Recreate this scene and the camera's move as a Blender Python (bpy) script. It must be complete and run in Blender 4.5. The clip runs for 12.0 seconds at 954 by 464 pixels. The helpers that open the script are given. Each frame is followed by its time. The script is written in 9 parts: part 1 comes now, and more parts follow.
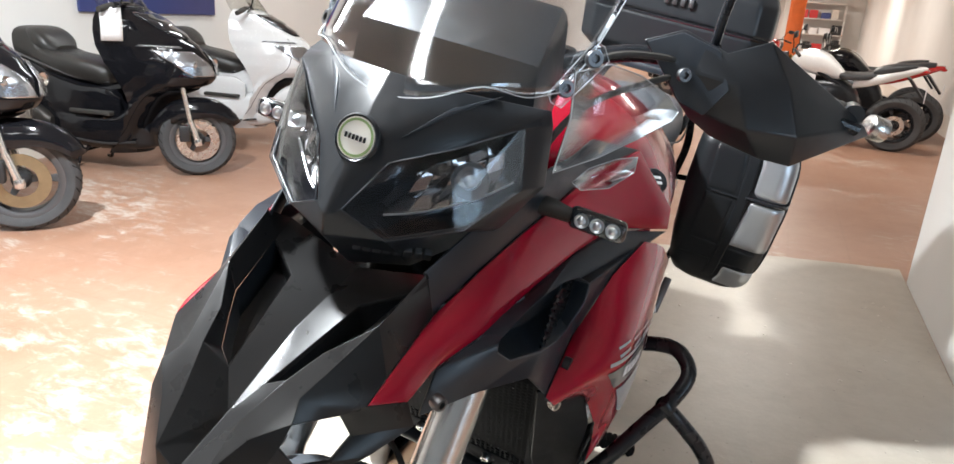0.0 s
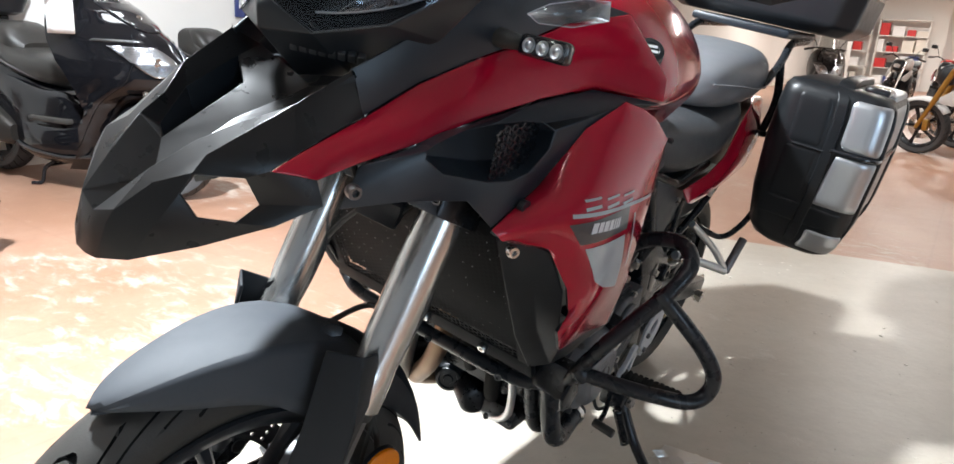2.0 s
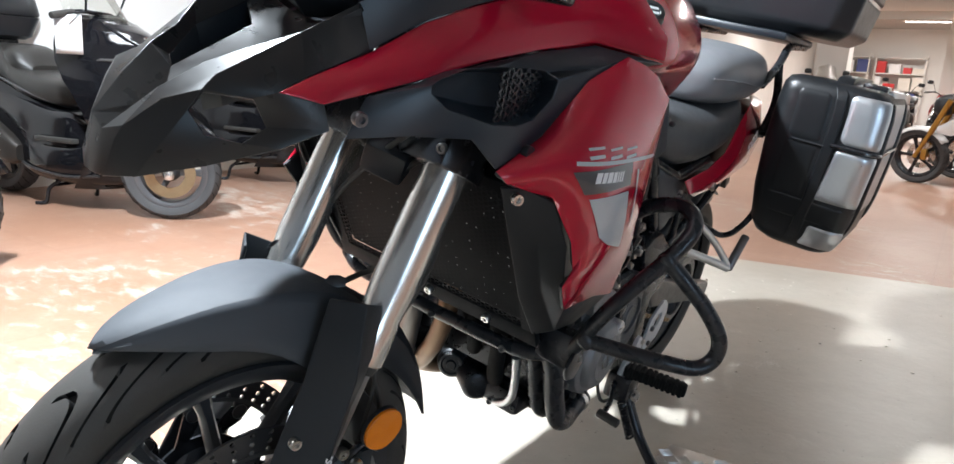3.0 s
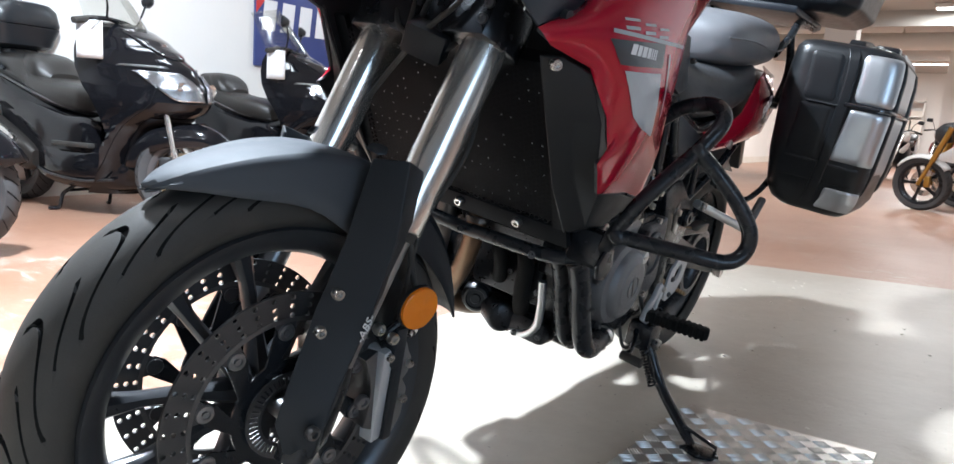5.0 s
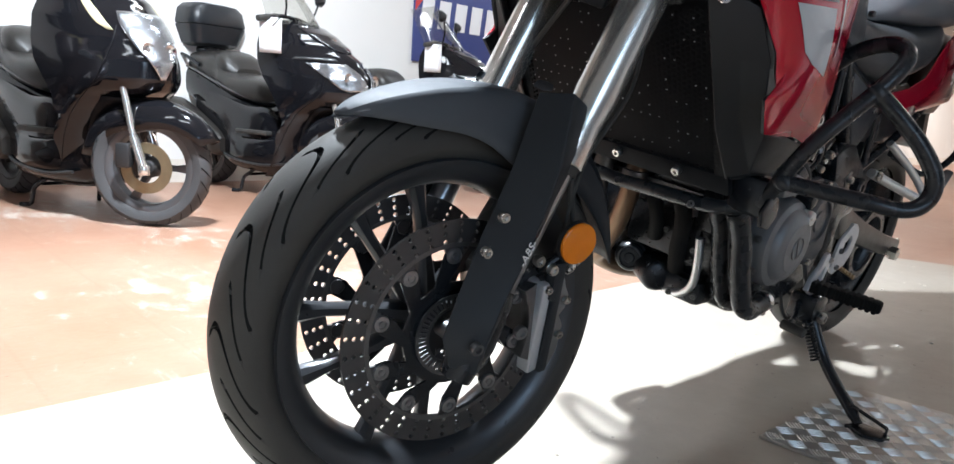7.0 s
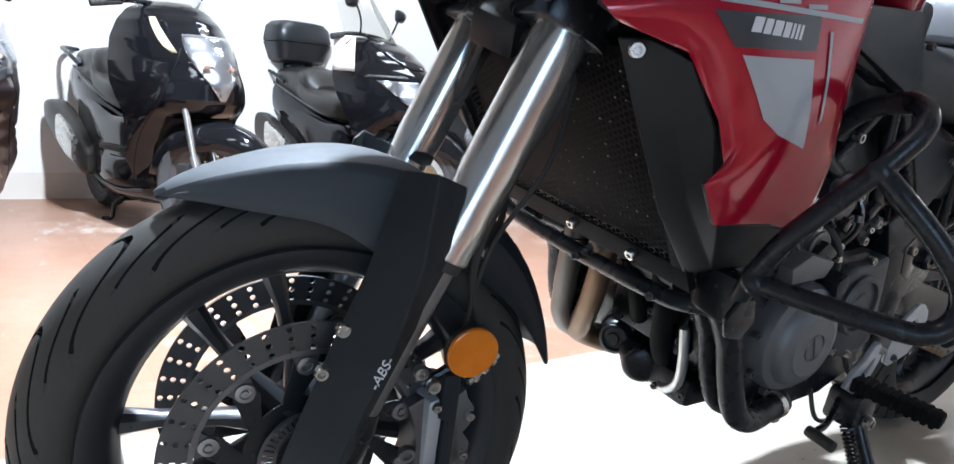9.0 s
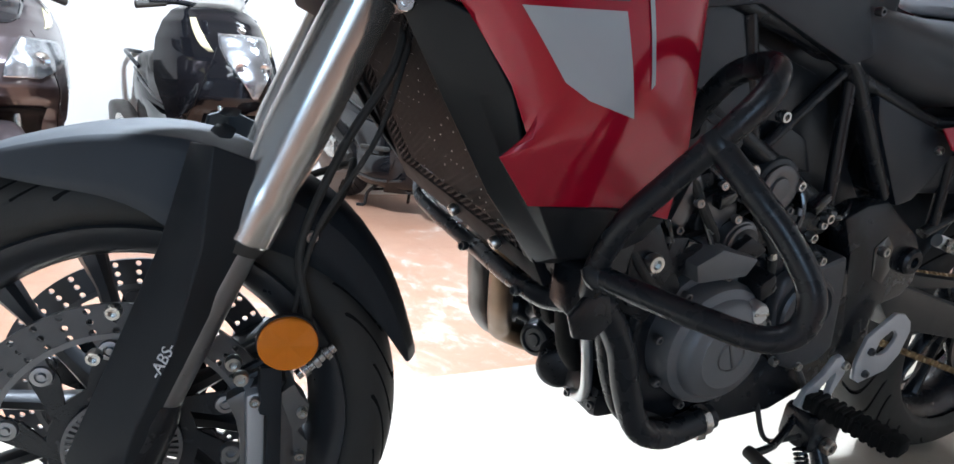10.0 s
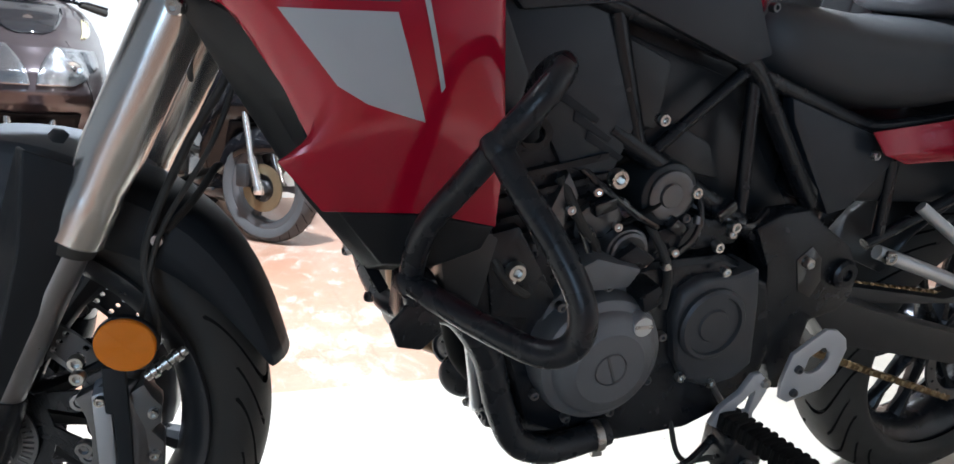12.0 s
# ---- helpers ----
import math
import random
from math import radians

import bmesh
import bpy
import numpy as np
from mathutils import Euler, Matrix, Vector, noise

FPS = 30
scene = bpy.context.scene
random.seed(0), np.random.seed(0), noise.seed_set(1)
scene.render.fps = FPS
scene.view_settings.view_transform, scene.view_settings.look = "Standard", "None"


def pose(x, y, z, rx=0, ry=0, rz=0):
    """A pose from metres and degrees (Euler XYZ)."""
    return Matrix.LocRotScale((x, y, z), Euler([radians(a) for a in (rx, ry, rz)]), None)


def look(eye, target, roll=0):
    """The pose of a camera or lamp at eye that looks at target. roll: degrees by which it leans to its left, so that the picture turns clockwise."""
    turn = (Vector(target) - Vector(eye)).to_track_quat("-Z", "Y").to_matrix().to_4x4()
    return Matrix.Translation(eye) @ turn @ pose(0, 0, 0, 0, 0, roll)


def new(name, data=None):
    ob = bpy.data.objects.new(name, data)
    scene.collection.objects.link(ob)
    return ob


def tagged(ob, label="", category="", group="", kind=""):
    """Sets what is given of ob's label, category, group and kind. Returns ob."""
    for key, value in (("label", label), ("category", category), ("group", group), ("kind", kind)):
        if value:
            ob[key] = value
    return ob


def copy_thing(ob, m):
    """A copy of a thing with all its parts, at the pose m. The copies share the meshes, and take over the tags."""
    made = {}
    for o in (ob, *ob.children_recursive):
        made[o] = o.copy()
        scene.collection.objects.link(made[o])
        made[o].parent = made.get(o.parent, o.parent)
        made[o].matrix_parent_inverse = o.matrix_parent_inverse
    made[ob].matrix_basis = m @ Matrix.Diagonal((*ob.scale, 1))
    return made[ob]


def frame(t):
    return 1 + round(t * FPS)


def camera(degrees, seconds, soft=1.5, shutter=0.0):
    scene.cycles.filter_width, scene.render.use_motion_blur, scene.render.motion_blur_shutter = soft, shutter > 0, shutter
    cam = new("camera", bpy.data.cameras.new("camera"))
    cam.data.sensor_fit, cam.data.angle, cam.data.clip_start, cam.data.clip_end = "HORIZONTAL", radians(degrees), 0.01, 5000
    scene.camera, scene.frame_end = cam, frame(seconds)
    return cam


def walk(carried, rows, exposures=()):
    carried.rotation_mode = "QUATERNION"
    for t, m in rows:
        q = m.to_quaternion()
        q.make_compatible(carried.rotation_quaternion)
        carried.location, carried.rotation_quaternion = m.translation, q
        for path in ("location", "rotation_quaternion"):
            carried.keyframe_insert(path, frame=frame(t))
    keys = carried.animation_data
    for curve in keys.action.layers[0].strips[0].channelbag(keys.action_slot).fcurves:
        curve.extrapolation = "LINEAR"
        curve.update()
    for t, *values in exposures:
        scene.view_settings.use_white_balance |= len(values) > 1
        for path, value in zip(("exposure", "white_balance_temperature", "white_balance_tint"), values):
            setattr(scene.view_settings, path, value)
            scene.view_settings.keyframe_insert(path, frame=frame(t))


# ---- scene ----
# ---------------- camera and its walk ----------------
cam = camera(67.6, 12.0)
ROWS = [
    (0.0, 0.4455, -0.5625, 1.2158, 72.583, -3.939, 22.963),
    (0.5, 0.5443, -0.5438, 1.1795, 71.932, -4.186, 31.349),
    (1.0, 0.6134, -0.5196, 1.1194, 71.708, -3.625, 34.815),
    (1.5, 0.6635, -0.5061, 1.0647, 72.012, -3.490, 34.692),
    (2.0, 0.6780, -0.5123, 1.0161, 74.201, -3.546, 34.720),
    (2.5, 0.6922, -0.5271, 0.9659, 76.010, -3.646, 34.843),
    (3.0, 0.6966, -0.5345, 0.9109, 77.308, -3.533, 34.807),
    (3.2, 0.6986, -0.5347, 0.8966, 77.588, -3.676, 34.893),
    (4.8, 0.6982, -0.5879, 0.7170, 80.205, -4.182, 35.186),
    (5.0, 0.7035, -0.6023, 0.6934, 80.922, -3.790, 34.984),
    (5.5, 0.6975, -0.6242, 0.6570, 81.175, -3.823, 35.354),
    (6.0, 0.6976, -0.6399, 0.6229, 80.978, -3.754, 38.493),
    (6.5, 0.7087, -0.6534, 0.6047, 80.694, -3.600, 43.412),
    (7.0, 0.7237, -0.6532, 0.6080, 80.382, -3.454, 46.627),
    (7.2, 0.7275, -0.6501, 0.6122, 80.419, -3.427, 47.476),
    (8.8, 0.7390, -0.3496, 0.7033, 80.266, -3.623, 55.354),
    (9.0, 0.7425, -0.3000, 0.7019, 80.209, -3.684, 56.408),
    (9.5, 0.7746, -0.1512, 0.6897, 80.142, -3.545, 59.456),
    (10.0, 0.8235, -0.0200, 0.6843, 80.107, -3.505, 63.603),
    (10.5, 0.8480, 0.0351, 0.6704, 80.121, -3.374, 66.706),
    (11.0, 0.8656, 0.0628, 0.6745, 79.962, -3.327, 68.286),
    (11.5, 0.8927, 0.1182, 0.6947, 79.997, -3.265, 69.036),
    (12.0, 0.9068, 0.2070, 0.6974, 80.156, -3.203, 69.119),
]
walk(cam, [(t, pose(x, y, z, rx, ry, rz)) for t, x, y, z, rx, ry, rz in ROWS],
     exposures=((0.0, -0.05, 6500, 10), (1.5, -0.05, 6400, 10), (3.0, -0.01, 6150, 9), (5.0, 0.0, 5900, 9), (6.2, 0.04, 6000, 9), (7.0, -0.06, 6050, 9.5), (9.0, -0.02, 5740, 9), (10.0, -0.15, 5800, 9), (12.0, -0.17, 5880, 9)))

# ---------------- world and lights ----------------
world = bpy.data.worlds.new("world")
scene.world = world
world.use_nodes = True
bg = world.node_tree.nodes["Background"]
bg.inputs[0].default_value = (0.6, 0.8, 1.0, 1)
bg.inputs[1].default_value = 0.03
scene.view_settings.exposure = 0.0
# ceiling lamps: place and power
KEY_LAMPS = ((-1.25, 0.25, 395),)
ROW_LAMPS = ((-3.3, 1.6, 25), (-3.3, 4.8, 28))
HALL_LAMPS = ((0.6, 7.6, 85), (-2.6, 9.0, 52), (0.4, 14.0, 95), (-2.2, 18.0, 120), (0.8, 19.0, 120), (-0.8, 23.5, 180))
# no lamp is known here: added for highlights on fork and beak
FRONT_FILL_LAMPS = ((-0.3, -0.9, 15), (-0.9, -2.1, 10))
DAYLIGHT_POWER = 85


def lamp(name, eye, target, energy, size, color=(1, 1, 1), size_y=None):
    data = bpy.data.lights.new(name, "AREA")
    data.energy, data.color, data.size = energy, color, size
    if size_y:
        data.shape, data.size_y = "RECTANGLE", size_y
    ob = new(name, data)
    ob.matrix_world = look(eye, target)
    return ob


# cool daylight fill, assumed to come from an unseen gate on the right
lamp("assumed_gate_light", (5.9, -2.2, 1.35), (0.3, 0.4, 0.6), DAYLIGHT_POWER, 2.5, (0.50, 0.75, 1.0), 2.2)

# ---------------- materials ----------------
def material(name, color, rough=0.5, metal=0.0, vary=0.15, scale=8.0, bump=0.0, bump_scale=200.0, coat=0.0, rough_vary=0.1, color2=None, spec=0.5):
    m = bpy.data.materials.new(name)
    m.use_nodes = True
    nt = m.node_tree
    b = nt.nodes["Principled BSDF"]
    b.inputs["Metallic"].default_value = metal
    b.inputs["Coat Weight"].default_value = coat
    b.inputs["Specular IOR Level"].default_value = spec
    b.inputs["Coat Roughness"].default_value = 0.04
    co = nt.nodes.new("ShaderNodeTexCoord")
    n1 = nt.nodes.new("ShaderNodeTexNoise")
    n1.inputs["Scale"].default_value = scale
    n1.inputs["Detail"].default_value = 6
    nt.links.new(co.outputs["Object"], n1.inputs["Vector"])
    ramp = nt.nodes.new("ShaderNodeMix")
    ramp.data_type = "RGBA"
    c2 = color2 or tuple(min(1, c * (1 + vary)) for c in color)
    c1 = color if color2 else tuple(c * (1 - vary) for c in color)
    ramp.inputs["A"].default_value = (*c1, 1)
    ramp.inputs["B"].default_value = (*c2, 1)
    nt.links.new(n1.outputs["Fac"], ramp.inputs["Factor"])
    nt.links.new(ramp.outputs["Result"], b.inputs["Base Color"])
    rr = nt.nodes.new("ShaderNodeMapRange")
    rr.inputs["To Min"].default_value = max(0.02, rough - rough_vary)
    rr.inputs["To Max"].default_value = min(1, rough + rough_vary)
    n2 = nt.nodes.new("ShaderNodeTexNoise")
    n2.inputs["Scale"].default_value = scale * 5
    n2.inputs["Detail"].default_value = 4
    nt.links.new(co.outputs["Object"], n2.inputs["Vector"])
    nt.links.new(n2.outputs["Fac"], rr.inputs["Value"])
    nt.links.new(rr.outputs["Result"], b.inputs["Roughness"])
    if bump:
        n3 = nt.nodes.new("ShaderNodeTexNoise")
        n3.inputs["Scale"].default_value = bump_scale
        n3.inputs["Detail"].default_value = 3
        nt.links.new(co.outputs["Object"], n3.inputs["Vector"])
        bp = nt.nodes.new("ShaderNodeBump")
        bp.inputs["Strength"].default_value = bump
        bp.inputs["Distance"].default_value = 0.002
        nt.links.new(n3.outputs["Fac"], bp.inputs["Height"])
        nt.links.new(bp.outputs["Normal"], b.inputs["Normal"])
    return m


RUBBER = material("rubber", (0.042, 0.0395, 0.036), 0.6, vary=0.3, bump=0.12, bump_scale=400, spec=0.3)
PLASTIC = material("black_plastic", (0.015, 0.0172, 0.0202), 0.34, vary=0.15, bump=0.05, bump_scale=900)
GLOSS = material("gloss_black", (0.014, 0.0142, 0.0165), 0.12, vary=0.2, coat=0.6, rough_vary=0.04)
RED = material("red_paint", (0.40, 0.0035, 0.024), 0.16, metal=0.15, vary=0.06, coat=0.5, rough_vary=0.03)
SILVER = material("brushed_steel", (0.62, 0.60, 0.57), 0.28, metal=1.0, vary=0.05)
ALU = material("aluminium", (0.66, 0.68, 0.70), 0.36, metal=0.9, vary=0.05)
BLACK_METAL = material("black_metal", (0.0155, 0.0172, 0.021), 0.25, metal=0.3, vary=0.2, bump=0.15, bump_scale=500)
SEAT = material("seat_vinyl", (0.04, 0.042, 0.045), 0.42, vary=0.15, bump=0.3, bump_scale=700)
WALL = material("white_plaster", (0.78, 0.765, 0.735), 0.85, vary=0.06, scale=1.5, bump=0.3, bump_scale=30)
ORANGE = material("amber_reflector", (0.78, 0.215, 0.006), 0.22, vary=0.1)

DISC = material("disc_steel", (0.10, 0.10, 0.105), 0.42, metal=0.9, vary=0.15, scale=30)
BOBBIN = material("steel_bobbin", (0.30, 0.30, 0.31), 0.32, metal=0.9, vary=0.1, scale=60)
DARK_STEEL = material("dark_steel", (0.16, 0.16, 0.165), 0.38, metal=0.9, vary=0.2, scale=40)
FORK = material("brushed_fork", (0.72, 0.70, 0.665), 0.19, metal=0.85, vary=0.02, scale=6, rough_vary=0.006)
WHITE_PRINT = material("white_print", (0.75, 0.75, 0.76), 0.45, vary=0.03)
CHROME = material("chrome_reflector", (0.8, 0.8, 0.8), 0.08, metal=1.0, vary=0.02)
CORE = material("black_radiator_core", (0.009, 0.0098, 0.0115), 0.55, vary=0.2, spec=0.06)
MESH = material("black_mesh", (0.005, 0.005, 0.006), 0.6, vary=0.2, spec=0.15)
SLATE = material("slate_plastic", (0.017, 0.022, 0.029), 0.38, vary=0.12, bump=0.08, bump_scale=900)
TRIM = material("black_trim_plastic", (0.011, 0.012, 0.014), 0.45, vary=0.12, bump=0.08, bump_scale=900, spec=0.3)
DECAL = material("grey_decal", (0.42, 0.44, 0.46), 0.35, vary=0.03, coat=0.5)
DARK_DECAL = material("dark_decal", (0.045, 0.05, 0.058), 0.35, vary=0.05, coat=0.5)
GREEN = material("green_print", (0.22, 0.32, 0.13), 0.4, vary=0.1)
CREAM = material("cream_print", (0.74, 0.72, 0.66), 0.35, vary=0.04, coat=0.6)


def glass(name, tint=(1, 1, 1), rough=0.03, gloss=1.0, ior=1.45):
    m = bpy.data.materials.new(name)
    m.use_nodes = True
    nt = m.node_tree
    nt.nodes.remove(nt.nodes["Principled BSDF"])
    out = nt.nodes["Material Output"]
    tr = nt.nodes.new("ShaderNodeBsdfTransparent")
    tr.inputs[0].default_value = (*tint, 1)
    gl = nt.nodes.new("ShaderNodeBsdfGlossy")
    gl.inputs["Roughness"].default_value = rough
    lw = nt.nodes.new("ShaderNodeLayerWeight")
    lw.inputs["Blend"].default_value = 0.5
    pw = nt.nodes.new("ShaderNodeMath")
    pw.operation = "POWER"
    pw.inputs[1].default_value = 5.0
    nt.links.new(lw.outputs["Facing"], pw.inputs[0])
    f0 = ((ior - 1) / (ior + 1)) ** 2
    fr = nt.nodes.new("ShaderNodeMath")
    fr.operation = "MULTIPLY_ADD"
    fr.inputs[1].default_value = 1 - f0
    fr.inputs[2].default_value = f0
    fr.use_clamp = True
    nt.links.new(pw.outputs[0], fr.inputs[0])
    mu = nt.nodes.new("ShaderNodeMath")
    mu.operation = "MULTIPLY"
    mu.inputs[1].default_value = gloss
    mu.use_clamp = True
    mx = nt.nodes.new("ShaderNodeMixShader")
    nt.links.new(fr.outputs[0], mu.inputs[0])
    nt.links.new(mu.outputs[0], mx.inputs[0])
    nt.links.new(tr.outputs[0], mx.inputs[1])
    nt.links.new(gl.outputs[0], mx.inputs[2])
    nt.links.new(mx.outputs[0], out.inputs["Surface"])
    return m


CLEAR = glass("clear_acrylic", (0.90, 0.92, 0.94), 0.05, 2.0, 1.5)
SMOKED = glass("smoked_lens", (0.72, 0.73, 0.75), 0.04, 1.2, 1.5)
SCREEN_CLEAR = glass("windscreen_acrylic", (0.86, 0.88, 0.90), 0.07, 4.5, 1.5)
# black rubber of hoses and pegs; on tyre groove floors it paints the shade
BLACK_RUBBER = material("black_rubber_and_groove_shade", (0.006, 0.006, 0.006), 0.75, vary=0.1, spec=0.15)
RIM = material("black_rim_paint", (0.045, 0.047, 0.052), 0.32, metal=0.4, vary=0.1)
CALIPER = material("grey_caliper", (0.19, 0.195, 0.20), 0.36, metal=0.7, vary=0.1)
MUDGUARD = material("mudguard_plastic", (0.058, 0.064, 0.073), 0.6, vary=0.08, bump=0.06, bump_scale=900, spec=0.25)
MATT = material("matt_black_plastic", (0.02, 0.0228, 0.0268), 0.5, vary=0.1, bump=0.08, bump_scale=900, spec=0.25)
BEAK = material("satin_black_plastic", (0.0165, 0.016, 0.016), 0.3, vary=0.15, bump=0.02, bump_scale=900, spec=0.3)
# pale grey stands for the bright gleam of clear acrylic edges
EDGE = material("pale_edge_gleam", (0.42, 0.45, 0.48), 0.2, vary=0.05)
ENGINE = material("engine_alloy", (0.021, 0.0225, 0.026), 0.3, metal=0.55, vary=0.2, scale=20, bump=0.2, bump_scale=600)
SPROCKET_COVER = material("dark_grey_cover", (0.075, 0.078, 0.085), 0.4, metal=0.5, vary=0.12, scale=15, bump=0.25, bump_scale=800)
COVER = material("grey_engine_cover", (0.175, 0.18, 0.19), 0.42, metal=0.5, vary=0.12, scale=15, bump=0.25, bump_scale=800)
DULL_HEADER = material("dull_header_steel", (0.20, 0.185, 0.175), 0.42, metal=0.8, vary=0.25, scale=12)
HEADER = material("heat_tinted_steel", (0.26, 0.15, 0.075), 0.4, metal=0.85, color2=(0.09, 0.075, 0.065), scale=9)
GREY_SEAT = material("grey_seat_vinyl", (0.15, 0.155, 0.165), 0.36, vary=0.1, bump=0.3, bump_scale=600)
SILVER_PANEL = material("silver_panel", (0.50, 0.52, 0.54), 0.33, metal=0.8, vary=0.04, bump=0.05, bump_scale=500)
RED_LENS = material("red_lens", (0.45, 0.01, 0.012), 0.15, vary=0.1, coat=1.0)
ALLOY = material("bare_cast_alloy", (0.55, 0.57, 0.60), 0.45, metal=0.55, vary=0.06, bump=0.15, bump_scale=700)
CASE_BLACK = material("case_black_plastic", (0.0085, 0.0095, 0.011), 0.36, vary=0.15, bump=0.06, bump_scale=900, spec=0.35)
BRASS = material("gold_chain", (0.20, 0.13, 0.06), 0.4, metal=0.8, vary=0.3, scale=60)
BAR = material("satin_black_tube", (0.0165, 0.0182, 0.0215), 0.28, vary=0.15, bump=0.1, bump_scale=400, spec=0.3)

# glow of the assumed gate panel
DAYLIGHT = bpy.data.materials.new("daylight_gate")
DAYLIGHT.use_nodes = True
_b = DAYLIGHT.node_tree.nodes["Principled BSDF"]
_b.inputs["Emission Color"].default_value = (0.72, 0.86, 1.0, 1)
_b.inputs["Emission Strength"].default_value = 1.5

# ---------------- building helpers ----------------
def part(name, bm, mat, parent=None, label="", smooth=True, angle=35, turn=True):
    me = bpy.data.meshes.new(name)
    if turn:
        bmesh.ops.recalc_face_normals(bm, faces=bm.faces)
    if smooth:
        lim = radians(angle)
        for f in bm.faces:
            f.smooth = True
        for e in bm.edges:
            if len(e.link_faces) == 2 and e.calc_face_angle(0) > lim:
                e.smooth = False
    bm.to_mesh(me)
    bm.free()
    me.materials.append(mat)
    ob = new(name, me)
    if parent:
        ob.parent = parent
    if label:
        ob["label"] = label
    return ob


def thing(name, m=None, label="", category="", group="", kind=""):
    ob = new(name)
    ob.empty_display_size = 0.1
    if m is not None:
        ob.matrix_world = m
    return tagged(ob, label, category, group, kind)


def box(bm, lo, hi, bevel=0.0, m=None, seg=2):
    lo, hi = Vector(lo), Vector(hi)
    r = bmesh.ops.create_cube(bm, size=1)
    vs = r["verts"]
    for v in vs:
        v.co = Vector((lo[i] + (v.co[i] + 0.5) * (hi[i] - lo[i]) for i in range(3)))
    if bevel:
        es = list({e for v in vs for e in v.link_edges})
        r = bmesh.ops.bevel(bm, geom=es, offset=bevel, segments=seg, profile=0.5, affect="EDGES")
        vs = list({v for f in r["faces"] for v in f.verts} | {v for v in vs if v.is_valid})
    if m is not None:
        for v in vs:
            v.co = m @ v.co
    return bm


def smooth_path(pts, n=6):
    """Catmull-Rom through the points."""
    P = [Vector(p) for p in pts]
    P = [P[0] * 2 - P[1]] + P + [P[-1] * 2 - P[-2]]
    out = []
    for i in range(1, len(P) - 2):
        a, b, c, d = P[i - 1:i + 3]
        for k in range(n):
            t = k / n
            out.append(0.5 * (2 * b + (c - a) * t + (2 * a - 5 * b + 4 * c - d) * t * t + (3 * b - a - 3 * c + d) * t ** 3))
    out.append(P[-2])
    return out


def round_path(pts, r, n=6):
    """A polyline with rounded corners of radius about r."""
    P = [Vector(p) for p in pts]
    out = [P[0]]
    for a, b, c in zip(P, P[1:], P[2:]):
        u, w = (a - b), (c - b)
        k = min(r, u.length * 0.48, w.length * 0.48)
        s, e = b + u.normalized() * k, b + w.normalized() * k
        for i in range(n + 1):
            t = i / n
            out.append((1 - t) ** 2 * s + 2 * t * (1 - t) * b + t * t * e)
    out.append(P[-1])
    return out


def tube(bm, path, r, n=12, caps=True):
    """A round tube along a path; r a number or one number a point."""
    P = [Vector(p) for p in path]
    P = [p for i, p in enumerate(P) if i == 0 or (p - P[i - 1]).length > 1e-5]
    rs = r if isinstance(r, (list, tuple)) else [r] * len(P)
    t0 = (P[1] - P[0]).normalized()
    u = t0.orthogonal().normalized()
    rings = []
    for i, p in enumerate(P):
        t = (P[min(i + 1, len(P) - 1)] - P[max(i - 1, 0)]).normalized()
        u = (u - t * u.dot(t)).normalized()
        w = t.cross(u)
        rings.append([bm.verts.new(p + (u * math.cos(k * 2 * math.pi / n) + w * math.sin(k * 2 * math.pi / n)) * rs[i]) for k in range(n)])
    for a, b in zip(rings, rings[1:]):
        for k in range(n):
            bm.faces.new((a[k], a[(k + 1) % n], b[(k + 1) % n], b[k]))
    if caps:
        bm.faces.new(rings[0][::-1])
        bm.faces.new(rings[-1])
    return bm


def cyl(bm, a, b, r, n=24, bevel=0.0, r2=None):
    """A cylinder from a to b, its rims rounded by bevel."""
    a, b = Vector(a), Vector(b)
    d = (b - a).normalized()
    r2 = r if r2 is None else r2
    if bevel:
        path = [a, a + d * bevel * 0.3, a + d * bevel, b - d * bevel, b - d * bevel * 0.3, b]
        return tube(bm, path, [r - bevel, r - bevel * 0.3, r, r2, r2 - bevel * 0.3, r2 - bevel], n)
    return tube(bm, [a, b], [r, r2], n)


def lathe(bm, profile, axis_m, n=64, closed=False):
    """Turns (radius, along) pairs about the local z axis of axis_m."""
    rings = []
    for r, h in profile:
        rings.append([bm.verts.new(axis_m @ Vector((r * math.cos(k * 2 * math.pi / n), r * math.sin(k * 2 * math.pi / n), h))) for k in range(n)])
    pairs = list(zip(rings, rings[1:]))
    if closed:
        pairs.append((rings[-1], rings[0]))
    for a, b in pairs:
        for k in range(n):
            bm.faces.new((a[k], a[(k + 1) % n], b[(k + 1) % n], b[k]))
    return bm


def loft(bm, sections, closed=True, caps=True):
    """Skins a row of sections, each a list of as many points."""
    rings = [[bm.verts.new(Vector(p)) for p in s] for s in sections]
    n = len(rings[0])
    for a, b in zip(rings, rings[1:]):
        for k in range(n if closed else n - 1):
            bm.faces.new((a[k], a[(k + 1) % n], b[(k + 1) % n], b[k]))
    if caps and closed:
        bm.faces.new(rings[0][::-1])
        bm.faces.new(rings[-1])
    return bm


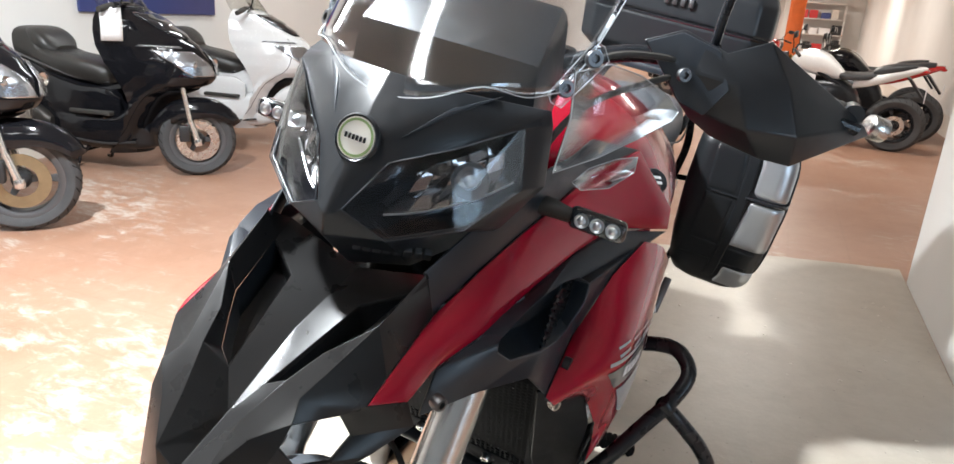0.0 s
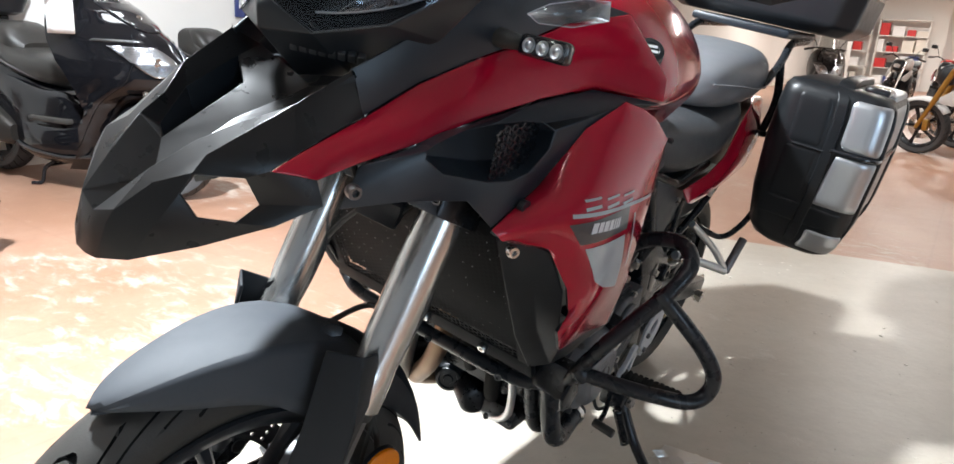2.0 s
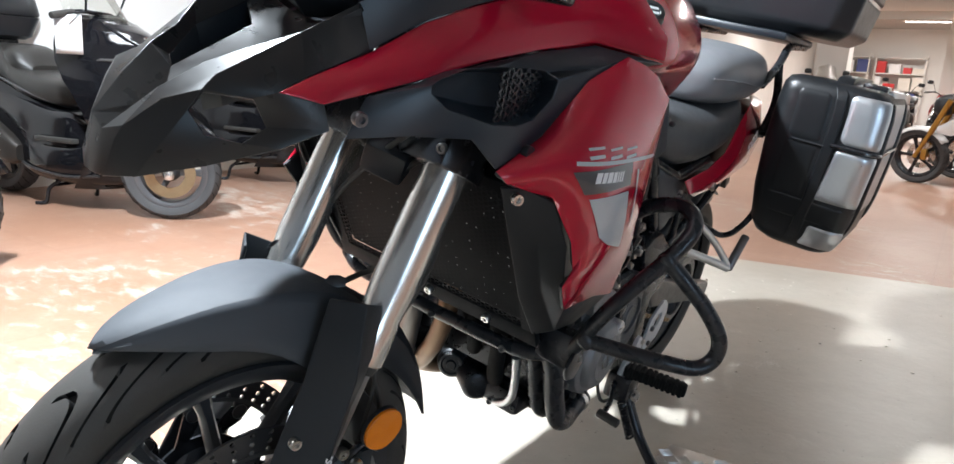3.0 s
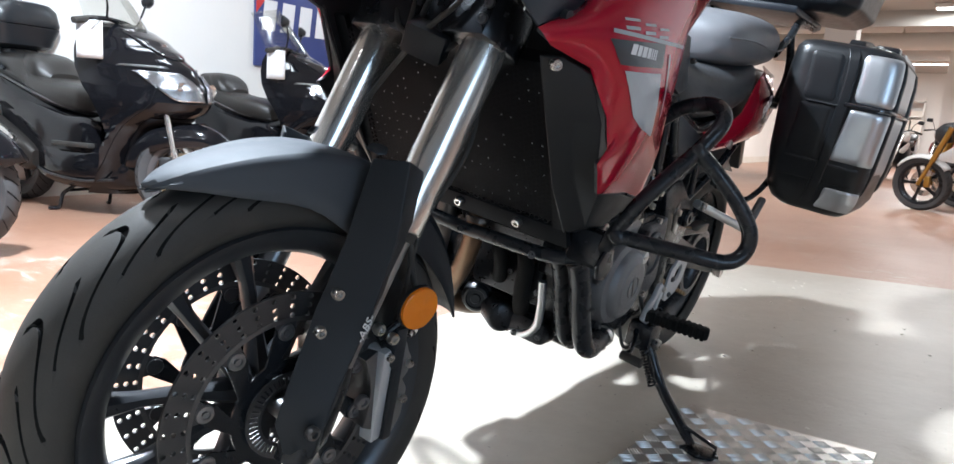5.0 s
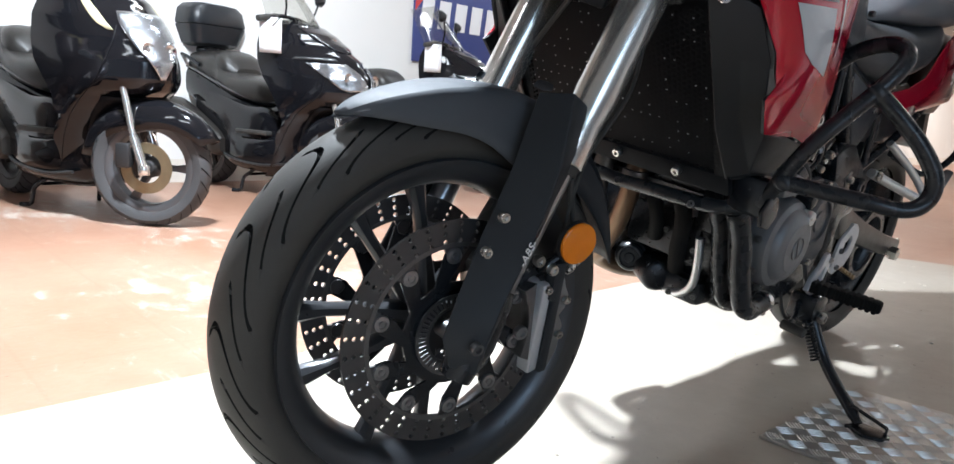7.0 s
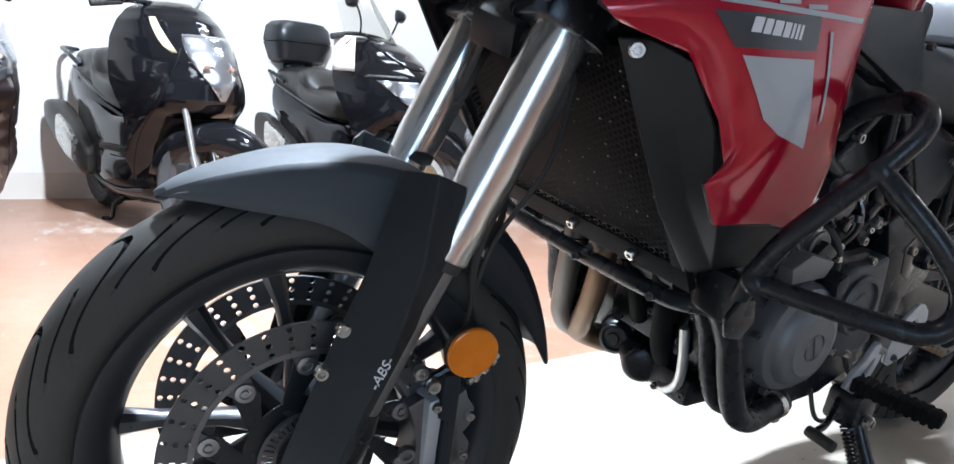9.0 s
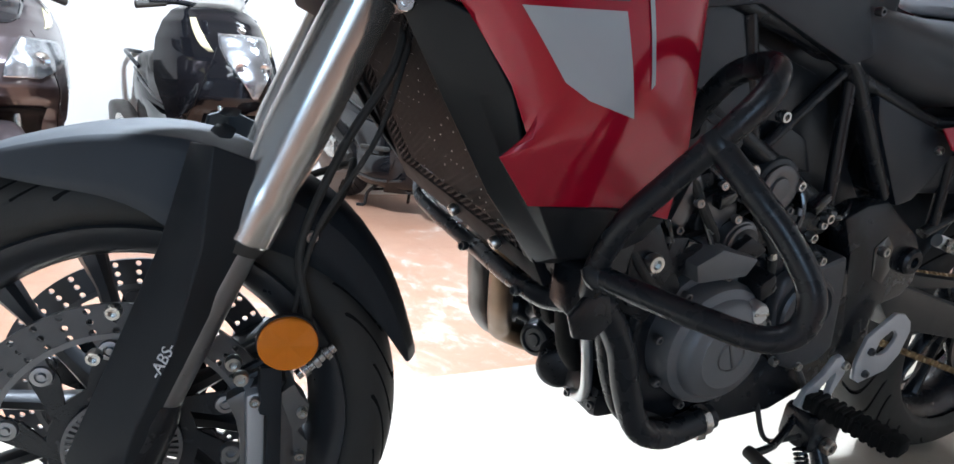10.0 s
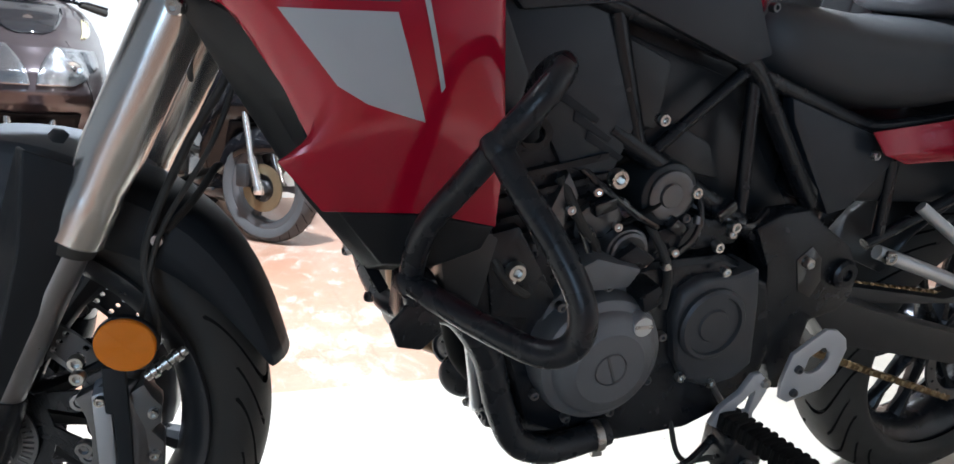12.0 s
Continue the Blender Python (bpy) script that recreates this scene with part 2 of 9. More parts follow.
def plate(bm, pts, depth):
    """A flat or bent many-cornered plate given by its outer corners, thickened along depth (a vector)."""
    d = Vector(depth)
    a = [bm.verts.new(Vector(p)) for p in pts]
    b = [bm.verts.new(Vector(p) + d) for p in pts]
    f1 = bm.faces.new(a)
    f2 = bm.faces.new(b[::-1])
    for k in range(len(a)):
        bm.faces.new((a[k], b[k], b[(k + 1) % len(a)], a[(k + 1) % len(a)]))
    return bm


def finish(bm, bevel=0.0, seg=2, angle=30):
    """Rounds the sharp edges and triangulates bent faces."""
    bmesh.ops.remove_doubles(bm, verts=bm.verts, dist=1e-5)
    bmesh.ops.recalc_face_normals(bm, faces=bm.faces)
    if bevel:
        es = [e for e in bm.edges if len(e.link_faces) == 2 and e.calc_face_angle(0) > radians(angle)]
        bmesh.ops.bevel(bm, geom=es, offset=bevel, segments=seg, profile=0.6, affect="EDGES", clamp_overlap=True)
    return bm



def shell(name, verts, faces, mat, parent, thick=0.004, bevel=0.002, label="", angle=25, subsurf=0, mirror=False, offset=-1.0, tri=False, rim_crease=False, core=(0, 0.5, 0.8), lining=None):
    """A panel of given corners and faces, thickened and with rounded edges."""
    V = [Vector(v) for v in verts]
    bm = bmesh.new()
    vs = [bm.verts.new(v) for v in V]
    for f in faces:
        bm.faces.new([vs[i] for i in f])
    if mirror:
        g = [bm.verts.new((-v.x, v.y, v.z)) for v in V]
        for f in faces:
            bm.faces.new([g[i] for i in f][::-1])
        bmesh.ops.remove_doubles(bm, verts=bm.verts, dist=2e-4)
    bmesh.ops.recalc_face_normals(bm, faces=bm.faces)
    if sum((f.calc_center_median() - Vector(core)).dot(f.normal) * f.calc_area() for f in bm.faces) < 0:
        bmesh.ops.reverse_faces(bm, faces=bm.faces)
    if tri:
        bmesh.ops.triangulate(bm, faces=bm.faces)
    if subsurf:
        layer = bm.edges.layers.float.new("crease_edge")
        for e in bm.edges:
            if len(e.link_faces) == 1 and rim_crease:
                e[layer] = 1.0
        if rim_crease:
            layer = bm.verts.layers.float.new("crease_vert")
            for v in bm.verts:
                if v.is_boundary:
                    v[layer] = 1.0
    ob = part(name, bm, mat, parent, label, angle=180 if rim_crease else angle, turn=False)
    if subsurf:
        m = ob.modifiers.new("sub", "SUBSURF")
        m.levels = m.render_levels = subsurf
    m = ob.modifiers.new("solid", "SOLIDIFY")
    m.thickness, m.offset = thick, -1.0
    if lining:
        ob.data.materials.append(lining)
        m.material_offset = m.material_offset_rim = 1
    if bevel:
        m = ob.modifiers.new("bevel", "BEVEL")
        m.width, m.segments, m.limit_method, m.angle_limit = bevel, 2, "ANGLE", radians(angle)
        m.harden_normals = False
    return ob


def grid_faces(rows, cols, wrap=False):
    out = []
    for i in range(rows - 1):
        for j in range(cols - (0 if wrap else 1)):
            a, b = i * cols + j, i * cols + (j + 1) % cols
            out.append((a, b, b + cols, a + cols))
    return out


def lettering(name, body, size, m, mat, parent, depth=0.0006, label="", shear=0.0):
    cu = bpy.data.curves.new(name, "FONT")
    cu.body, cu.size, cu.extrude, cu.shear = body, size, depth, shear
    cu.align_x, cu.align_y = "CENTER", "CENTER"
    tmp = bpy.data.objects.new(name + "_curve", cu)
    scene.collection.objects.link(tmp)
    me = bpy.data.meshes.new_from_object(tmp.evaluated_get(bpy.context.evaluated_depsgraph_get()))
    bpy.data.objects.remove(tmp)
    bpy.data.curves.remove(cu)
    me.transform(m)
    me.materials.clear()
    me.materials.append(mat)
    ob = new(name, me)
    ob.parent = parent
    if label:
        ob["label"] = label
    return ob


def holed_ring(bm, r0, r1, h0, h1, m, rows, cells, hole, skip=1):
    """A flat ring drilled with round holes."""
    def P(r, a, h):
        return m @ Vector((r * math.cos(a), r * math.sin(a), h))
    dr, da = (r1 - r0) / rows, 2 * math.pi / cells
    for i in range(rows):
        for j in range(cells):
            ra, rb, aa = r0 + i * dr, r0 + (i + 1) * dr, j * da
            edge = [(ra, aa), ((ra + rb) / 2, aa), (rb, aa), (rb, aa + da / 2), (rb, aa + da), ((ra + rb) / 2, aa + da), (ra, aa + da), (ra, aa + da / 2)]
            f = [bm.verts.new(P(r, a, h1)) for r, a in edge]
            b = [bm.verts.new(P(r, a, h0)) for r, a in edge]
            if (j + i * 2) % skip == 0:
                rc, ac = (ra + rb) / 2, aa + da / 2
                hp = []
                for r, a in edge:
                    dx, dy = r - rc, (a - ac) * rc
                    n = math.hypot(dx, dy)
                    hp.append((rc + hole * dx / n, ac + hole * dy / n / rc))
                hf = [bm.verts.new(P(r, a, h1)) for r, a in hp]
                hb = [bm.verts.new(P(r, a, h0)) for r, a in hp]
                for k in range(8):
                    q = (k + 1) % 8
                    bm.faces.new((f[k], f[q], hf[q], hf[k]))
                    bm.faces.new((b[q], b[k], hb[k], hb[q]))
                    bm.faces.new((hf[k], hf[q], hb[q], hb[k]))
            else:
                bm.faces.new(f)
                bm.faces.new(b[::-1])
            if i == 0:
                bm.faces.new((f[0], f[7], b[7], b[0]))
                bm.faces.new((f[7], f[6], b[6], b[7]))
            if i == rows - 1:
                bm.faces.new((f[2], f[3], b[3], b[2]))
                bm.faces.new((f[3], f[4], b[4], b[3]))
    bmesh.ops.remove_doubles(bm, verts=bm.verts, dist=1e-5)
    return bm


def bolt(name, p, n, r, parent, mat, h=0.006):
    """A round-headed bolt with a hexagon recess."""
    n = Vector(n).normalized()
    p = Vector(p)
    q = n.to_track_quat("Z", "Y").to_matrix().to_4x4()
    m = Matrix.Translation(p) @ q
    bm = bmesh.new()
    lathe(bm, [(r * 0.9, -0.004), (r, 0), (r, h * 0.55), (r * 0.86, h), (r * 0.5, h)], m, 16)
    ring = [bm.verts.new(m @ Vector((r * 0.5 * math.cos(k * math.pi / 3), r * 0.5 * math.sin(k * math.pi / 3), h * 0.3))) for k in range(6)]
    bm.faces.new(ring)
    top = [bm.verts.new(m @ Vector((r * 0.5 * math.cos(k * math.pi / 3), r * 0.5 * math.sin(k * math.pi / 3), h))) for k in range(6)]
    for k in range(6):
        bm.faces.new((top[k], top[(k + 1) % 6], ring[(k + 1) % 6], ring[k]))
    return part(name, bm, mat, parent)


# ---------------- the garage ----------------
def floor_material(name, base, base2, flake, amount, joint=0.0, rough=0.5):
    """Old floor paint: cloudy ground colour with worn pale flakes, dirt and specks."""
    m = bpy.data.materials.new(name)
    m.use_nodes = True
    nt = m.node_tree
    b = nt.nodes["Principled BSDF"]
    co = nt.nodes.new("ShaderNodeTexCoord")

    def noise(scale, detail, rough_n=0.6, stretch=None, distort=0.0):
        n = nt.nodes.new("ShaderNodeTexNoise")
        n.inputs["Scale"].default_value = scale
        n.inputs["Detail"].default_value = detail
        n.inputs["Roughness"].default_value = rough_n
        n.inputs["Distortion"].default_value = distort
        src = co.outputs["Object"]
        if stretch:
            mp = nt.nodes.new("ShaderNodeMapping")
            mp.inputs["Scale"].default_value = stretch
            mp.inputs["Rotation"].default_value = (0, 0, 0.35)
            nt.links.new(src, mp.inputs["Vector"])
            src = mp.outputs["Vector"]
        nt.links.new(src, n.inputs["Vector"])
        return n.outputs["Fac"]

    def steps(src, lo, hi, a=0.0, z=1.0):
        r = nt.nodes.new("ShaderNodeMapRange")
        r.inputs["From Min"].default_value, r.inputs["From Max"].default_value = lo, hi
        r.inputs["To Min"].default_value, r.inputs["To Max"].default_value = a, z
        nt.links.new(src, r.inputs["Value"])
        return r.outputs["Result"]

    def math_node(op, a, c):
        n = nt.nodes.new("ShaderNodeMath")
        n.operation = op
        for k, v in enumerate((a, c)):
            if isinstance(v, float):
                n.inputs[k].default_value = v
            else:
                nt.links.new(v, n.inputs[k])
        return n.outputs[0]

    def mix(fac, a, c):
        n = nt.nodes.new("ShaderNodeMix")
        n.data_type = "RGBA"
        nt.links.new(fac, n.inputs["Factor"])
        for key, v in (("A", a), ("B", c)):
            if isinstance(v, tuple):
                n.inputs[key].default_value = (*v, 1)
            else:
                nt.links.new(v, n.inputs[key])
        return n.outputs["Result"]

    cloud = steps(noise(1.3, 5), 0.35, 0.65)
    col = mix(cloud, base, base2)
    fine = steps(noise(14, 6, 0.7), 0.3, 0.75, 0.0, 0.35)
    col = mix(fine, col, tuple(c * 0.72 for c in base))
    # worn flakes, in drifts
    drift = steps(noise(0.75, 3), 0.42, 0.66)
    flakes = noise(7.5, 10, 0.76, (1.0, 1.9, 1.0), 0.5)
    mask = steps(math_node("ADD", flakes, math_node("MULTIPLY", drift, 0.16)), 0.625 - amount, 0.76 - amount)
    col = mix(mask, col, flake)
    # dark specks and crumbs
    specks = steps(noise(70, 2), 0.72, 0.76, 0.0, 0.7)
    col = mix(specks, col, (0.08, 0.06, 0.05))
    if joint:
        br = nt.nodes.new("ShaderNodeTexBrick")
        br.offset = 0.0
        br.inputs["Scale"].default_value = 1.0
        br.inputs["Brick Width"].default_value = joint
        br.inputs["Row Height"].default_value = joint
        br.inputs["Mortar Size"].default_value = 0.006
        br.inputs["Mortar Smooth"].default_value = 0.6
        nt.links.new(co.outputs["Object"], br.inputs["Vector"])
        col = mix(steps(br.outputs["Fac"], 0.0, 1.0, 0.0, 0.14), col, tuple(c * 0.55 for c in base))
    nt.links.new(col, b.inputs["Base Color"])
    nt.links.new(steps(mask, 0, 1, rough - 0.12, rough + 0.2), b.inputs["Roughness"])
    bp = nt.nodes.new("ShaderNodeBump")
    bp.inputs["Strength"].default_value = 0.35
    bp.inputs["Distance"].default_value = 0.003
    nt.links.new(math_node("ADD", mask, noise(45, 4)), bp.inputs["Height"])
    nt.links.new(bp.outputs["Normal"], b.inputs["Normal"])
    return m


FLOOR = floor_material("worn_terracotta_floor", (0.35, 0.185, 0.118), (0.42, 0.25, 0.175), (0.52, 0.44, 0.375), 0.015, 0.33)
GREY_FLOOR = floor_material("grey_floor_paint", (0.43, 0.375, 0.305), (0.51, 0.462, 0.395), (0.58, 0.55, 0.50), -0.06)
DIRTY = material("dirty_plaster", (0.66, 0.60, 0.51), 0.9, color2=(0.77, 0.74, 0.69), scale=2.5, bump=0.5, bump_scale=25)
# blue-grey chosen to cut warm bounce onto the bike; these walls are unseen
GREY_WALL = material("blue_grey_plaster", (0.30, 0.33, 0.36), 0.85, vary=0.08, scale=1.5, bump=0.3, bump_scale=30)
CEIL = material("ceiling_paint", (0.46, 0.445, 0.415), 0.9, vary=0.05, scale=1.2, bump=0.2, bump_scale=20)
BLUE = material("blue_sign", (0.05, 0.07, 0.22), 0.35, vary=0.08)
SIGN_RED = material("red_sign", (0.55, 0.03, 0.03), 0.35, vary=0.08)
STEEL_PLATE = material("tread_plate", (0.62, 0.60, 0.57), 0.34, metal=0.85, vary=0.08, scale=6, bump=0.04, bump_scale=250, rough_vary=0.04)
DUCT = material("white_duct", (0.75, 0.73, 0.69), 0.5, vary=0.05, scale=2)
TUBE = bpy.data.materials.new("lamp_diffuser")
TUBE.use_nodes = True
TUBE.node_tree.nodes["Principled BSDF"].inputs["Emission Color"].default_value = (1, 0.95, 0.88, 1)
TUBE.node_tree.nodes["Principled BSDF"].inputs["Emission Strength"].default_value = 6.0
H = 3.1


def slab(name, lo, hi, mat, label, category):
    bm = bmesh.new()
    box(bm, lo, hi)
    return tagged(part(name, bm, mat, smooth=False), label, category, kind="structure")


slab("floor", (-4.45, -5.2, -0.1), (6.2, 27.2, 0.0), FLOOR, "worn terracotta floor with flaking whitish paint remains", "floor")
bm = bmesh.new()
edge = [(-0.75, -4.9), (1.235, -4.9), (1.235, 3.78), (0.98, 3.72), (0.4, 3.56), (-0.2, 3.40), (-0.75, 3.24)]
plate(bm, [(x, y, 0.004) for x, y in edge], (0, 0, -0.0035))
tagged(part("floor_paint", bm, GREY_FLOOR, smooth=False), "light grey painted strip on the floor", "floor", kind="structure")
slab("wall_west", (-4.45, -5.2, 0), (-4.25, 27.2, H), WALL, "white plastered garage wall", "wall")
slab("wall_west_base", (-4.25, -5, 0.0), (-4.243, 27, 0.16), DIRTY, "damp and dirty foot of the white wall", "wall")
slab("wall_east", (2.6, 3.55, 0), (2.8, 27.2, H), WALL, "cream plastered garage wall", "wall")
slab("wall_east_base", (2.593, 3.6, 0.0), (2.6, 27, 0.28), DIRTY, "dirty foot of the cream wall", "wall")
# unseen closing walls; the east one stands far back for a darker side
slab("wall_east_near", (6.0, -5.2, 0), (6.2, 2.3, H), GREY_WALL, "unseen blue-grey wall closing the room, coloured to dim warm bounce", "wall")
slab("wall_south", (-4.45, -5.2, 0), (6.2, -5.0, H), GREY_WALL, "unseen blue-grey wall closing the room, coloured to dim warm bounce", "wall")
slab("wall_north", (-4.45, 27.0, 0), (2.8, 27.2, H), WALL, "pale wall at the far end of the hall", "wall")
slab("ceiling", (-4.45, -5.2, H), (6.2, 27.2, H + 0.2), CEIL, "cream garage ceiling", "ceiling")
slab("partition", (1.24, 2.3, 0), (6.2, 3.55, H), WALL, "white plastered partition wall with a plain corner", "wall")
for i, y in enumerate((14.5, 20.5)):
    slab("beam_%d" % (i + 1), (-4.25, y, H - 0.28), (2.6, y + 0.3, H), CEIL, "cream ceiling beam", "beam")
slab("pillar_1", (-1.75, 13.2, 0), (-1.25, 13.7, H), WALL, "white plastered pillar", "pillar")
slab("pillar_2", (-0.05, 17.5, 0), (0.25, 17.8, H), WALL, "white plastered pillar far in the hall", "pillar")


def pipe(name, a, b, r, label):
    ob = thing(name, None, label, "pipe")
    bm = bmesh.new()
    cyl(bm, a, b, r, 20)
    part("pipe", bm, DUCT, ob)
    a, b = Vector(a), Vector(b)
    n = max(2, int((b - a).length / 1.5))
    for k in range(1, n):
        p = a.lerp(b, k / n)
        d = (b - a).normalized() * 0.02
        bm = bmesh.new()
        cyl(bm, p - d, p + d, r * 1.07, 20)
        box(bm, p + Vector((-0.012, -0.012, r)), p + Vector((0.012, 0.012, H - p.z)))
        part("bracket", bm, DUCT, ob)
    return ob


pipe("air_duct", (-4.2, 16.2, H - 0.34), (2.55, 16.2, H - 0.34), 0.17, "round white air duct below the ceiling")
pipe("water_pipe", (-4.2, 12.2, H - 0.14), (2.55, 12.2, H - 0.14), 0.05, "thin white pipe below the ceiling")
pipe("water_pipe", (1.9, 5.0, H - 0.14), (1.9, 26.9, H - 0.14), 0.05, "thin white pipe below the ceiling")


def ceiling_light(x, y, sx, sy, energy, color, z=H):
    """A box lamp on the ceiling: housing, glowing cover and its light."""
    ob = thing("ceiling_light", Matrix.Translation((x, y, z)), "white box lamp on the ceiling, switched on", "ceiling light", "ceiling lamps")
    bm = bmesh.new()
    box(bm, (-sx / 2 - 0.03, -sy / 2 - 0.03, -0.07), (sx / 2 + 0.03, sy / 2 + 0.03, -0.004), 0.006)
    part("housing", bm, DUCT, ob)
    bm = bmesh.new()
    box(bm, (-sx / 2, -sy / 2, -0.078), (sx / 2, sy / 2, -0.071))
    part("diffuser", bm, TUBE, ob, "glowing white cover", smooth=False)
    lamp("lamp_light", (x, y, z - 0.085), (x, y, 0), energy, sx, color, sy)
    return ob


# the lamps over the parking row and the hall, and two added fill lamps in front
WARM = (1.0, 0.95, 0.88)
NEUTRAL = (0.90, 0.96, 1.0)
for x, y, e in KEY_LAMPS:
    ceiling_light(x, y, 0.16, 0.16, e, NEUTRAL)
# added front fill lamps, built like the other box lamps
for x, y, e in FRONT_FILL_LAMPS:
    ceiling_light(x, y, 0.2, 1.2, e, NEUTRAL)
for x, y, e in ROW_LAMPS:
    ceiling_light(x, y, 0.25, 1.2, e, NEUTRAL)
for x, y, e in HALL_LAMPS:
    ceiling_light(x, y, 1.2, 0.25, e, WARM)

# ---------------- unseen gate in the near east wall, assumed source of the cool daylight ---
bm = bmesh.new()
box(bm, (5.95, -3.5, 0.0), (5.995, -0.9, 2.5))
tagged(part("assumed_gate", bm, DAYLIGHT, smooth=False), "unseen translucent garage gate, glowing to give cool daylight", "gate", kind="structure")

# ---------------- sign on the wall ----------------
sign = thing("wall_sign", Matrix.Translation((-4.25, 3.23, 1.62)), "blue wall sign with plain white blocks and a red corner", "sign")
bm = bmesh.new()
box(bm, (0.0, 0.0, -0.62), (0.025, 1.35, 0.62), 0.004)
part("panel", bm, BLUE, sign)
bm = bmesh.new()
plate(bm, [(0.0252, 0.005, -0.20), (0.0252, 0.10, -0.08), (0.0252, 0.34, 0.02), (0.0252, 0.42, 0.28), (0.0252, 0.30, 0.50), (0.0252, 0.005, 0.55)], (0.003, 0, 0))
part("red_patch", bm, SIGN_RED, sign)
for k in range(6):
    bm = bmesh.new()
    y = 0.06 + k * 0.19
    plate(bm, [(0.0285, y, -0.325), (0.0285, y + 0.13, -0.325), (0.0285, y + 0.155, -0.085), (0.0285, y + 0.025, -0.085)], (0.0035, 0, 0))
    part("white_block", bm, WHITE_PRINT, sign, "plain white block", smooth=False)

# ---------------- tread plate below the side stand ----------------
plate_ob = thing("tread_plate", Matrix.Translation((0.17, 0.69, 0.0045)) @ Matrix.Rotation(radians(-2), 4, "Z"), "worn aluminium tread plate lying on the floor under the side stand", "metal plate")
bm = bmesh.new()
plate(bm, [(0, 0, 0), (0.43, 0, 0), (0.43, 0.5, 0), (0.015, 0.46, 0)], (0, 0, 0.006))
part("sheet", finish(bm, 0.001, 1), STEEL_PLATE, plate_ob)
bm = bmesh.new()
L, W, S = 0.0135, 0.0021, 0.043
bar = [(-1, 0), (-0.6, -1), (0.6, -1), (1, 0), (0.6, 1), (-0.6, 1)]
for i in range(10):
    for j in range(12):
        cx, cy = 0.022 + i * S, 0.022 + j * S
        if cx > 0.415 or cy > 0.44 + 0.09 * cx:
            continue
        a = math.pi / 4 if (i + j) % 2 else -math.pi / 4
        ca, sa = math.cos(a), math.sin(a)
        for k in range(-2, 3):
            ox, oy = cx - sa * k * 0.0064, cy + ca * k * 0.0064
            low = [bm.verts.new((ox + ca * u * L * 1.2 - sa * v * W, oy + sa * u * L * 1.2 + ca * v * W, 0.006)) for u, v in bar]
            top = [bm.verts.new((ox + ca * u * L - sa * v * W * 0.5, oy + sa * u * L + ca * v * W * 0.5, 0.0085)) for u, v in bar]
            for q in range(6):
                bm.faces.new((low[q], low[(q + 1) % 6], top[(q + 1) % 6], top[q]))
            bm.faces.new(top)
tagged(part("raised_bar", bm, STEEL_PLATE, plate_ob, "rows of short raised bars"), kind="stuff")

# ---------------- crumbs on the floor ----------------
random.seed(5)
bm = bmesh.new()
for k in range(90):
    x, y = random.uniform(-0.3, 1.1), random.uniform(0.2, 3.2)
    s = random.uniform(0.002, 0.006)
    bmesh.ops.create_icosphere(bm, subdivisions=1, radius=s, matrix=Matrix.Translation((x, y, 0.004 + s * 0.4)) @ Matrix.Diagonal((1.4, 0.9, 0.55, 1)))
tagged(part("floor_crumbs", bm, DIRTY), "small crumbs of dirt scattered on the floor", "dirt", kind="stuff")

# ---------------- the motorcycle: front end ----------------
LEAN_M = Matrix.Translation((-0.097, 0, 0)) @ Matrix.Rotation(radians(9.9), 4, "Y")
bike = thing("motorcycle", LEAN_M, "red and black adventure touring motorcycle leaning on its side stand", "motorcycle")
FA = Vector((0, 0.3955, 0.9185))
F0 = Vector((0, -0.006, 0.304))
STEER = Matrix.Translation(F0) @ Matrix.Rotation(radians(-10.9), 4, FA) @ Matrix.Translation(-F0)
UNSTEER = STEER.inverted()
MIRROR = Matrix.Diagonal((-1, 1, 1, 1))


def both(pts):
    """Places on the turned front end, and their mirror images on its other side."""
    s = [UNSTEER @ Vector(p) for p in pts]
    return [STEER @ p for p in s], [STEER @ (MIRROR @ p) for p in s]


def on_fork(x, h, out=0.0):
    """A place beside the fork: x to the left, h along the fork from the axle, out ahead of it."""
    return STEER @ Vector((x, F0.y + FA.y * h - FA.z * out, F0.z + FA.z * h + FA.y * out))


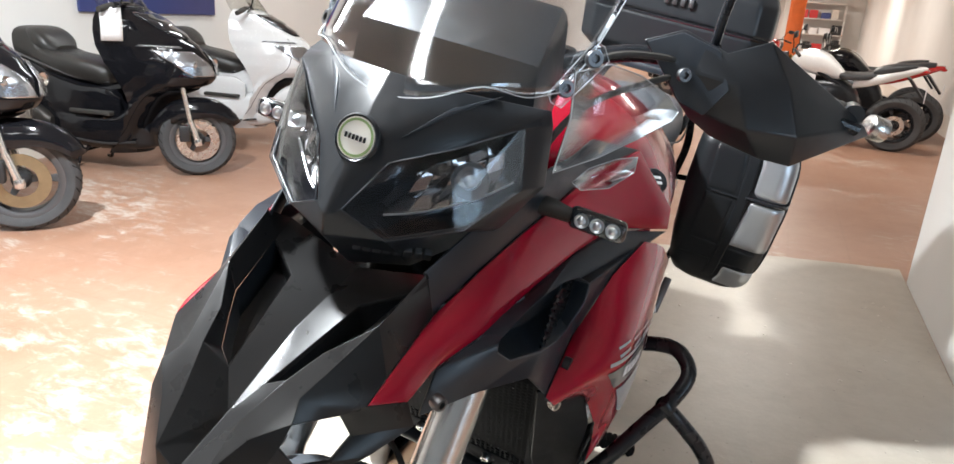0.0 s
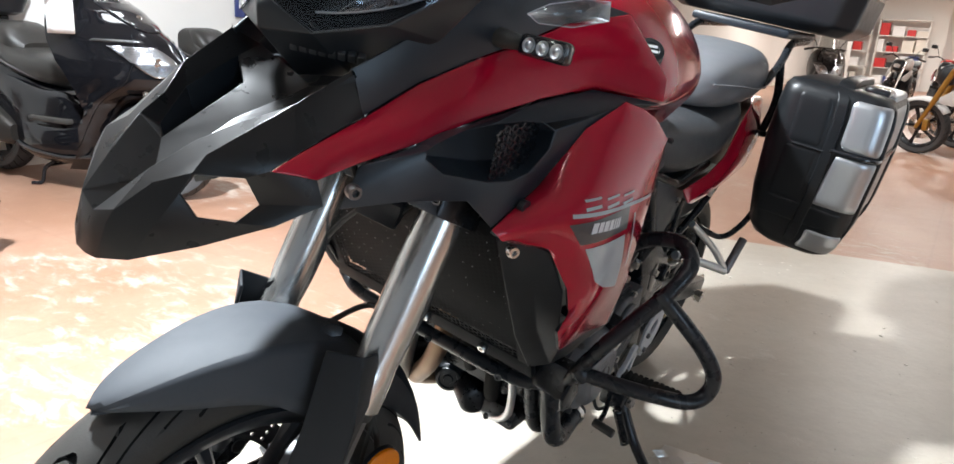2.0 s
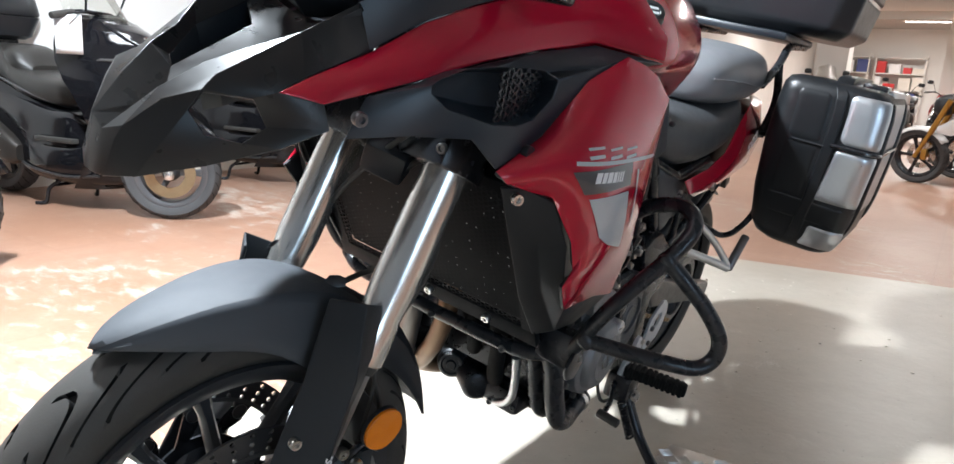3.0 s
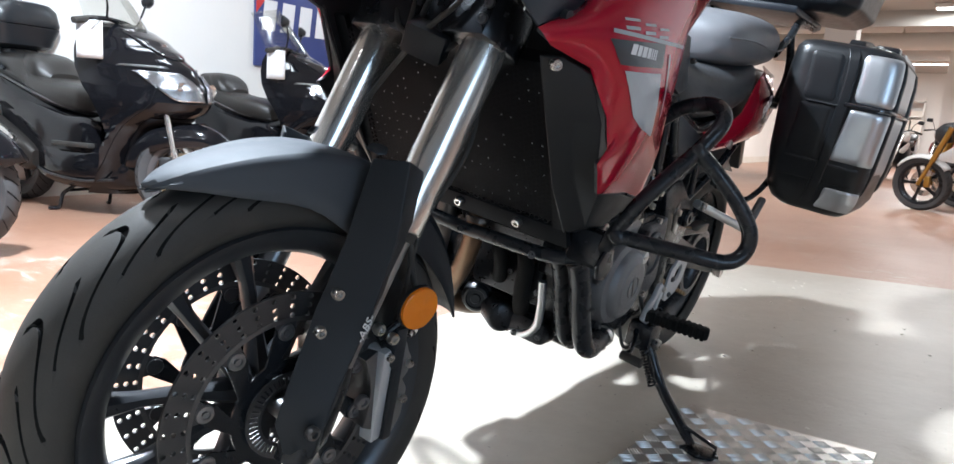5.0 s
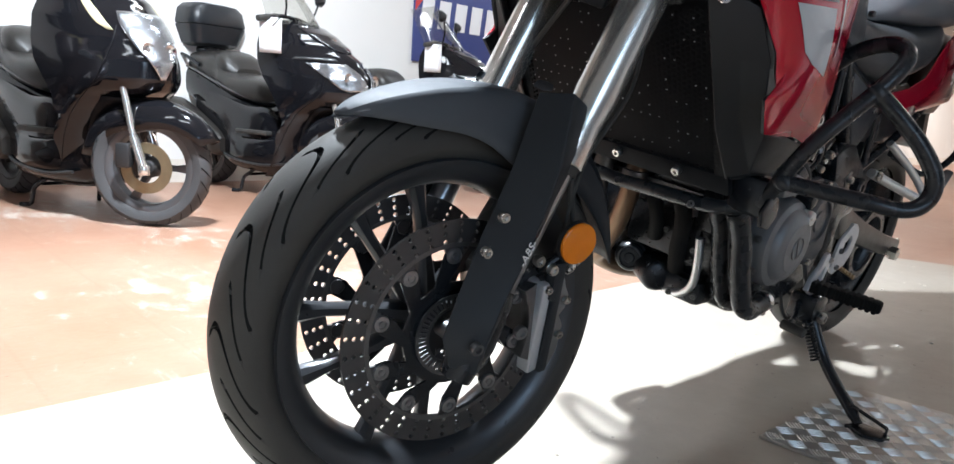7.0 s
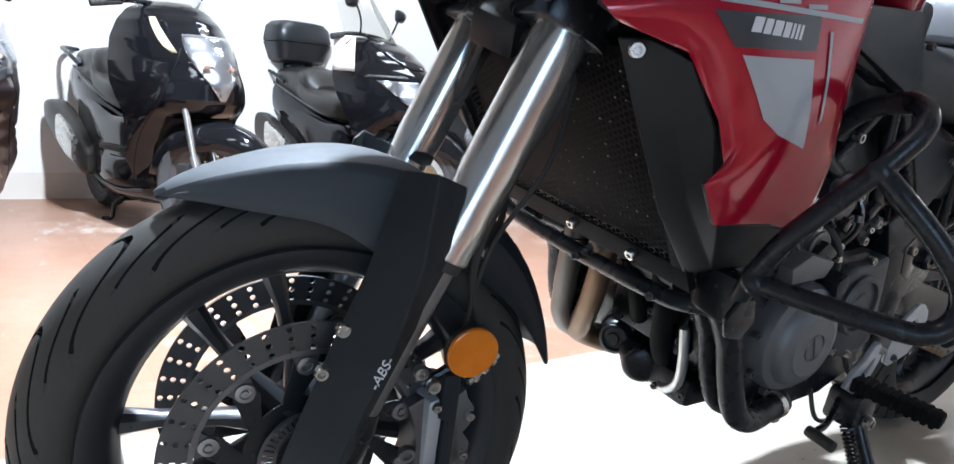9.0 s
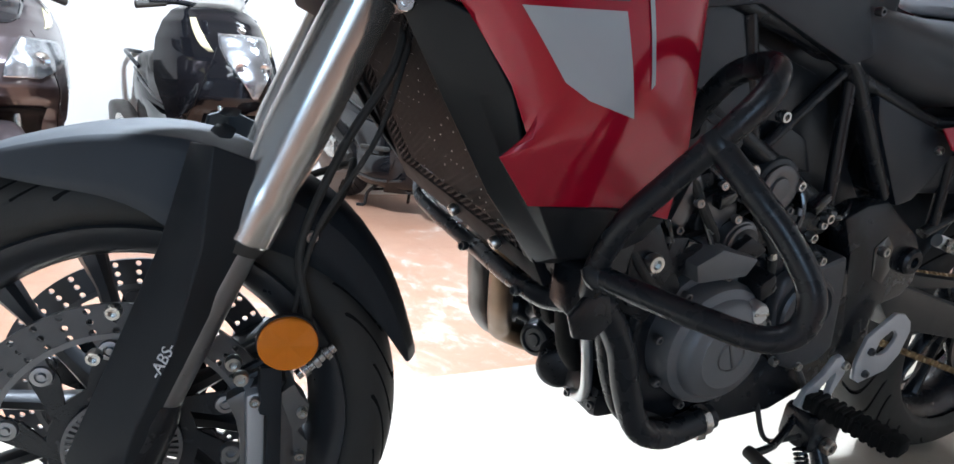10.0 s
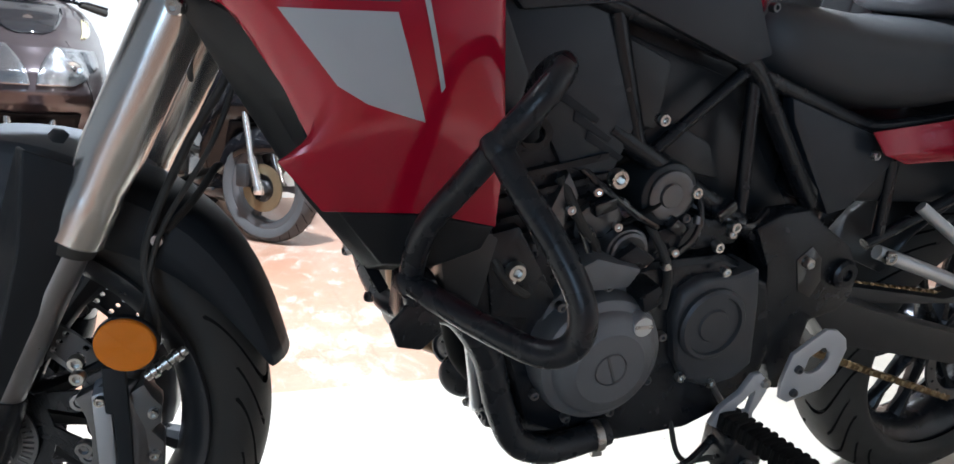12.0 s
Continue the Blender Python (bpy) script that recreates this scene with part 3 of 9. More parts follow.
def tyre(name, m, R, W, rim_r, parent, across=48, grooves=30, label="", way=-1):
    """A road tyre with curved tread grooves cut into it, their floors coloured darker as shade; the mesh runs along the
    grooves.
    """
    bm = bmesh.new()
    cols = (0.0, 0.12, 0.24, 0.33, 0.39, 0.418, 0.426, 0.5, 0.574, 0.582, 0.61, 0.67, 0.76, 0.88)
    rows, sunk = [], set()
    for g in range(grooves):
        for c, fr in enumerate(cols):
            row = []
            for j in range(across + 1):
                u = -1 + 2 * j / across
                k = abs(u)
                ang = u * radians(118)
                x = W * math.sin(ang) if abs(ang) < math.pi / 2 else W * (1 - 0.12 * (abs(ang) - math.pi / 2) ** 2) * (1 if ang > 0 else -1)
                r = R - (W * 0.82) * (1 - math.cos(ang))
                if k > 0.86:
                    t = (k - 0.86) / 0.14
                    r = (R - (W * 0.82) * (1 - math.cos(0.86 * radians(118)))) * (1 - t) + rim_r * t
                    x = math.copysign(W * (1 - 0.2 * t), u)
                th = 2 * math.pi * (g + fr + way * (1.6 * k - 0.6 * math.sin(k * 7)) * min(1, k * 8)) / grooves
                odd = (g + (1 if u > 0 else 0)) % 2
                near, far = (0.06, 0.64) if odd else (0.26, 0.56)
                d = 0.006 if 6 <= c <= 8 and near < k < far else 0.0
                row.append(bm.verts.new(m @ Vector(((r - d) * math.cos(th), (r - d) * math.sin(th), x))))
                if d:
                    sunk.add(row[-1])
            rows.append(row)
    n = len(rows)
    for k in range(n):
        a, b = rows[k], rows[(k + 1) % n]
        for j in range(across):
            f = bm.faces.new((a[j], a[j + 1], b[j + 1], b[j]))
            # groove floors take the blacker rubber so that they read as shaded
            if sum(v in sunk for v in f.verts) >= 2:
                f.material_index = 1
    ob = part(name, bm, RUBBER, parent, label, angle=40)
    ob.data.materials.append(BLACK_RUBBER)
    return ob


def wheel_rim(name, m, parent, hub_w, mat, spokes=10, rim_r=0.226):
    bm = bmesh.new()
    prof = [(rim_r - 0.004, -0.054), (rim_r + 0.004, -0.056), (rim_r + 0.006, -0.05), (rim_r - 0.012, -0.044), (rim_r - 0.02, -0.02), (rim_r - 0.03, 0), (rim_r - 0.02, 0.02), (rim_r - 0.012, 0.044),
            (rim_r + 0.006, 0.05), (rim_r + 0.004, 0.056), (rim_r - 0.004, 0.054), (rim_r - 0.024, 0.04), (rim_r - 0.036, 0.012), (rim_r - 0.036, -0.012), (rim_r - 0.024, -0.04)]
    lathe(bm, prof, m, 96, closed=True)
    rim = part(name, bm, mat, parent, "black cast wheel rim")
    bm = bmesh.new()
    lathe(bm, [(0.012, -hub_w), (0.034, -hub_w), (0.036, -hub_w + 0.012), (0.03, 0), (0.036, hub_w - 0.012), (0.034, hub_w), (0.012, hub_w)], m, 40, closed=True)
    part("hub", bm, mat, rim)
    for k in range(spokes):
        a = 2 * math.pi * (k + (0.12 if k % 2 else -0.12)) / spokes
        b = 2 * math.pi * (k + (-0.05 if k % 2 else 0.05)) / spokes
        secs = []
        for t, w, th in ((0, 0.016, 0.022), (0.35, 0.009, 0.014), (0.75, 0.0085, 0.012), (1, 0.014, 0.016)):
            r = 0.03 + (rim_r - 0.032 - 0.03) * t
            ang = a * t + b * (1 - t)
            c, tg = Vector((r * math.cos(ang), r * math.sin(ang), 0)), Vector((-math.sin(ang), math.cos(ang), 0))
            z = Vector((0, 0, 1))
            secs.append([m @ (c + tg * w * x + z * th * y) for x, y in ((-1, -0.5), (-0.5, -1), (0.5, -1), (1, -0.5), (1, 0.5), (0.5, 1), (-0.5, 1), (-1, 0.5))])
        bm = bmesh.new()
        loft(bm, secs)
        part("spoke", bm, mat, rim)
    return rim


TO_X = Matrix.Rotation(radians(90), 4, "Y")
HUB = Vector((0, -0.0087, 0.3195))
WX = STEER @ Matrix.Translation(HUB) @ TO_X
tyre("front_tyre", WX, 0.302, 0.054, 0.228, bike, label="black road tyre with curved tread grooves", way=1)
wheel_rim("front_rim", WX @ Matrix.Rotation(radians(8), 4, "Z"), bike, 0.05, RIM, 10, 0.231)


def brake_disc(name, m, parent, r0, r1, cells, face=1):
    bm = bmesh.new()
    holed_ring(bm, r0, r1, -0.0022, 0.0022, m, 3, cells, 0.0036, 2)
    disc = part(name, bm, DISC, parent, "drilled steel brake disc", angle=60)
    bm = bmesh.new()
    lathe(bm, [(r0 - 0.003, -0.003), (r0 + 0.003, -0.003), (r0 + 0.003, 0.003), (r0 - 0.003, 0.003)], m, 72, closed=True)
    part("disc_edge", bm, DARK_STEEL, disc)
    bm = bmesh.new()
    lathe(bm, [(0.056, -0.002), (0.074, -0.002), (0.074, 0.002), (0.056, 0.002)], m, 48, closed=True)
    part("carrier", bm, BLACK_METAL, disc, smooth=False)
    rb = r0 - 0.0155
    for k in range(10):
        a = DISC_TURN + 2 * math.pi * k / 10
        s = 2 * math.pi / 10 * 0.5
        # a slanting arm from the ring to each bobbin, ending in a round lug
        p = [(0.068, a + s - 0.13), (0.068, a + s + 0.15), (rb + 0.004, a + 0.115), (rb + 0.012, a), (rb + 0.004, a - 0.115), (rb - 0.012, a - 0.1)]
        bm = bmesh.new()
        plate(bm, [m @ Vector((r * math.cos(t), r * math.sin(t), -0.0018)) for r, t in p], (m.to_3x3() @ Vector((0, 0, 0.0036))))
        part("carrier_arm", bm, BLACK_METAL, disc, smooth=False)
        bm = bmesh.new()
        p = [(r0 + 0.001, a - 0.13), (rb - 0.006, a - 0.075), (rb - 0.013, a), (rb - 0.006, a + 0.075), (r0 + 0.001, a + 0.13)]
        plate(bm, [m @ Vector((r * math.cos(t), r * math.sin(t), -0.0022)) for r, t in p], (m.to_3x3() @ Vector((0, 0, 0.0044))))
        part("disc_lug", bm, DISC, disc, smooth=False)
        c = m @ Vector((rb * math.cos(a), rb * math.sin(a), 0.002 * face))
        bm = bmesh.new()
        q = Matrix.Translation(c) @ m.to_3x3().to_4x4()
        lathe(bm, [(0.0105, -0.006 * face), (0.0115, 0.0), (0.0105, 0.003 * face), (0.0062, 0.0035 * face), (0.0058, 0.0012 * face), (0.004, 0.001 * face), (0.0035, 0.004 * face), (0.0, 0.0042 * face)], q, 24)
        part("bobbin", bm, BOBBIN, disc)
    return disc


DISC_TURN = math.pi - radians(-5.8)
for sx in (1, -1):
    M = WX @ Matrix.Translation((0, 0, 0.0735 * sx))
    brake_disc("front_brake_disc", M, bike, 0.1265, 0.161, 76, sx)
# slotted sensor ring on the hub
bm = bmesh.new()
M = WX @ Matrix.Translation((0, 0, 0.081))
for k in range(48):
    a0, a1 = 2 * math.pi * k / 48, 2 * math.pi * (k + 0.55) / 48
    p = [(0.043, a0), (0.055, a0), (0.055, a1), (0.043, a1)]
    plate(bm, [M @ Vector((r * math.cos(t), r * math.sin(t), 0)) for r, t in p], M.to_3x3() @ Vector((0, 0, 0.002)))
for r0, r1 in ((0.039, 0.043), (0.055, 0.059)):
    lathe(bm, [(r0, 0), (r1, 0), (r1, 0.0025), (r0, 0.0025)], M, 48, closed=True)
part("sensor_ring", bm, DARK_STEEL, bike, "slotted steel sensor ring", smooth=False)
bm = bmesh.new()
cyl(bm, WX @ Vector((0, 0, -0.13)), WX @ Vector((0, 0, 0.128)), 0.0135, 20, 0.002)
part("axle", bm, DARK_STEEL, bike)

for sx in (1, -1):
    bm = bmesh.new()
    a, b = on_fork(0.113 * sx, 0.285), on_fork(0.113 * sx, 0.63)
    d = (b - a).normalized()
    tube(bm, [a, a + d * 0.002, a + d * 0.03, a + d * 0.05, a + d * 0.06, a + d * 0.1, b], [0.0275, 0.029, 0.029, 0.0285, 0.0272, 0.0305, 0.0305], 40)
    leg = part("fork_tube", bm, FORK, bike, "brushed metal upside-down fork tube")
    bm = bmesh.new()
    tube(bm, [a - d * 0.012, a + d * 0.003], [0.024, 0.026], 32)
    part("dust_seal", bm, RUBBER, leg)
    bm = bmesh.new()
    tube(bm, [on_fork(0.113 * sx, 0.0), on_fork(0.113 * sx, 0.29)], 0.0205, 32)
    part("inner_tube", bm, BOBBIN, leg)
    bm = bmesh.new()
    tube(bm, [on_fork(0.113 * sx, -0.035), on_fork(0.113 * sx, 0.02), on_fork(0.113 * sx, 0.08), on_fork(0.113 * sx, 0.1)], [0.022, 0.031, 0.027, 0.022], 24)
    part("fork_foot", bm, BLACK_METAL, leg)

# fork guards
g_left = [(0.088, 0.04, 0.662), (0.092, 0.012, 0.56), (0.094, -0.022, 0.472), (0.104, -0.054, 0.395), (0.112, -0.075, 0.345), (0.118, -0.06, 0.303)]
g_mid = [(0.135, 0.055, 0.67), (0.146, 0.045, 0.575), (0.146, 0.02, 0.47), (0.145, -0.012, 0.39), (0.144, -0.028, 0.335), (0.139, -0.032, 0.296)]
g_right = [(0.127, 0.094, 0.655), (0.128, 0.108, 0.606), (0.126, 0.068, 0.513), (0.126, 0.024, 0.41), (0.13, 0.01, 0.345), (0.132, -0.002, 0.305)]
verts = [p for row in zip(g_left, g_mid, g_right) for p in row]
for pts, sx in zip(both(verts), (1, -1)):
    guard = shell("fork_guard", pts, grid_faces(6, 3), MATT, bike, 0.005, 0.003, "matt black plastic fork guard", offset=-sx)
    if sx > 0:
        for p in ((0.131, -0.027, 0.512), (0.129, -0.044, 0.466)):
            bolt("bolt", p, (1, -0.25, 0), 0.0075, guard, SILVER)
        u = Vector((0.0, 0.42, 0.9)).normalized()
        n = Vector((1, -0.18, 0)).normalized()
        v = n.cross(u)
        q = Matrix(((u.x, v.x, n.x, 0.149), (u.y, v.y, n.y, 0.012), (u.z, v.z, n.z, 0.465), (0, 0, 0, 1)))
        lettering("lettering", "-ABS-", 0.0155, q, WHITE_PRINT, guard, label="white printed letters", shear=0.3)
        bolt("bolt", (0.145, -0.045, 0.341), (1, -0.2, 0), 0.009, guard, DARK_STEEL)
        bolt("bolt", (0.135, 0.086, 0.43), (1, -0.2, 0), 0.008, bike, SILVER)

# front mudguard, in the straight-ahead pose and then turned
secs = []
for a, R, low, w in ((-30.5, 0.325, 0.320, 0.006), (-28.5, 0.3275, 0.318, 0.022), (-25, 0.329, 0.309, 0.036), (-20, 0.329, 0.296, 0.048), (-15, 0.329, 0.285, 0.057), (-9, 0.331, 0.277, 0.066), (-3, 0.334, 0.272, 0.075), (5, 0.339, 0.262, 0.083), (13, 0.342, 0.242, 0.087), (21, 0.34, 0.238, 0.086), (28, 0.336, 0.252, 0.08)):
    t = radians(a)
    for x, r in ((-1, low), (-0.97, (low + R) / 2), (-0.87, R - 0.01), (-0.8, R - 0.0035), (-0.42, R), (0, R + 0.001), (0.42, R), (0.8, R - 0.0035), (0.87, R - 0.01), (0.97, (low + R) / 2), (1, low)):
        secs.append(STEER @ (HUB + Vector((w * x, r * math.sin(t), r * math.cos(t)))))
fender = shell("front_mudguard", secs, grid_faces(11, 11), MUDGUARD, bike, 0.004, 0.0, "matt black plastic front mudguard", subsurf=1, core=HUB)
secs = []
for a, R, low, w in ((22, 0.336, 0.25, 0.072), (32, 0.345, 0.262, 0.07), (42, 0.347, 0.275, 0.068), (52, 0.343, 0.285, 0.064), (62, 0.337, 0.295, 0.06), (70, 0.333, 0.304, 0.056), (76, 0.333, 0.314, 0.05)):
    t = radians(a)
    for x, r in ((-1, low), (-0.97, R - 0.016), (-0.6, R - 0.003), (0, R), (0.6, R - 0.003), (0.97, R - 0.016), (1, low)):
        secs.append(STEER @ (HUB + Vector((w * x, r * math.sin(t), r * math.cos(t)))))
shell("rear_flap", secs, grid_faces(7, 7), MATT, fender, 0.004, 0.0, subsurf=1, core=HUB)
bolt("bolt", STEER @ Vector((0.071, 0.175, 0.555)), (1, 0, 0.2), 0.007, fender, SILVER)
for sx in (1, -1):
    bm = bmesh.new()
    p = [STEER @ (HUB + Vector((x * sx, r * math.sin(radians(a)), r * math.cos(radians(a))))) for x, r, a in ((0.068, 0.350, 13), (0.07, 0.361, 14), (0.078, 0.359, 15.5), (0.082, 0.348, 15))]
    plate(bm, p, STEER.to_3x3() @ Vector((0.004 * sx, 0.012, 0)))
    part("fork_clip", finish(bm, 0.002), PLASTIC, fender)

# side reflector on its bracket
rn = Vector((1, -0.16, -0.03)).normalized()
rc = Vector((0.136, 0.131, 0.464))
q = Matrix.Translation(rc) @ rn.to_track_quat("Z", "Y").to_matrix().to_4x4()
bm = bmesh.new()
lathe(bm, [(0.0, -0.006), (0.029, -0.006), (0.0305, -0.004), (0.0305, 0.001), (0.029, 0.002), (0.0, 0.002)], q, 48)
refl = part("side_reflector", bm, ORANGE, bike, "round amber reflector", angle=30)
for k in range(8):
    bm = bmesh.new()
    arc = [bm.verts.new(q @ Vector((0.029 * math.cos((k + i / 5) * math.pi / 4), 0.029 * math.sin((k + i / 5) * math.pi / 4), 0.0022 + 0.0012 * (i / 5 if k % 2 else 1 - i / 5)))) for i in range(6)]
    bm.faces.new([bm.verts.new(q @ Vector((0, 0, 0.0028)))] + arc)
    part("facet", bm, ORANGE, refl, smooth=False)
bm = bmesh.new()
lathe(bm, [(0.0, -0.009), (0.032, -0.009), (0.032, -0.003), (0.0, -0.003)], q, 40)
part("reflector_back", bm, PLASTIC, refl)
bm = bmesh.new()
tube(bm, [(0.125, 0.131, 0.46), (0.118, 0.118, 0.44), (0.112, 0.085, 0.42)], 0.006, 10)
part("reflector_bracket", bm, BLACK_METAL, bike)


def caliper(sx):
    m = WX @ Matrix.Translation((0, 0, 0.062 * sx))
    root = None
    for name, lo, hi, mat in (("caliper", -0.03, 0.034, DARK_STEEL), ("caliper_half", 0.012, 0.030, CALIPER)):
        secs = []
        for t in (42, 47, 55, 66, 78, 88, 93):
            a = radians(t)
            k = 1.0 if 46 < t < 90 else 0.72
            a2 = math.pi - a
            ri, ro = 0.118, 0.118 + 0.062 * k
            sec = []
            for r, h in ((ri, lo), (ro - 0.008, lo), (ro, lo + 0.01), (ro, hi - 0.012), (ro - 0.012, hi), (ri, hi)):
                hh = h * sx
                sec.append(m @ Vector((r * math.cos(a2 + CAL_TURN), r * math.sin(a2 + CAL_TURN), hh)))
            secs.append(sec)
        bm = bmesh.new()
        loft(bm, secs)
        ob = part(name, finish(bm, 0.002), mat, root or bike, angle=40)
        if root is None:
            root = ob
            ob["label"] = "radial brake caliper with a silver outer half"
    return root


CAL_TURN = radians(-18)
for sx in (1, -1):
    cal = caliper(sx)
    if sx > 0:
        for name, yz, x0, x1, mat in (("silver_half", [(0.094, 0.398), (0.106, 0.402), (0.113, 0.395), (0.117, 0.262), (0.099, 0.258)], 0.088, 0.122, ALLOY),
                                      ("black_bracket", [(0.106, 0.434), (0.129, 0.432), (0.131, 0.376), (0.1345, 0.258), (0.1175, 0.258), (0.1155, 0.374), (0.107, 0.376)], 0.11, 0.127, MATT),
                                      ("outer_half", [(0.131, 0.394), (0.146, 0.404), (0.153, 0.388), (0.164, 0.374), (0.162, 0.352), (0.152, 0.342), (0.165, 0.325), (0.164, 0.28), (0.15, 0.255), (0.1345, 0.255)], 0.082, 0.116, CALIPER)):
            bm = bmesh.new()
            plate(bm, [(x0, y, z) for y, z in yz], (x1 - x0, 0, 0))
            part(name, finish(bm, 0.004, 2, 25), mat, cal)
        for p in ((0.122, 0.103, 0.392), (0.118, 0.155, 0.368), (0.118, 0.155, 0.312)):
            bolt("bolt", p, (1, -0.2, 0), 0.006, cal, SILVER)
        bolt("bolt", (0.112, 0.082, 0.435), (1, -0.2, 0), 0.009, cal, SILVER)
        bolt("bolt", (0.105, 0.083, 0.322), (1, -0.2, 0), 0.011, cal, BOBBIN)
# brake line and sensor cable
for pts, r in (([(0.105, 0.12, 0.43), (0.115, 0.15, 0.43), (0.1, 0.16, 0.47), (0.085, 0.15, 0.55), (0.08, 0.19, 0.66), (0.085, 0.235, 0.75), (0.06, 0.25, 0.83)], 0.0048),
               ([(-0.07, 0.14, 0.56), (-0.041, 0.184, 0.592), (-0.02, 0.225, 0.614), (0.014, 0.222, 0.624), (0.055, 0.2, 0.6), (0.08, 0.17, 0.57)], 0.0045),
               ([(0.11, 0.1, 0.38), (0.095, 0.14, 0.46), (0.09, 0.165, 0.57), (0.1, 0.22, 0.68), (0.07, 0.26, 0.8)], 0.003)):
    bm = bmesh.new()
    tube(bm, smooth_path(pts, 8), r, 10)
    part("brake_line", bm, RUBBER, bike)
bm = bmesh.new()
for k in range(7):
    c = Vector((0.112 - 0.001 * k, 0.148 + 0.006 * k, 0.411 + 0.004 * k))
    tube(bm, [c, c + Vector((-0.001, 0.005, 0.0035))], 0.0085 if k % 2 else 0.006, 12)
part("line_fitting", bm, SILVER, bike, "silver brake line fitting")

# lower and upper fork clamps, steering head
for h, t in ((0.578, 0.062), (0.73, 0.035)):
    bm = bmesh.new()
    secs = []
    for x in (-0.15, -0.142, -0.08, 0, 0.08, 0.142, 0.15):
        w = 0.02 if abs(x) > 0.145 else (0.04 if abs(x) > 0.07 else 0.03)
        off = -0.03 if abs(x) < 0.05 else 0.0
        secs.append([on_fork(x, h - t / 2, -w + off), on_fork(x, h + t / 2, -w + off), on_fork(x, h + t / 2, w), on_fork(x, h - t / 2, w)])
    loft(bm, secs)
    part("fork_clamp", finish(bm, 0.004), BLACK_METAL, bike)
for z in (0.0, 0.022):
    bolt("bolt", on_fork(0.135, 0.567 + z, 0.043), (0.3, -1, 0), 0.007, bike, DARK_STEEL)

# wiring and a connector box between the fork legs
bm = bmesh.new()
box(bm, (-0.03, -0.02, -0.022), (0.03, 0.02, 0.022), 0.005, Matrix.Translation(on_fork(0.035, 0.535, 0.03)) @ pose(0, 0, 0, 20, 12, 25))
part("connector_box", bm, TRIM, bike)
for x0, x1, dip in ((-0.07, 0.06, 0.05), (-0.03, 0.085, 0.075), (0.0, 0.03, 0.04)):
    bm = bmesh.new()
    tube(bm, smooth_path([on_fork(x0, 0.60, 0.03), on_fork(x0 * 0.7 + x1 * 0.3, 0.60 - dip, 0.035), on_fork(x0 * 0.3 + x1 * 0.7, 0.595 - dip, 0.02), on_fork(x1, 0.60, -0.01)], 6), 0.0042, 8)
    part("cable", bm, RUBBER, bike)

# ---------------- bodywork ----------------
from mathutils.bvhtree import BVHTree


def on_surface(ob, pts, way=(-1, 0, 0), lift=0.0012):
    """Lays points onto the outer face of a panel, seen from its left side."""
    me = ob.evaluated_get(bpy.context.evaluated_depsgraph_get()).to_mesh()
    tree = BVHTree.FromPolygons([v.co for v in me.vertices], [tuple(p.vertices) for p in me.polygons])
    out = []
    d = Vector(way)
    for p in pts:
        hit = tree.ray_cast(Vector(p) - d * 0.3, d)
        out.append((hit[0] if hit[0] else Vector(p)) - d * lift)
    return out


def decal(name, ob, yz, mat, label="", x=0.3, lift=0.0014, n=3):
    """A thin printed patch on a panel, its corners given as y, z; finely cut to follow the panel."""
    bm = bmesh.new()
    f = bm.faces.new([bm.verts.new((x, y, z)) for y, z in yz])
    bmesh.ops.triangulate(bm, faces=[f])
    for _ in range(n):
        bmesh.ops.subdivide_edges(bm, edges=bm.edges[:], cuts=1, use_grid_fill=True)
    pts = on_surface(ob, [v.co for v in bm.verts], lift=lift)
    for v, p in zip(bm.verts, pts):
        v.co = p
    return part(name, bm, mat, ob, label)


# beak: left half, mirrored
V = dict(A=(0, -0.2, 0.812), A1=(0.016, -0.199, 0.813), S0=(0, -0.193, 0.853), S1=(0, -0.135, 0.879), M1=(0.03, -0.159, 0.899), M2=(0.044, -0.124, 0.926), M3=(0.056, -0.09, 0.943), S2=(0, -0.05, 0.928), S3=(0, 0.05, 0.960),
         C0=(0.026, -0.189, 0.862), C1=(0.046, -0.165, 0.892), C2=(0.062, -0.125, 0.918), C4=(0.085, -0.05, 0.967), C5=(0.094, 0.012, 1.002), C6=(0.09, 0.05, 0.985),
         RT=(0.108, -0.09, 0.913), RL=(0.13, -0.052, 0.907), LE=(0.14, -0.05, 0.884), E3=(0.118, -0.088, 0.862), E2=(0.082, -0.14, 0.838), E1=(0.045, -0.186, 0.82), B1=(0.02, -0.192, 0.848),
         a=(0.07, -0.143, 0.906), b=(0.092, -0.104, 0.903), c=(0.1, -0.092, 0.878), d=(0.096, -0.114, 0.862), e=(0.08, -0.143, 0.866), f=(0.068, -0.154, 0.887),
         U1=(0.107, -0.059, 0.927), U2=(0.105, 0.026, 0.957), lt=(0.02, -0.116, 0.908), lb=(0.037, -0.107, 0.916), lm=(0.066, -0.06, 0.944), lo=(0.08, 0.013, 0.974), li=(0.041, -0.008, 0.954), BK=(0.135, -0.01, 0.876), BL=(0.131, 0.0, 0.917))
K = list(V)
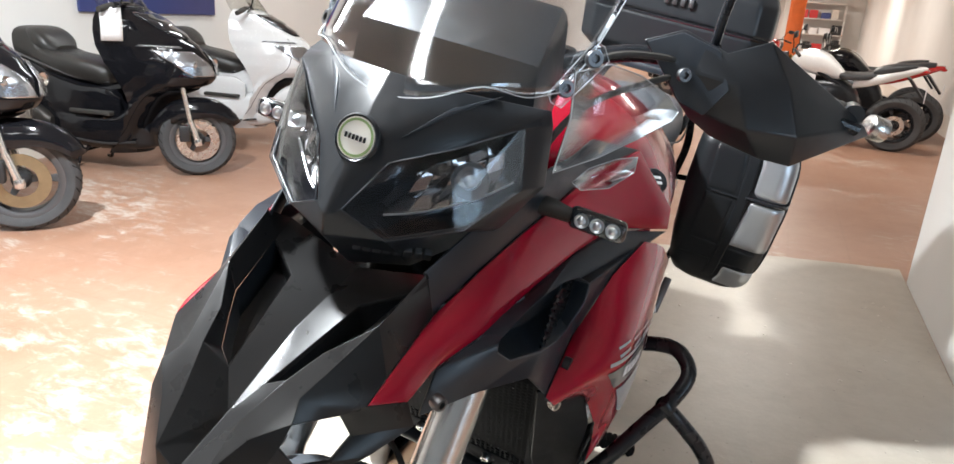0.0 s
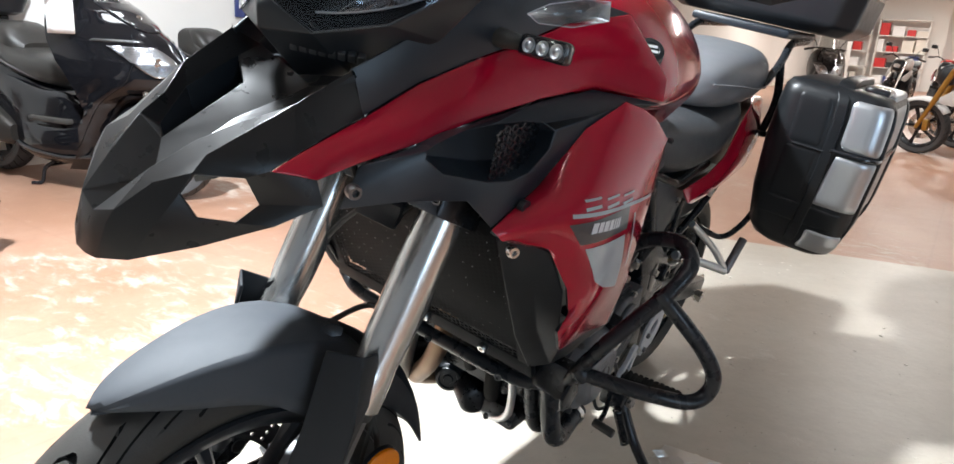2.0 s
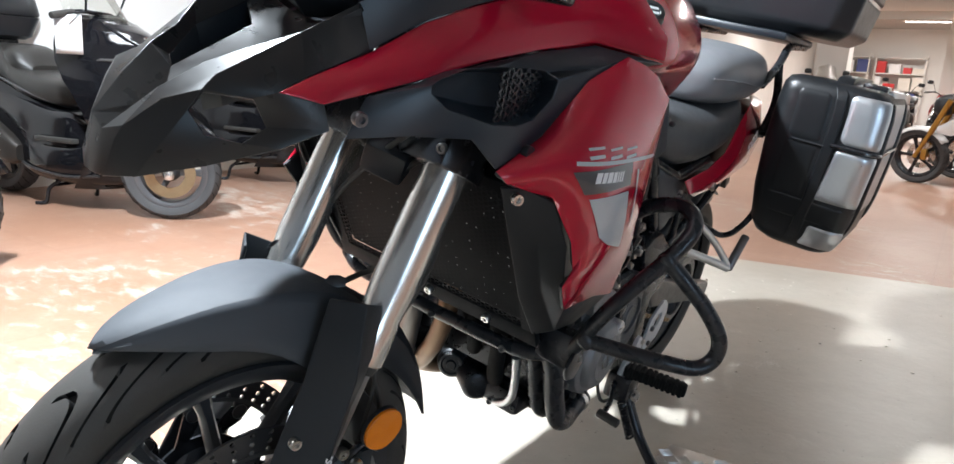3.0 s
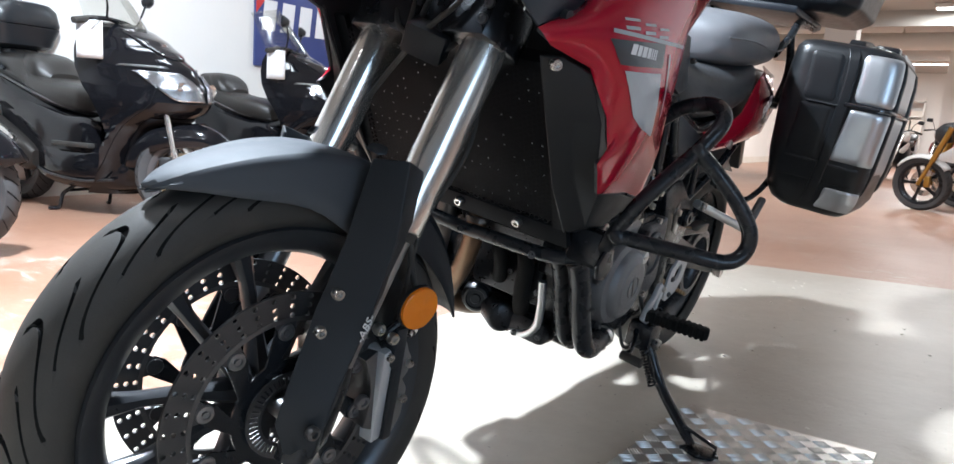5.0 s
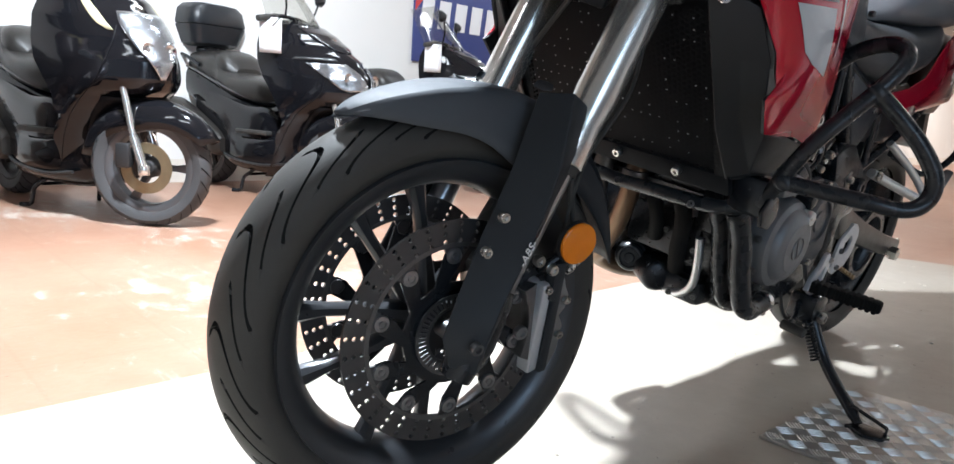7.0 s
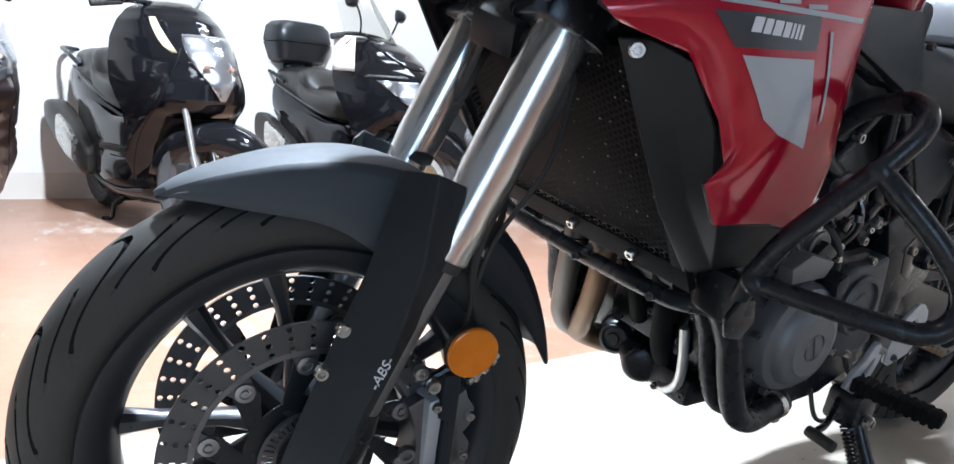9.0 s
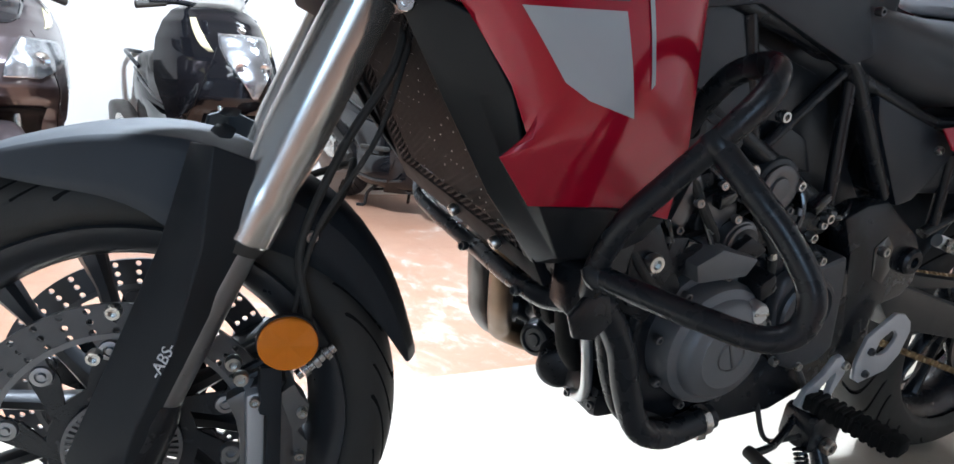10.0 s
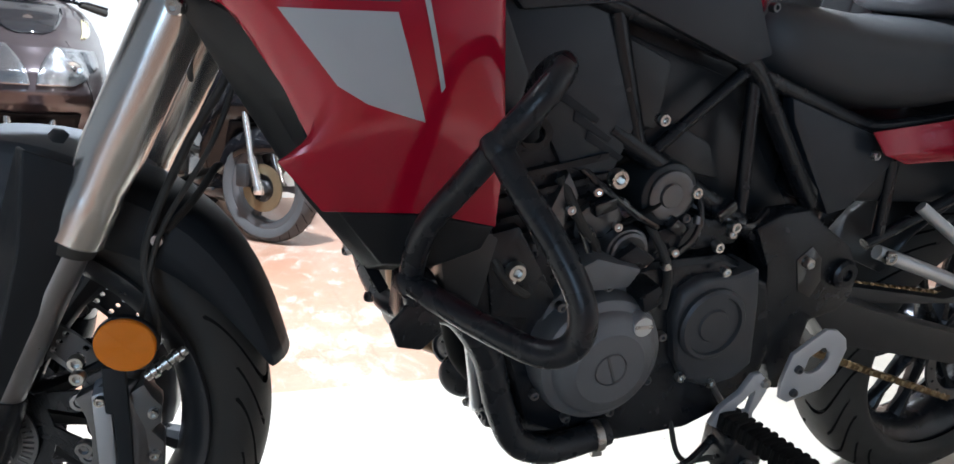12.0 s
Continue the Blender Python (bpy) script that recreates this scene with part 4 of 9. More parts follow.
F = ["A A1 B1 S0", "S0 B1 C0", "B1 E1 f C0", "A1 E1 B1", "C0 f a C1", "C1 a C2", "C2 a b RT", "RT b c LE RL", "LE c d E3", "E3 d e E2", "E2 e f E1",
     "C2 RT U1 C4", "C4 U1 U2 C5", "C0 C1 M1", "C1 C2 M2 M1", "C2 C4 M3 M2", "S0 C0 M1 S1", "M1 M2 lt S1", "M2 lb lt", "M2 M3 lm lb", "M3 C4 lm", "C4 lo lm", "C4 C5 C6 lo", "S1 lt li S2", "S2 li S3", "li lo C6 S3"]
F = [tuple(K.index(k) for k in s.split()) for s in F]
beak = shell("beak", V.values(), F, BEAK, bike, 0.005, 0.0045, "matt black pointed beak with side openings", mirror=True, angle=18)
for sx in (1, -1):
    P = [Vector((V[k][0] * sx, V[k][1], V[k][2])) for k in ("lt", "lb", "lm", "lo", "li")]
    dn = Vector((0, 0.012, -0.034))
    bm = bmesh.new()
    vs = [bm.verts.new(p) for p in P] + [bm.verts.new(p + dn) for p in P]
    for i in range(5):
        j = (i + 1) % 5
        bm.faces.new((vs[i], vs[j], vs[5 + j], vs[5 + i]))
    bm.faces.new(vs[5:])
    part("beak_vent", bm, PLASTIC, beak, smooth=False)

# red cheek panels and the black panels beside them
low = [(0.13, -0.052, 0.907), (0.13, 0.003, 0.917), (0.15, 0.06, 0.938), (0.166, 0.148, 0.965), (0.184, 0.24, 0.988), (0.207, 0.33, 1.006), (0.267, 0.428, 1.0)]
mid = [(0.124, -0.058, 0.918), (0.125, 0.01, 0.94), (0.143, 0.07, 0.968), (0.158, 0.15, 0.997), (0.175, 0.235, 1.02), (0.2, 0.33, 1.04), (0.262, 0.43, 1.03)]
upp = [(0.108, -0.059, 0.927), (0.106, 0.026, 0.957), (0.124, 0.083, 0.995), (0.138, 0.15, 1.022), (0.15, 0.21, 1.042), (0.165, 0.3, 1.075), (0.2, 0.4, 1.1)]
for sx in (1, -1):
    T = lambda p: (p[0] * sx, p[1], p[2])
    verts = [T((0.108, -0.09, 0.913))] + [T(p) for row in zip(low, mid, upp) for p in row]
    faces = [(0, 1, 2), (0, 2, 3)] + [tuple(1 + i for i in f) for f in grid_faces(7, 3)]
    shell("cheek_panel", verts, faces, RED, bike, 0.004, 0.0015, "glossy metallic red cheek panel", subsurf=2, rim_crease=True, lining=MATT)
    inner = [(0.094, 0.012, 1.002), (0.112, 0.075, 1.04), (0.13, 0.12, 1.08), (0.145, 0.17, 1.095), (0.15, 0.25, 1.1), (0.15, 0.33, 1.11)]
    verts = [T((p[0] - 0.002, p[1], p[2])) for row in zip(upp[1:], inner) for p in row]
    shell("inner_cheek", verts, grid_faces(6, 2), SLATE, bike, 0.003, 0.001, "dark grey plastic inlay", offset=-sx)
    # black side panel with an air scoop
    ring = [(0.131, -0.019, 0.872), (0.165, 0.045, 0.882), (0.2, 0.104, 0.886), (0.217, 0.138, 0.855), (0.212, 0.232, 0.887), (0.229, 0.286, 0.96), (0.247, 0.343, 0.996), (0.266, 0.426, 0.998), (0.207, 0.33, 1.004), (0.184, 0.24, 0.986), (0.166, 0.148, 0.963), (0.15, 0.06, 0.936), (0.13, 0.003, 0.915)]
    hole = [(0.172, 0.054, 0.93), (0.182, 0.075, 0.914), (0.197, 0.144, 0.9), (0.204, 0.18, 0.9), (0.208, 0.21, 0.907), (0.214, 0.235, 0.935), (0.212, 0.243, 0.957), (0.2, 0.23, 0.965), (0.19, 0.2, 0.965), (0.182, 0.15, 0.962), (0.176, 0.1, 0.957), (0.17, 0.07, 0.945), (0.17, 0.057, 0.937)]
    n = len(ring)
    deep = [(x - 0.035, y + 0.012, z * 0.6 + 0.4 * 0.933) for x, y, z in hole]
    verts = [T(p) for p in ring + hole + deep]
    faces = [(i, (i + 1) % n, n + (i + 1) % n, n + i) for i in range(n)] + [(n + i, n + (i + 1) % n, 2 * n + (i + 1) % n, 2 * n + i) for i in range(n)] + [tuple(range(2 * n, 3 * n))]
    side = shell("side_panel", verts, faces, SLATE, bike, 0.003, 0.0012, "dark grey plastic side panel with an air scoop", offset=-sx, angle=30)
    if sx > 0:
        bm = bmesh.new()
        for i in range(9):
            for j in range(6):
                c = Vector((0.196 - 0.0005 * i, 0.148 + 0.0105 * i, 0.908 + 0.0095 * j + (0.0047 if i % 2 else 0)))
                hexa = [c + Vector((0.0, 0.0066 * math.cos(k * math.pi / 3), 0.0056 * math.sin(k * math.pi / 3))) for k in range(6)]
                inn = [c + (p - c) * 0.66 for p in hexa]
                for k in range(6):
                    q = (k + 1) % 6
                    bm.faces.new([bm.verts.new(p) for p in (hexa[k], hexa[q], inn[q], inn[k])])
        g = part("scoop_mesh", bm, BLACK_METAL, side, "black metal honeycomb mesh", smooth=False)
        s = g.modifiers.new("solid", "SOLIDIFY")
        s.thickness = 0.002
        bolt("bolt", (0.146, -0.019, 0.897), (1, -0.4, 0), 0.008, side, DARK_STEEL, 0.007)

# lower red shroud beside the radiator
cols = [[(0.219, 0.135, 0.853), (0.225, 0.14, 0.847), (0.229, 0.147, 0.84), (0.226, 0.16, 0.836)],
        [(0.213, 0.232, 0.889), (0.262, 0.2, 0.878), (0.262, 0.215, 0.85), (0.25, 0.228, 0.82)],
        [(0.231, 0.286, 0.963), (0.283, 0.27, 0.9), (0.291, 0.262, 0.83), (0.27, 0.27, 0.762)],
        [(0.249, 0.343, 0.999), (0.288, 0.345, 0.905), (0.297, 0.32, 0.79), (0.272, 0.291, 0.722)],
        [(0.262, 0.375, 0.992), (0.291, 0.38, 0.9), (0.298, 0.36, 0.75), (0.275, 0.266, 0.702)],
        [(0.272, 0.405, 0.98), (0.291, 0.41, 0.89), (0.297, 0.388, 0.735), (0.268, 0.306, 0.656)],
        [(0.282, 0.443, 0.952), (0.287, 0.438, 0.88), (0.287, 0.452, 0.74), (0.268, 0.404, 0.654)],
        [(0.276, 0.452, 0.945), (0.28, 0.446, 0.88), (0.278, 0.468, 0.72), (0.266, 0.474, 0.64)]]
shrouds = []
for sx in (1, -1):
    verts = [(p[0] * sx, p[1], p[2]) for c in cols for p in c]
    shrouds.append(shell("radiator_shroud", verts, grid_faces(8, 4), RED, bike, 0.005, 0.0015, "glossy metallic red shroud with grey decals", subsurf=2, rim_crease=True, lining=MATT))
shroud = shrouds[0]
decal("grey_decal", shroud, [(0.262, 0.826), (0.354, 0.832), (0.386, 0.744), (0.335, 0.757), (0.31, 0.77)], DECAL, "light grey decal", n=5)
decal("label_decal", shroud, [(0.226, 0.86), (0.252, 0.832), (0.355, 0.84), (0.352, 0.872)], DARK_DECAL, "dark grey decal with a blank brand mark", n=5)
decal("stripe", shroud, [(0.23, 0.873), (0.23, 0.868), (0.425, 0.873), (0.425, 0.878)], DECAL, n=5)
decal("stripe", shroud, [(0.37, 0.86), (0.375, 0.86), (0.4, 0.775), (0.397, 0.77)], DECAL, n=5)
for y0, w in ((0.262, 0.011), (0.275, 0.009), (0.286, 0.011), (0.299, 0.009), (0.31, 0.004), (0.316, 0.004), (0.322, 0.004)):
    decal("brand_bar", shroud, [(y0, 0.847), (y0 + w, 0.8475), (y0 + w + 0.002, 0.861), (y0 + 0.002, 0.8605)], WHITE_PRINT, lift=0.0024, n=2)
for y0 in (0.25, 0.29, 0.33):
    for z0, h in ((0.889, 0.003), (0.8795, 0.004)):
        decal("model_bar", shroud, [(y0, z0), (y0 + 0.001, z0 - h), (y0 + 0.029, z0 - h + 0.003), (y0 + 0.028, z0 + 0.003)], DECAL, lift=0.0014, n=3)
bm = bmesh.new()
p = on_surface(shroud, [(0.3, 0.19, 0.873)])[0]
cyl(bm, p + Vector((-0.008, 0, 0)), p + Vector((0.0008, -0.0004, 0)), 0.0085, 24)
part("plug", bm, PLASTIC, shroud, "black rubber plug")
# dark trim under and in front of the red shroud
for sx in (1, -1):
    verts = [(x * sx, y, z) for x, y, z in ((0.2, 0.185, 0.822), (0.222, 0.205, 0.826), (0.25, 0.238, 0.812), (0.2, 0.24, 0.737), (0.228, 0.262, 0.745), (0.262, 0.278, 0.752), (0.2, 0.3, 0.646), (0.226, 0.31, 0.665), (0.262, 0.296, 0.7), (0.205, 0.362, 0.572), (0.235, 0.37, 0.59), (0.262, 0.322, 0.652), (0.22, 0.42, 0.576), (0.24, 0.425, 0.59), (0.263, 0.4, 0.65), (0.2, 0.47, 0.59), (0.235, 0.475, 0.605), (0.262, 0.474, 0.638))]
    trim = shell("radiator_trim", verts, grid_faces(6, 3), TRIM, bike, 0.005, 0.002, "dark grey plastic radiator trim", offset=-sx, angle=20)
    if sx > 0:
        bolt("bolt", (0.222, 0.19, 0.815), (1, -0.6, 0), 0.008, trim, SILVER)

# radiator and its guard
RU, RN = Vector((0, 0.145, -0.25)).normalized(), Vector((0, -0.865, -0.5))
RT0 = Vector((0, 0.225, 0.81))
bm = bmesh.new()
box(bm, (-0.19, -0.018, 0), (0.19, 0.018, 0.27), 0.004, Matrix.Translation(RT0 + Vector((0, 0.03, 0.012))) @ Matrix(((1, 0, 0, 0), (0, 0.865, RU.y, 0), (0, 0.5, RU.z, 0), (0, 0, 0, 1))))
rad = part("radiator", bm, CORE, bike, "black radiator core")
bm = bmesh.new()
for i in range(46):
    for j in range(30):
        c = RT0 + Vector((-0.192 + 0.0085 * i, 0, 0)) + RU * (0.012 + 0.0085 * j + (0.00425 if i % 2 else 0))
        hexa = [c + Vector((0.0055 * math.cos(k * math.pi / 3), 0, 0)) + RU * 0.0049 * math.sin(k * math.pi / 3) for k in range(6)]
        inn = [c + (p - c) * 0.72 for p in hexa]
        for k in range(6):
            q = (k + 1) % 6
            bm.faces.new([bm.verts.new(p) for p in (hexa[k], hexa[q], inn[q], inn[k])])
g = part("guard_mesh", bm, CORE, rad, "black honeycomb radiator guard", smooth=False)
tagged(g, kind="stuff")
# bright metal dots stand in for light glinting through the guard's holes
bm = bmesh.new()
random.seed(17)
for i in range(1, 45, 2):
    for j in range(1, 29, 2):
        if random.random() < 0.55:
            continue
        c = RT0 + Vector((-0.192 + 0.0085 * i, 0.003, 0)) + RU * (0.012 + 0.0085 * j + 0.00425)
        s = random.uniform(0.0007, 0.0013)
        plate(bm, [c + Vector((a * s, 0, 0)) + RU * b * s * 0.8 for a, b in ((-1, -1), (1, -1), (1, 1), (-1, 1))], (0, 0.001, 0))
tagged(part("gap_light_dot", bm, ALU, rad, "small bright dots standing in for light through the radiator guard", smooth=False), kind="stuff")
bm = bmesh.new()
for x0, x1, v0, v1 in ((-0.21, 0.21, 0.27, 0.305), (-0.21, -0.185, -0.01, 0.29), (0.185, 0.21, -0.01, 0.29)):
    c = [RT0 + Vector((x, 0, 0)) + RU * v for x, v in ((x0, v0), (x1, v0), (x1, v1), (x0, v1))]
    plate(bm, c, RN * -0.012)
part("guard_frame", finish(bm, 0.002), CORE, rad)
for x in (0.003, 0.121):
    bolt("bolt", RT0 + Vector((x, -0.005, 0)) + RU * 0.285, RN, 0.008, rad, SILVER)

# nose mask, headlamps
V = dict(t0=(0, 0.042, 1.172), t1=(0.07, 0.07, 1.168), t2=(0.14, 0.13, 1.165), n1=(0, 0.004, 1.12), n1b=(0, -0.006, 1.1), n2=(0, -0.034, 1.042), n3=(0, -0.03, 1.02),
         u0=(0.014, -0.026, 1.05), u1=(0.039, 0.001, 1.099), u2=(0.08, 0.04, 1.118), u3=(0.13, 0.088, 1.148), s1=(0.148, 0.122, 1.152), l3=(0.143, 0.085, 1.09), s2=(0.156, 0.122, 1.09), l2=(0.114, 0.033, 1.05), l1=(0.055, -0.008, 1.028),
         c0=(0, 0.03, 0.972), c1=(0.06, 0.05, 0.985), c2=(0.128, 0.1, 1.04))
K = list(V)
F = ["t0 t1 u2 u1 n1", "t1 t2 s1 u3 u2", "n1 u1 u0 n1b", "n1b u0 n2", "n2 u0 l1 n3", "s1 s2 l3 u3", "n3 l1 c1 c0", "l1 l2 c2 c1", "l2 l3 s2 c2"]
LENSES = []
mask = shell("nose_mask", V.values(), [tuple(K.index(k) for k in s.split()) for s in F], PLASTIC, bike, 0.004, 0.002, "black plastic nose mask", mirror=True, angle=22)
for sx in (1, -1):
    T = lambda p: Vector((p[0] * sx, p[1], p[2]))
    out = [T(V[k]) for k in ("u0", "u1", "u2", "u3", "l3", "l2", "l1")]
    cen = sum(out, Vector()) / 7 + Vector((0.004 * sx, -0.012, 0))
    bm = bmesh.new()
    c = bm.verts.new(cen)
    o = [bm.verts.new(p + Vector((0.001 * sx, -0.002, 0.0))) for p in out]
    m_ = [bm.verts.new(p * 0.5 + cen * 0.5 + Vector((0.001 * sx, -0.003, 0))) for p in out]
    for i in range(7):
        j = (i + 1) % 7
        bm.faces.new((o[i], o[j], m_[j], m_[i]))
        bm.faces.new((m_[i], m_[j], c))
    lens = part("headlamp_lens", bm, SMOKED, mask, "smoked clear headlamp lens", angle=70)
    lens.visible_shadow = False
    LENSES.append((lens, out))
    # housing and faceted reflectors behind the lens
    bk = Vector((0.0, 0.045, -0.006))
    bm = bmesh.new()
    o = [bm.verts.new(p) for p in out]
    d_ = [bm.verts.new(p * 0.85 + cen * 0.15 + bk) for p in out]
    for i in range(7):
        j = (i + 1) % 7
        bm.faces.new((o[i], o[j], d_[j], d_[i]))
    bm.faces.new(d_)
    part("housing", bm, GLOSS, lens, smooth=False)
    low = [T(p) for p in ((0.040, 0.006, 1.046), (0.055, 0.018, 1.049), (0.071, 0.033, 1.054), (0.087, 0.048, 1.061), (0.102, 0.061, 1.069), (0.116, 0.075, 1.079), (0.131, 0.091, 1.092))]
    top = [T(p) for p in ((0.052, 0.030, 1.086), (0.064, 0.041, 1.097), (0.076, 0.052, 1.104), (0.088, 0.062, 1.112), (0.100, 0.074, 1.121), (0.113, 0.088, 1.130), (0.127, 0.100, 1.138))]
    for k in range(6):
        for r0, r1 in ((0.0, 0.42), (0.42, 0.74), (0.74, 1.0)):
            deep = lambda u: Vector((0, 0.020 * math.sin(math.pi * u) ** 0.7 + 0.004, 0))
            tip = Vector((0, 0.005 if k % 2 else -0.002, 0))
            bm = bmesh.new()
            plate(bm, [low[k].lerp(top[k], r0) + deep(r0), low[k + 1].lerp(top[k + 1], r0) + deep(r0) + tip, low[k + 1].lerp(top[k + 1], r1) + deep(r1) + tip, low[k].lerp(top[k], r1) + deep(r1)], (0, 0.002, 0))
            part("reflector", finish(bm, 0.0004, 1), CHROME, lens, "mirror-bright faceted reflector", smooth=False)
    bm = bmesh.new()
    tube(bm, low, 0.0012, 6)
    part("lower_trim", bm, ALU, lens)
    cb_ = T((0.096, 0.062, 1.090))
    face = Matrix.Translation(cb_) @ Vector((0.45 * sx, -0.88, 0.1)).to_track_quat("Z", "Y").to_matrix().to_4x4()
    bm = bmesh.new()
    lathe(bm, [(0.019, 0.012), (0.017, 0.004), (0.012, -0.002), (0.004, -0.004)], face, 24)
    part("bulb_bowl", bm, CHROME, lens)
    bm = bmesh.new()
    lathe(bm, [(0.006, -0.01), (0.0065, 0.012), (0.003, 0.017), (0.0, 0.018)], face, 16)
    part("bulb", bm, ALU, lens)
for k in range(8):
    x = -0.04 + 0.01 * k
    bm = bmesh.new()
    box(bm, (x + 0.001, -0.002, 0), (x + 0.009, 0.006, 0.01), 0.001, Matrix.Translation((0.05, 0.02, 1.004)) @ pose(0, 0, 0, 30, 0, 32))
    part("running_light", bm, DARK_STEEL, mask, "small unlit running light")
for sx in (1, -1):
    bm = bmesh.new()
    plate(bm, [Vector((p[0] * sx, p[1] - 0.004, p[2])) for p in ((0.036, 0.020, 1.119), (0.064, 0.059, 1.152), (0.100, 0.092, 1.171), (0.067, 0.056, 1.146))], (0, 0.008, 0))
    part("mask_crease", finish(bm, 0.0012), SLATE, mask)
# round badge
q = Matrix.Translation((0.003, -0.002, 1.112)) @ Vector((0, -0.97, 0.24)).to_track_quat("Z", "Y").to_matrix().to_4x4()
bm = bmesh.new()
lathe(bm, [(0.021, -0.006), (0.0235, 0.001), (0.0215, 0.004), (0.0195, 0.002)], q, 40)
badge = part("badge_rim", bm, PLASTIC, mask)
for r0, r1, h, mat, nm in ((0, 0.0195, 0.003, CREAM, "badge"), (0.0158, 0.0182, 0.0034, GREEN, "badge_wreath")):
    bm = bmesh.new()
    lathe(bm, [(r0, h), (r1, h), (r1, h - 0.002)], q, 40)
    part(nm, bm, mat, badge)
bm = bmesh.new()
for k in range(6):
    box(bm, (-0.0115 + 0.004 * k, -0.0024, 0.0034), (-0.009 + 0.004 * k, 0.0024, 0.0042), 0, q)
part("badge_bars", bm, GLOSS, badge, smooth=False)

# clear windscreen and its side pieces
rows_ = []
for t, w, y0, z0 in ((0, 0.142, 0.034, 1.150), (0.2, 0.152, 0.078, 1.225), (0.45, 0.165, 0.135, 1.31), (0.7, 0.17, 0.21, 1.4), (1, 0.15, 0.31, 1.49)):
    for k in range(9):
        s = -1 + k / 4
        dip = (0.034 * abs(s) + (0.012 if k in (2, 6) else 0)) if t == 0 else 0
        rows_.append((w * math.sin(s * 1.25) / math.sin(1.25), y0 + 0.105 * (1 - math.cos(s * 1.15)) / (1 - math.cos(1.15)), z0 + dip))
ws = shell("windscreen", rows_, grid_faces(5, 9), SCREEN_CLEAR, bike, 0.003, 0.0, "clear acrylic windscreen", subsurf=2)
ws.visible_shadow = False


def rim_line(pts, parent, r=0.0014, closed=False, mat=None):
    """An acrylic sheet's edge as a thin tube, its gleam put in by the pale colour."""
    P = [Vector(p) for p in pts]
    if closed:
        P.append(P[0])
    bm = bmesh.new()
    tube(bm, P, r * 0.55, 6)
    o = part("edge_gleam" if mat is None else "lens_gasket", bm, mat or EDGE, parent)
    o.visible_shadow = False
    return o


for lens, out in LENSES:
    rim_line([p + Vector((0, -0.002, 0)) for p in out], lens, 0.0012, True, SLATE)
rim_line(smooth_path(rows_[0:9], 4), ws)
for c in (0, 8):
    rim_line(smooth_path([rows_[9 * i + c] for i in range(5)], 4), ws)
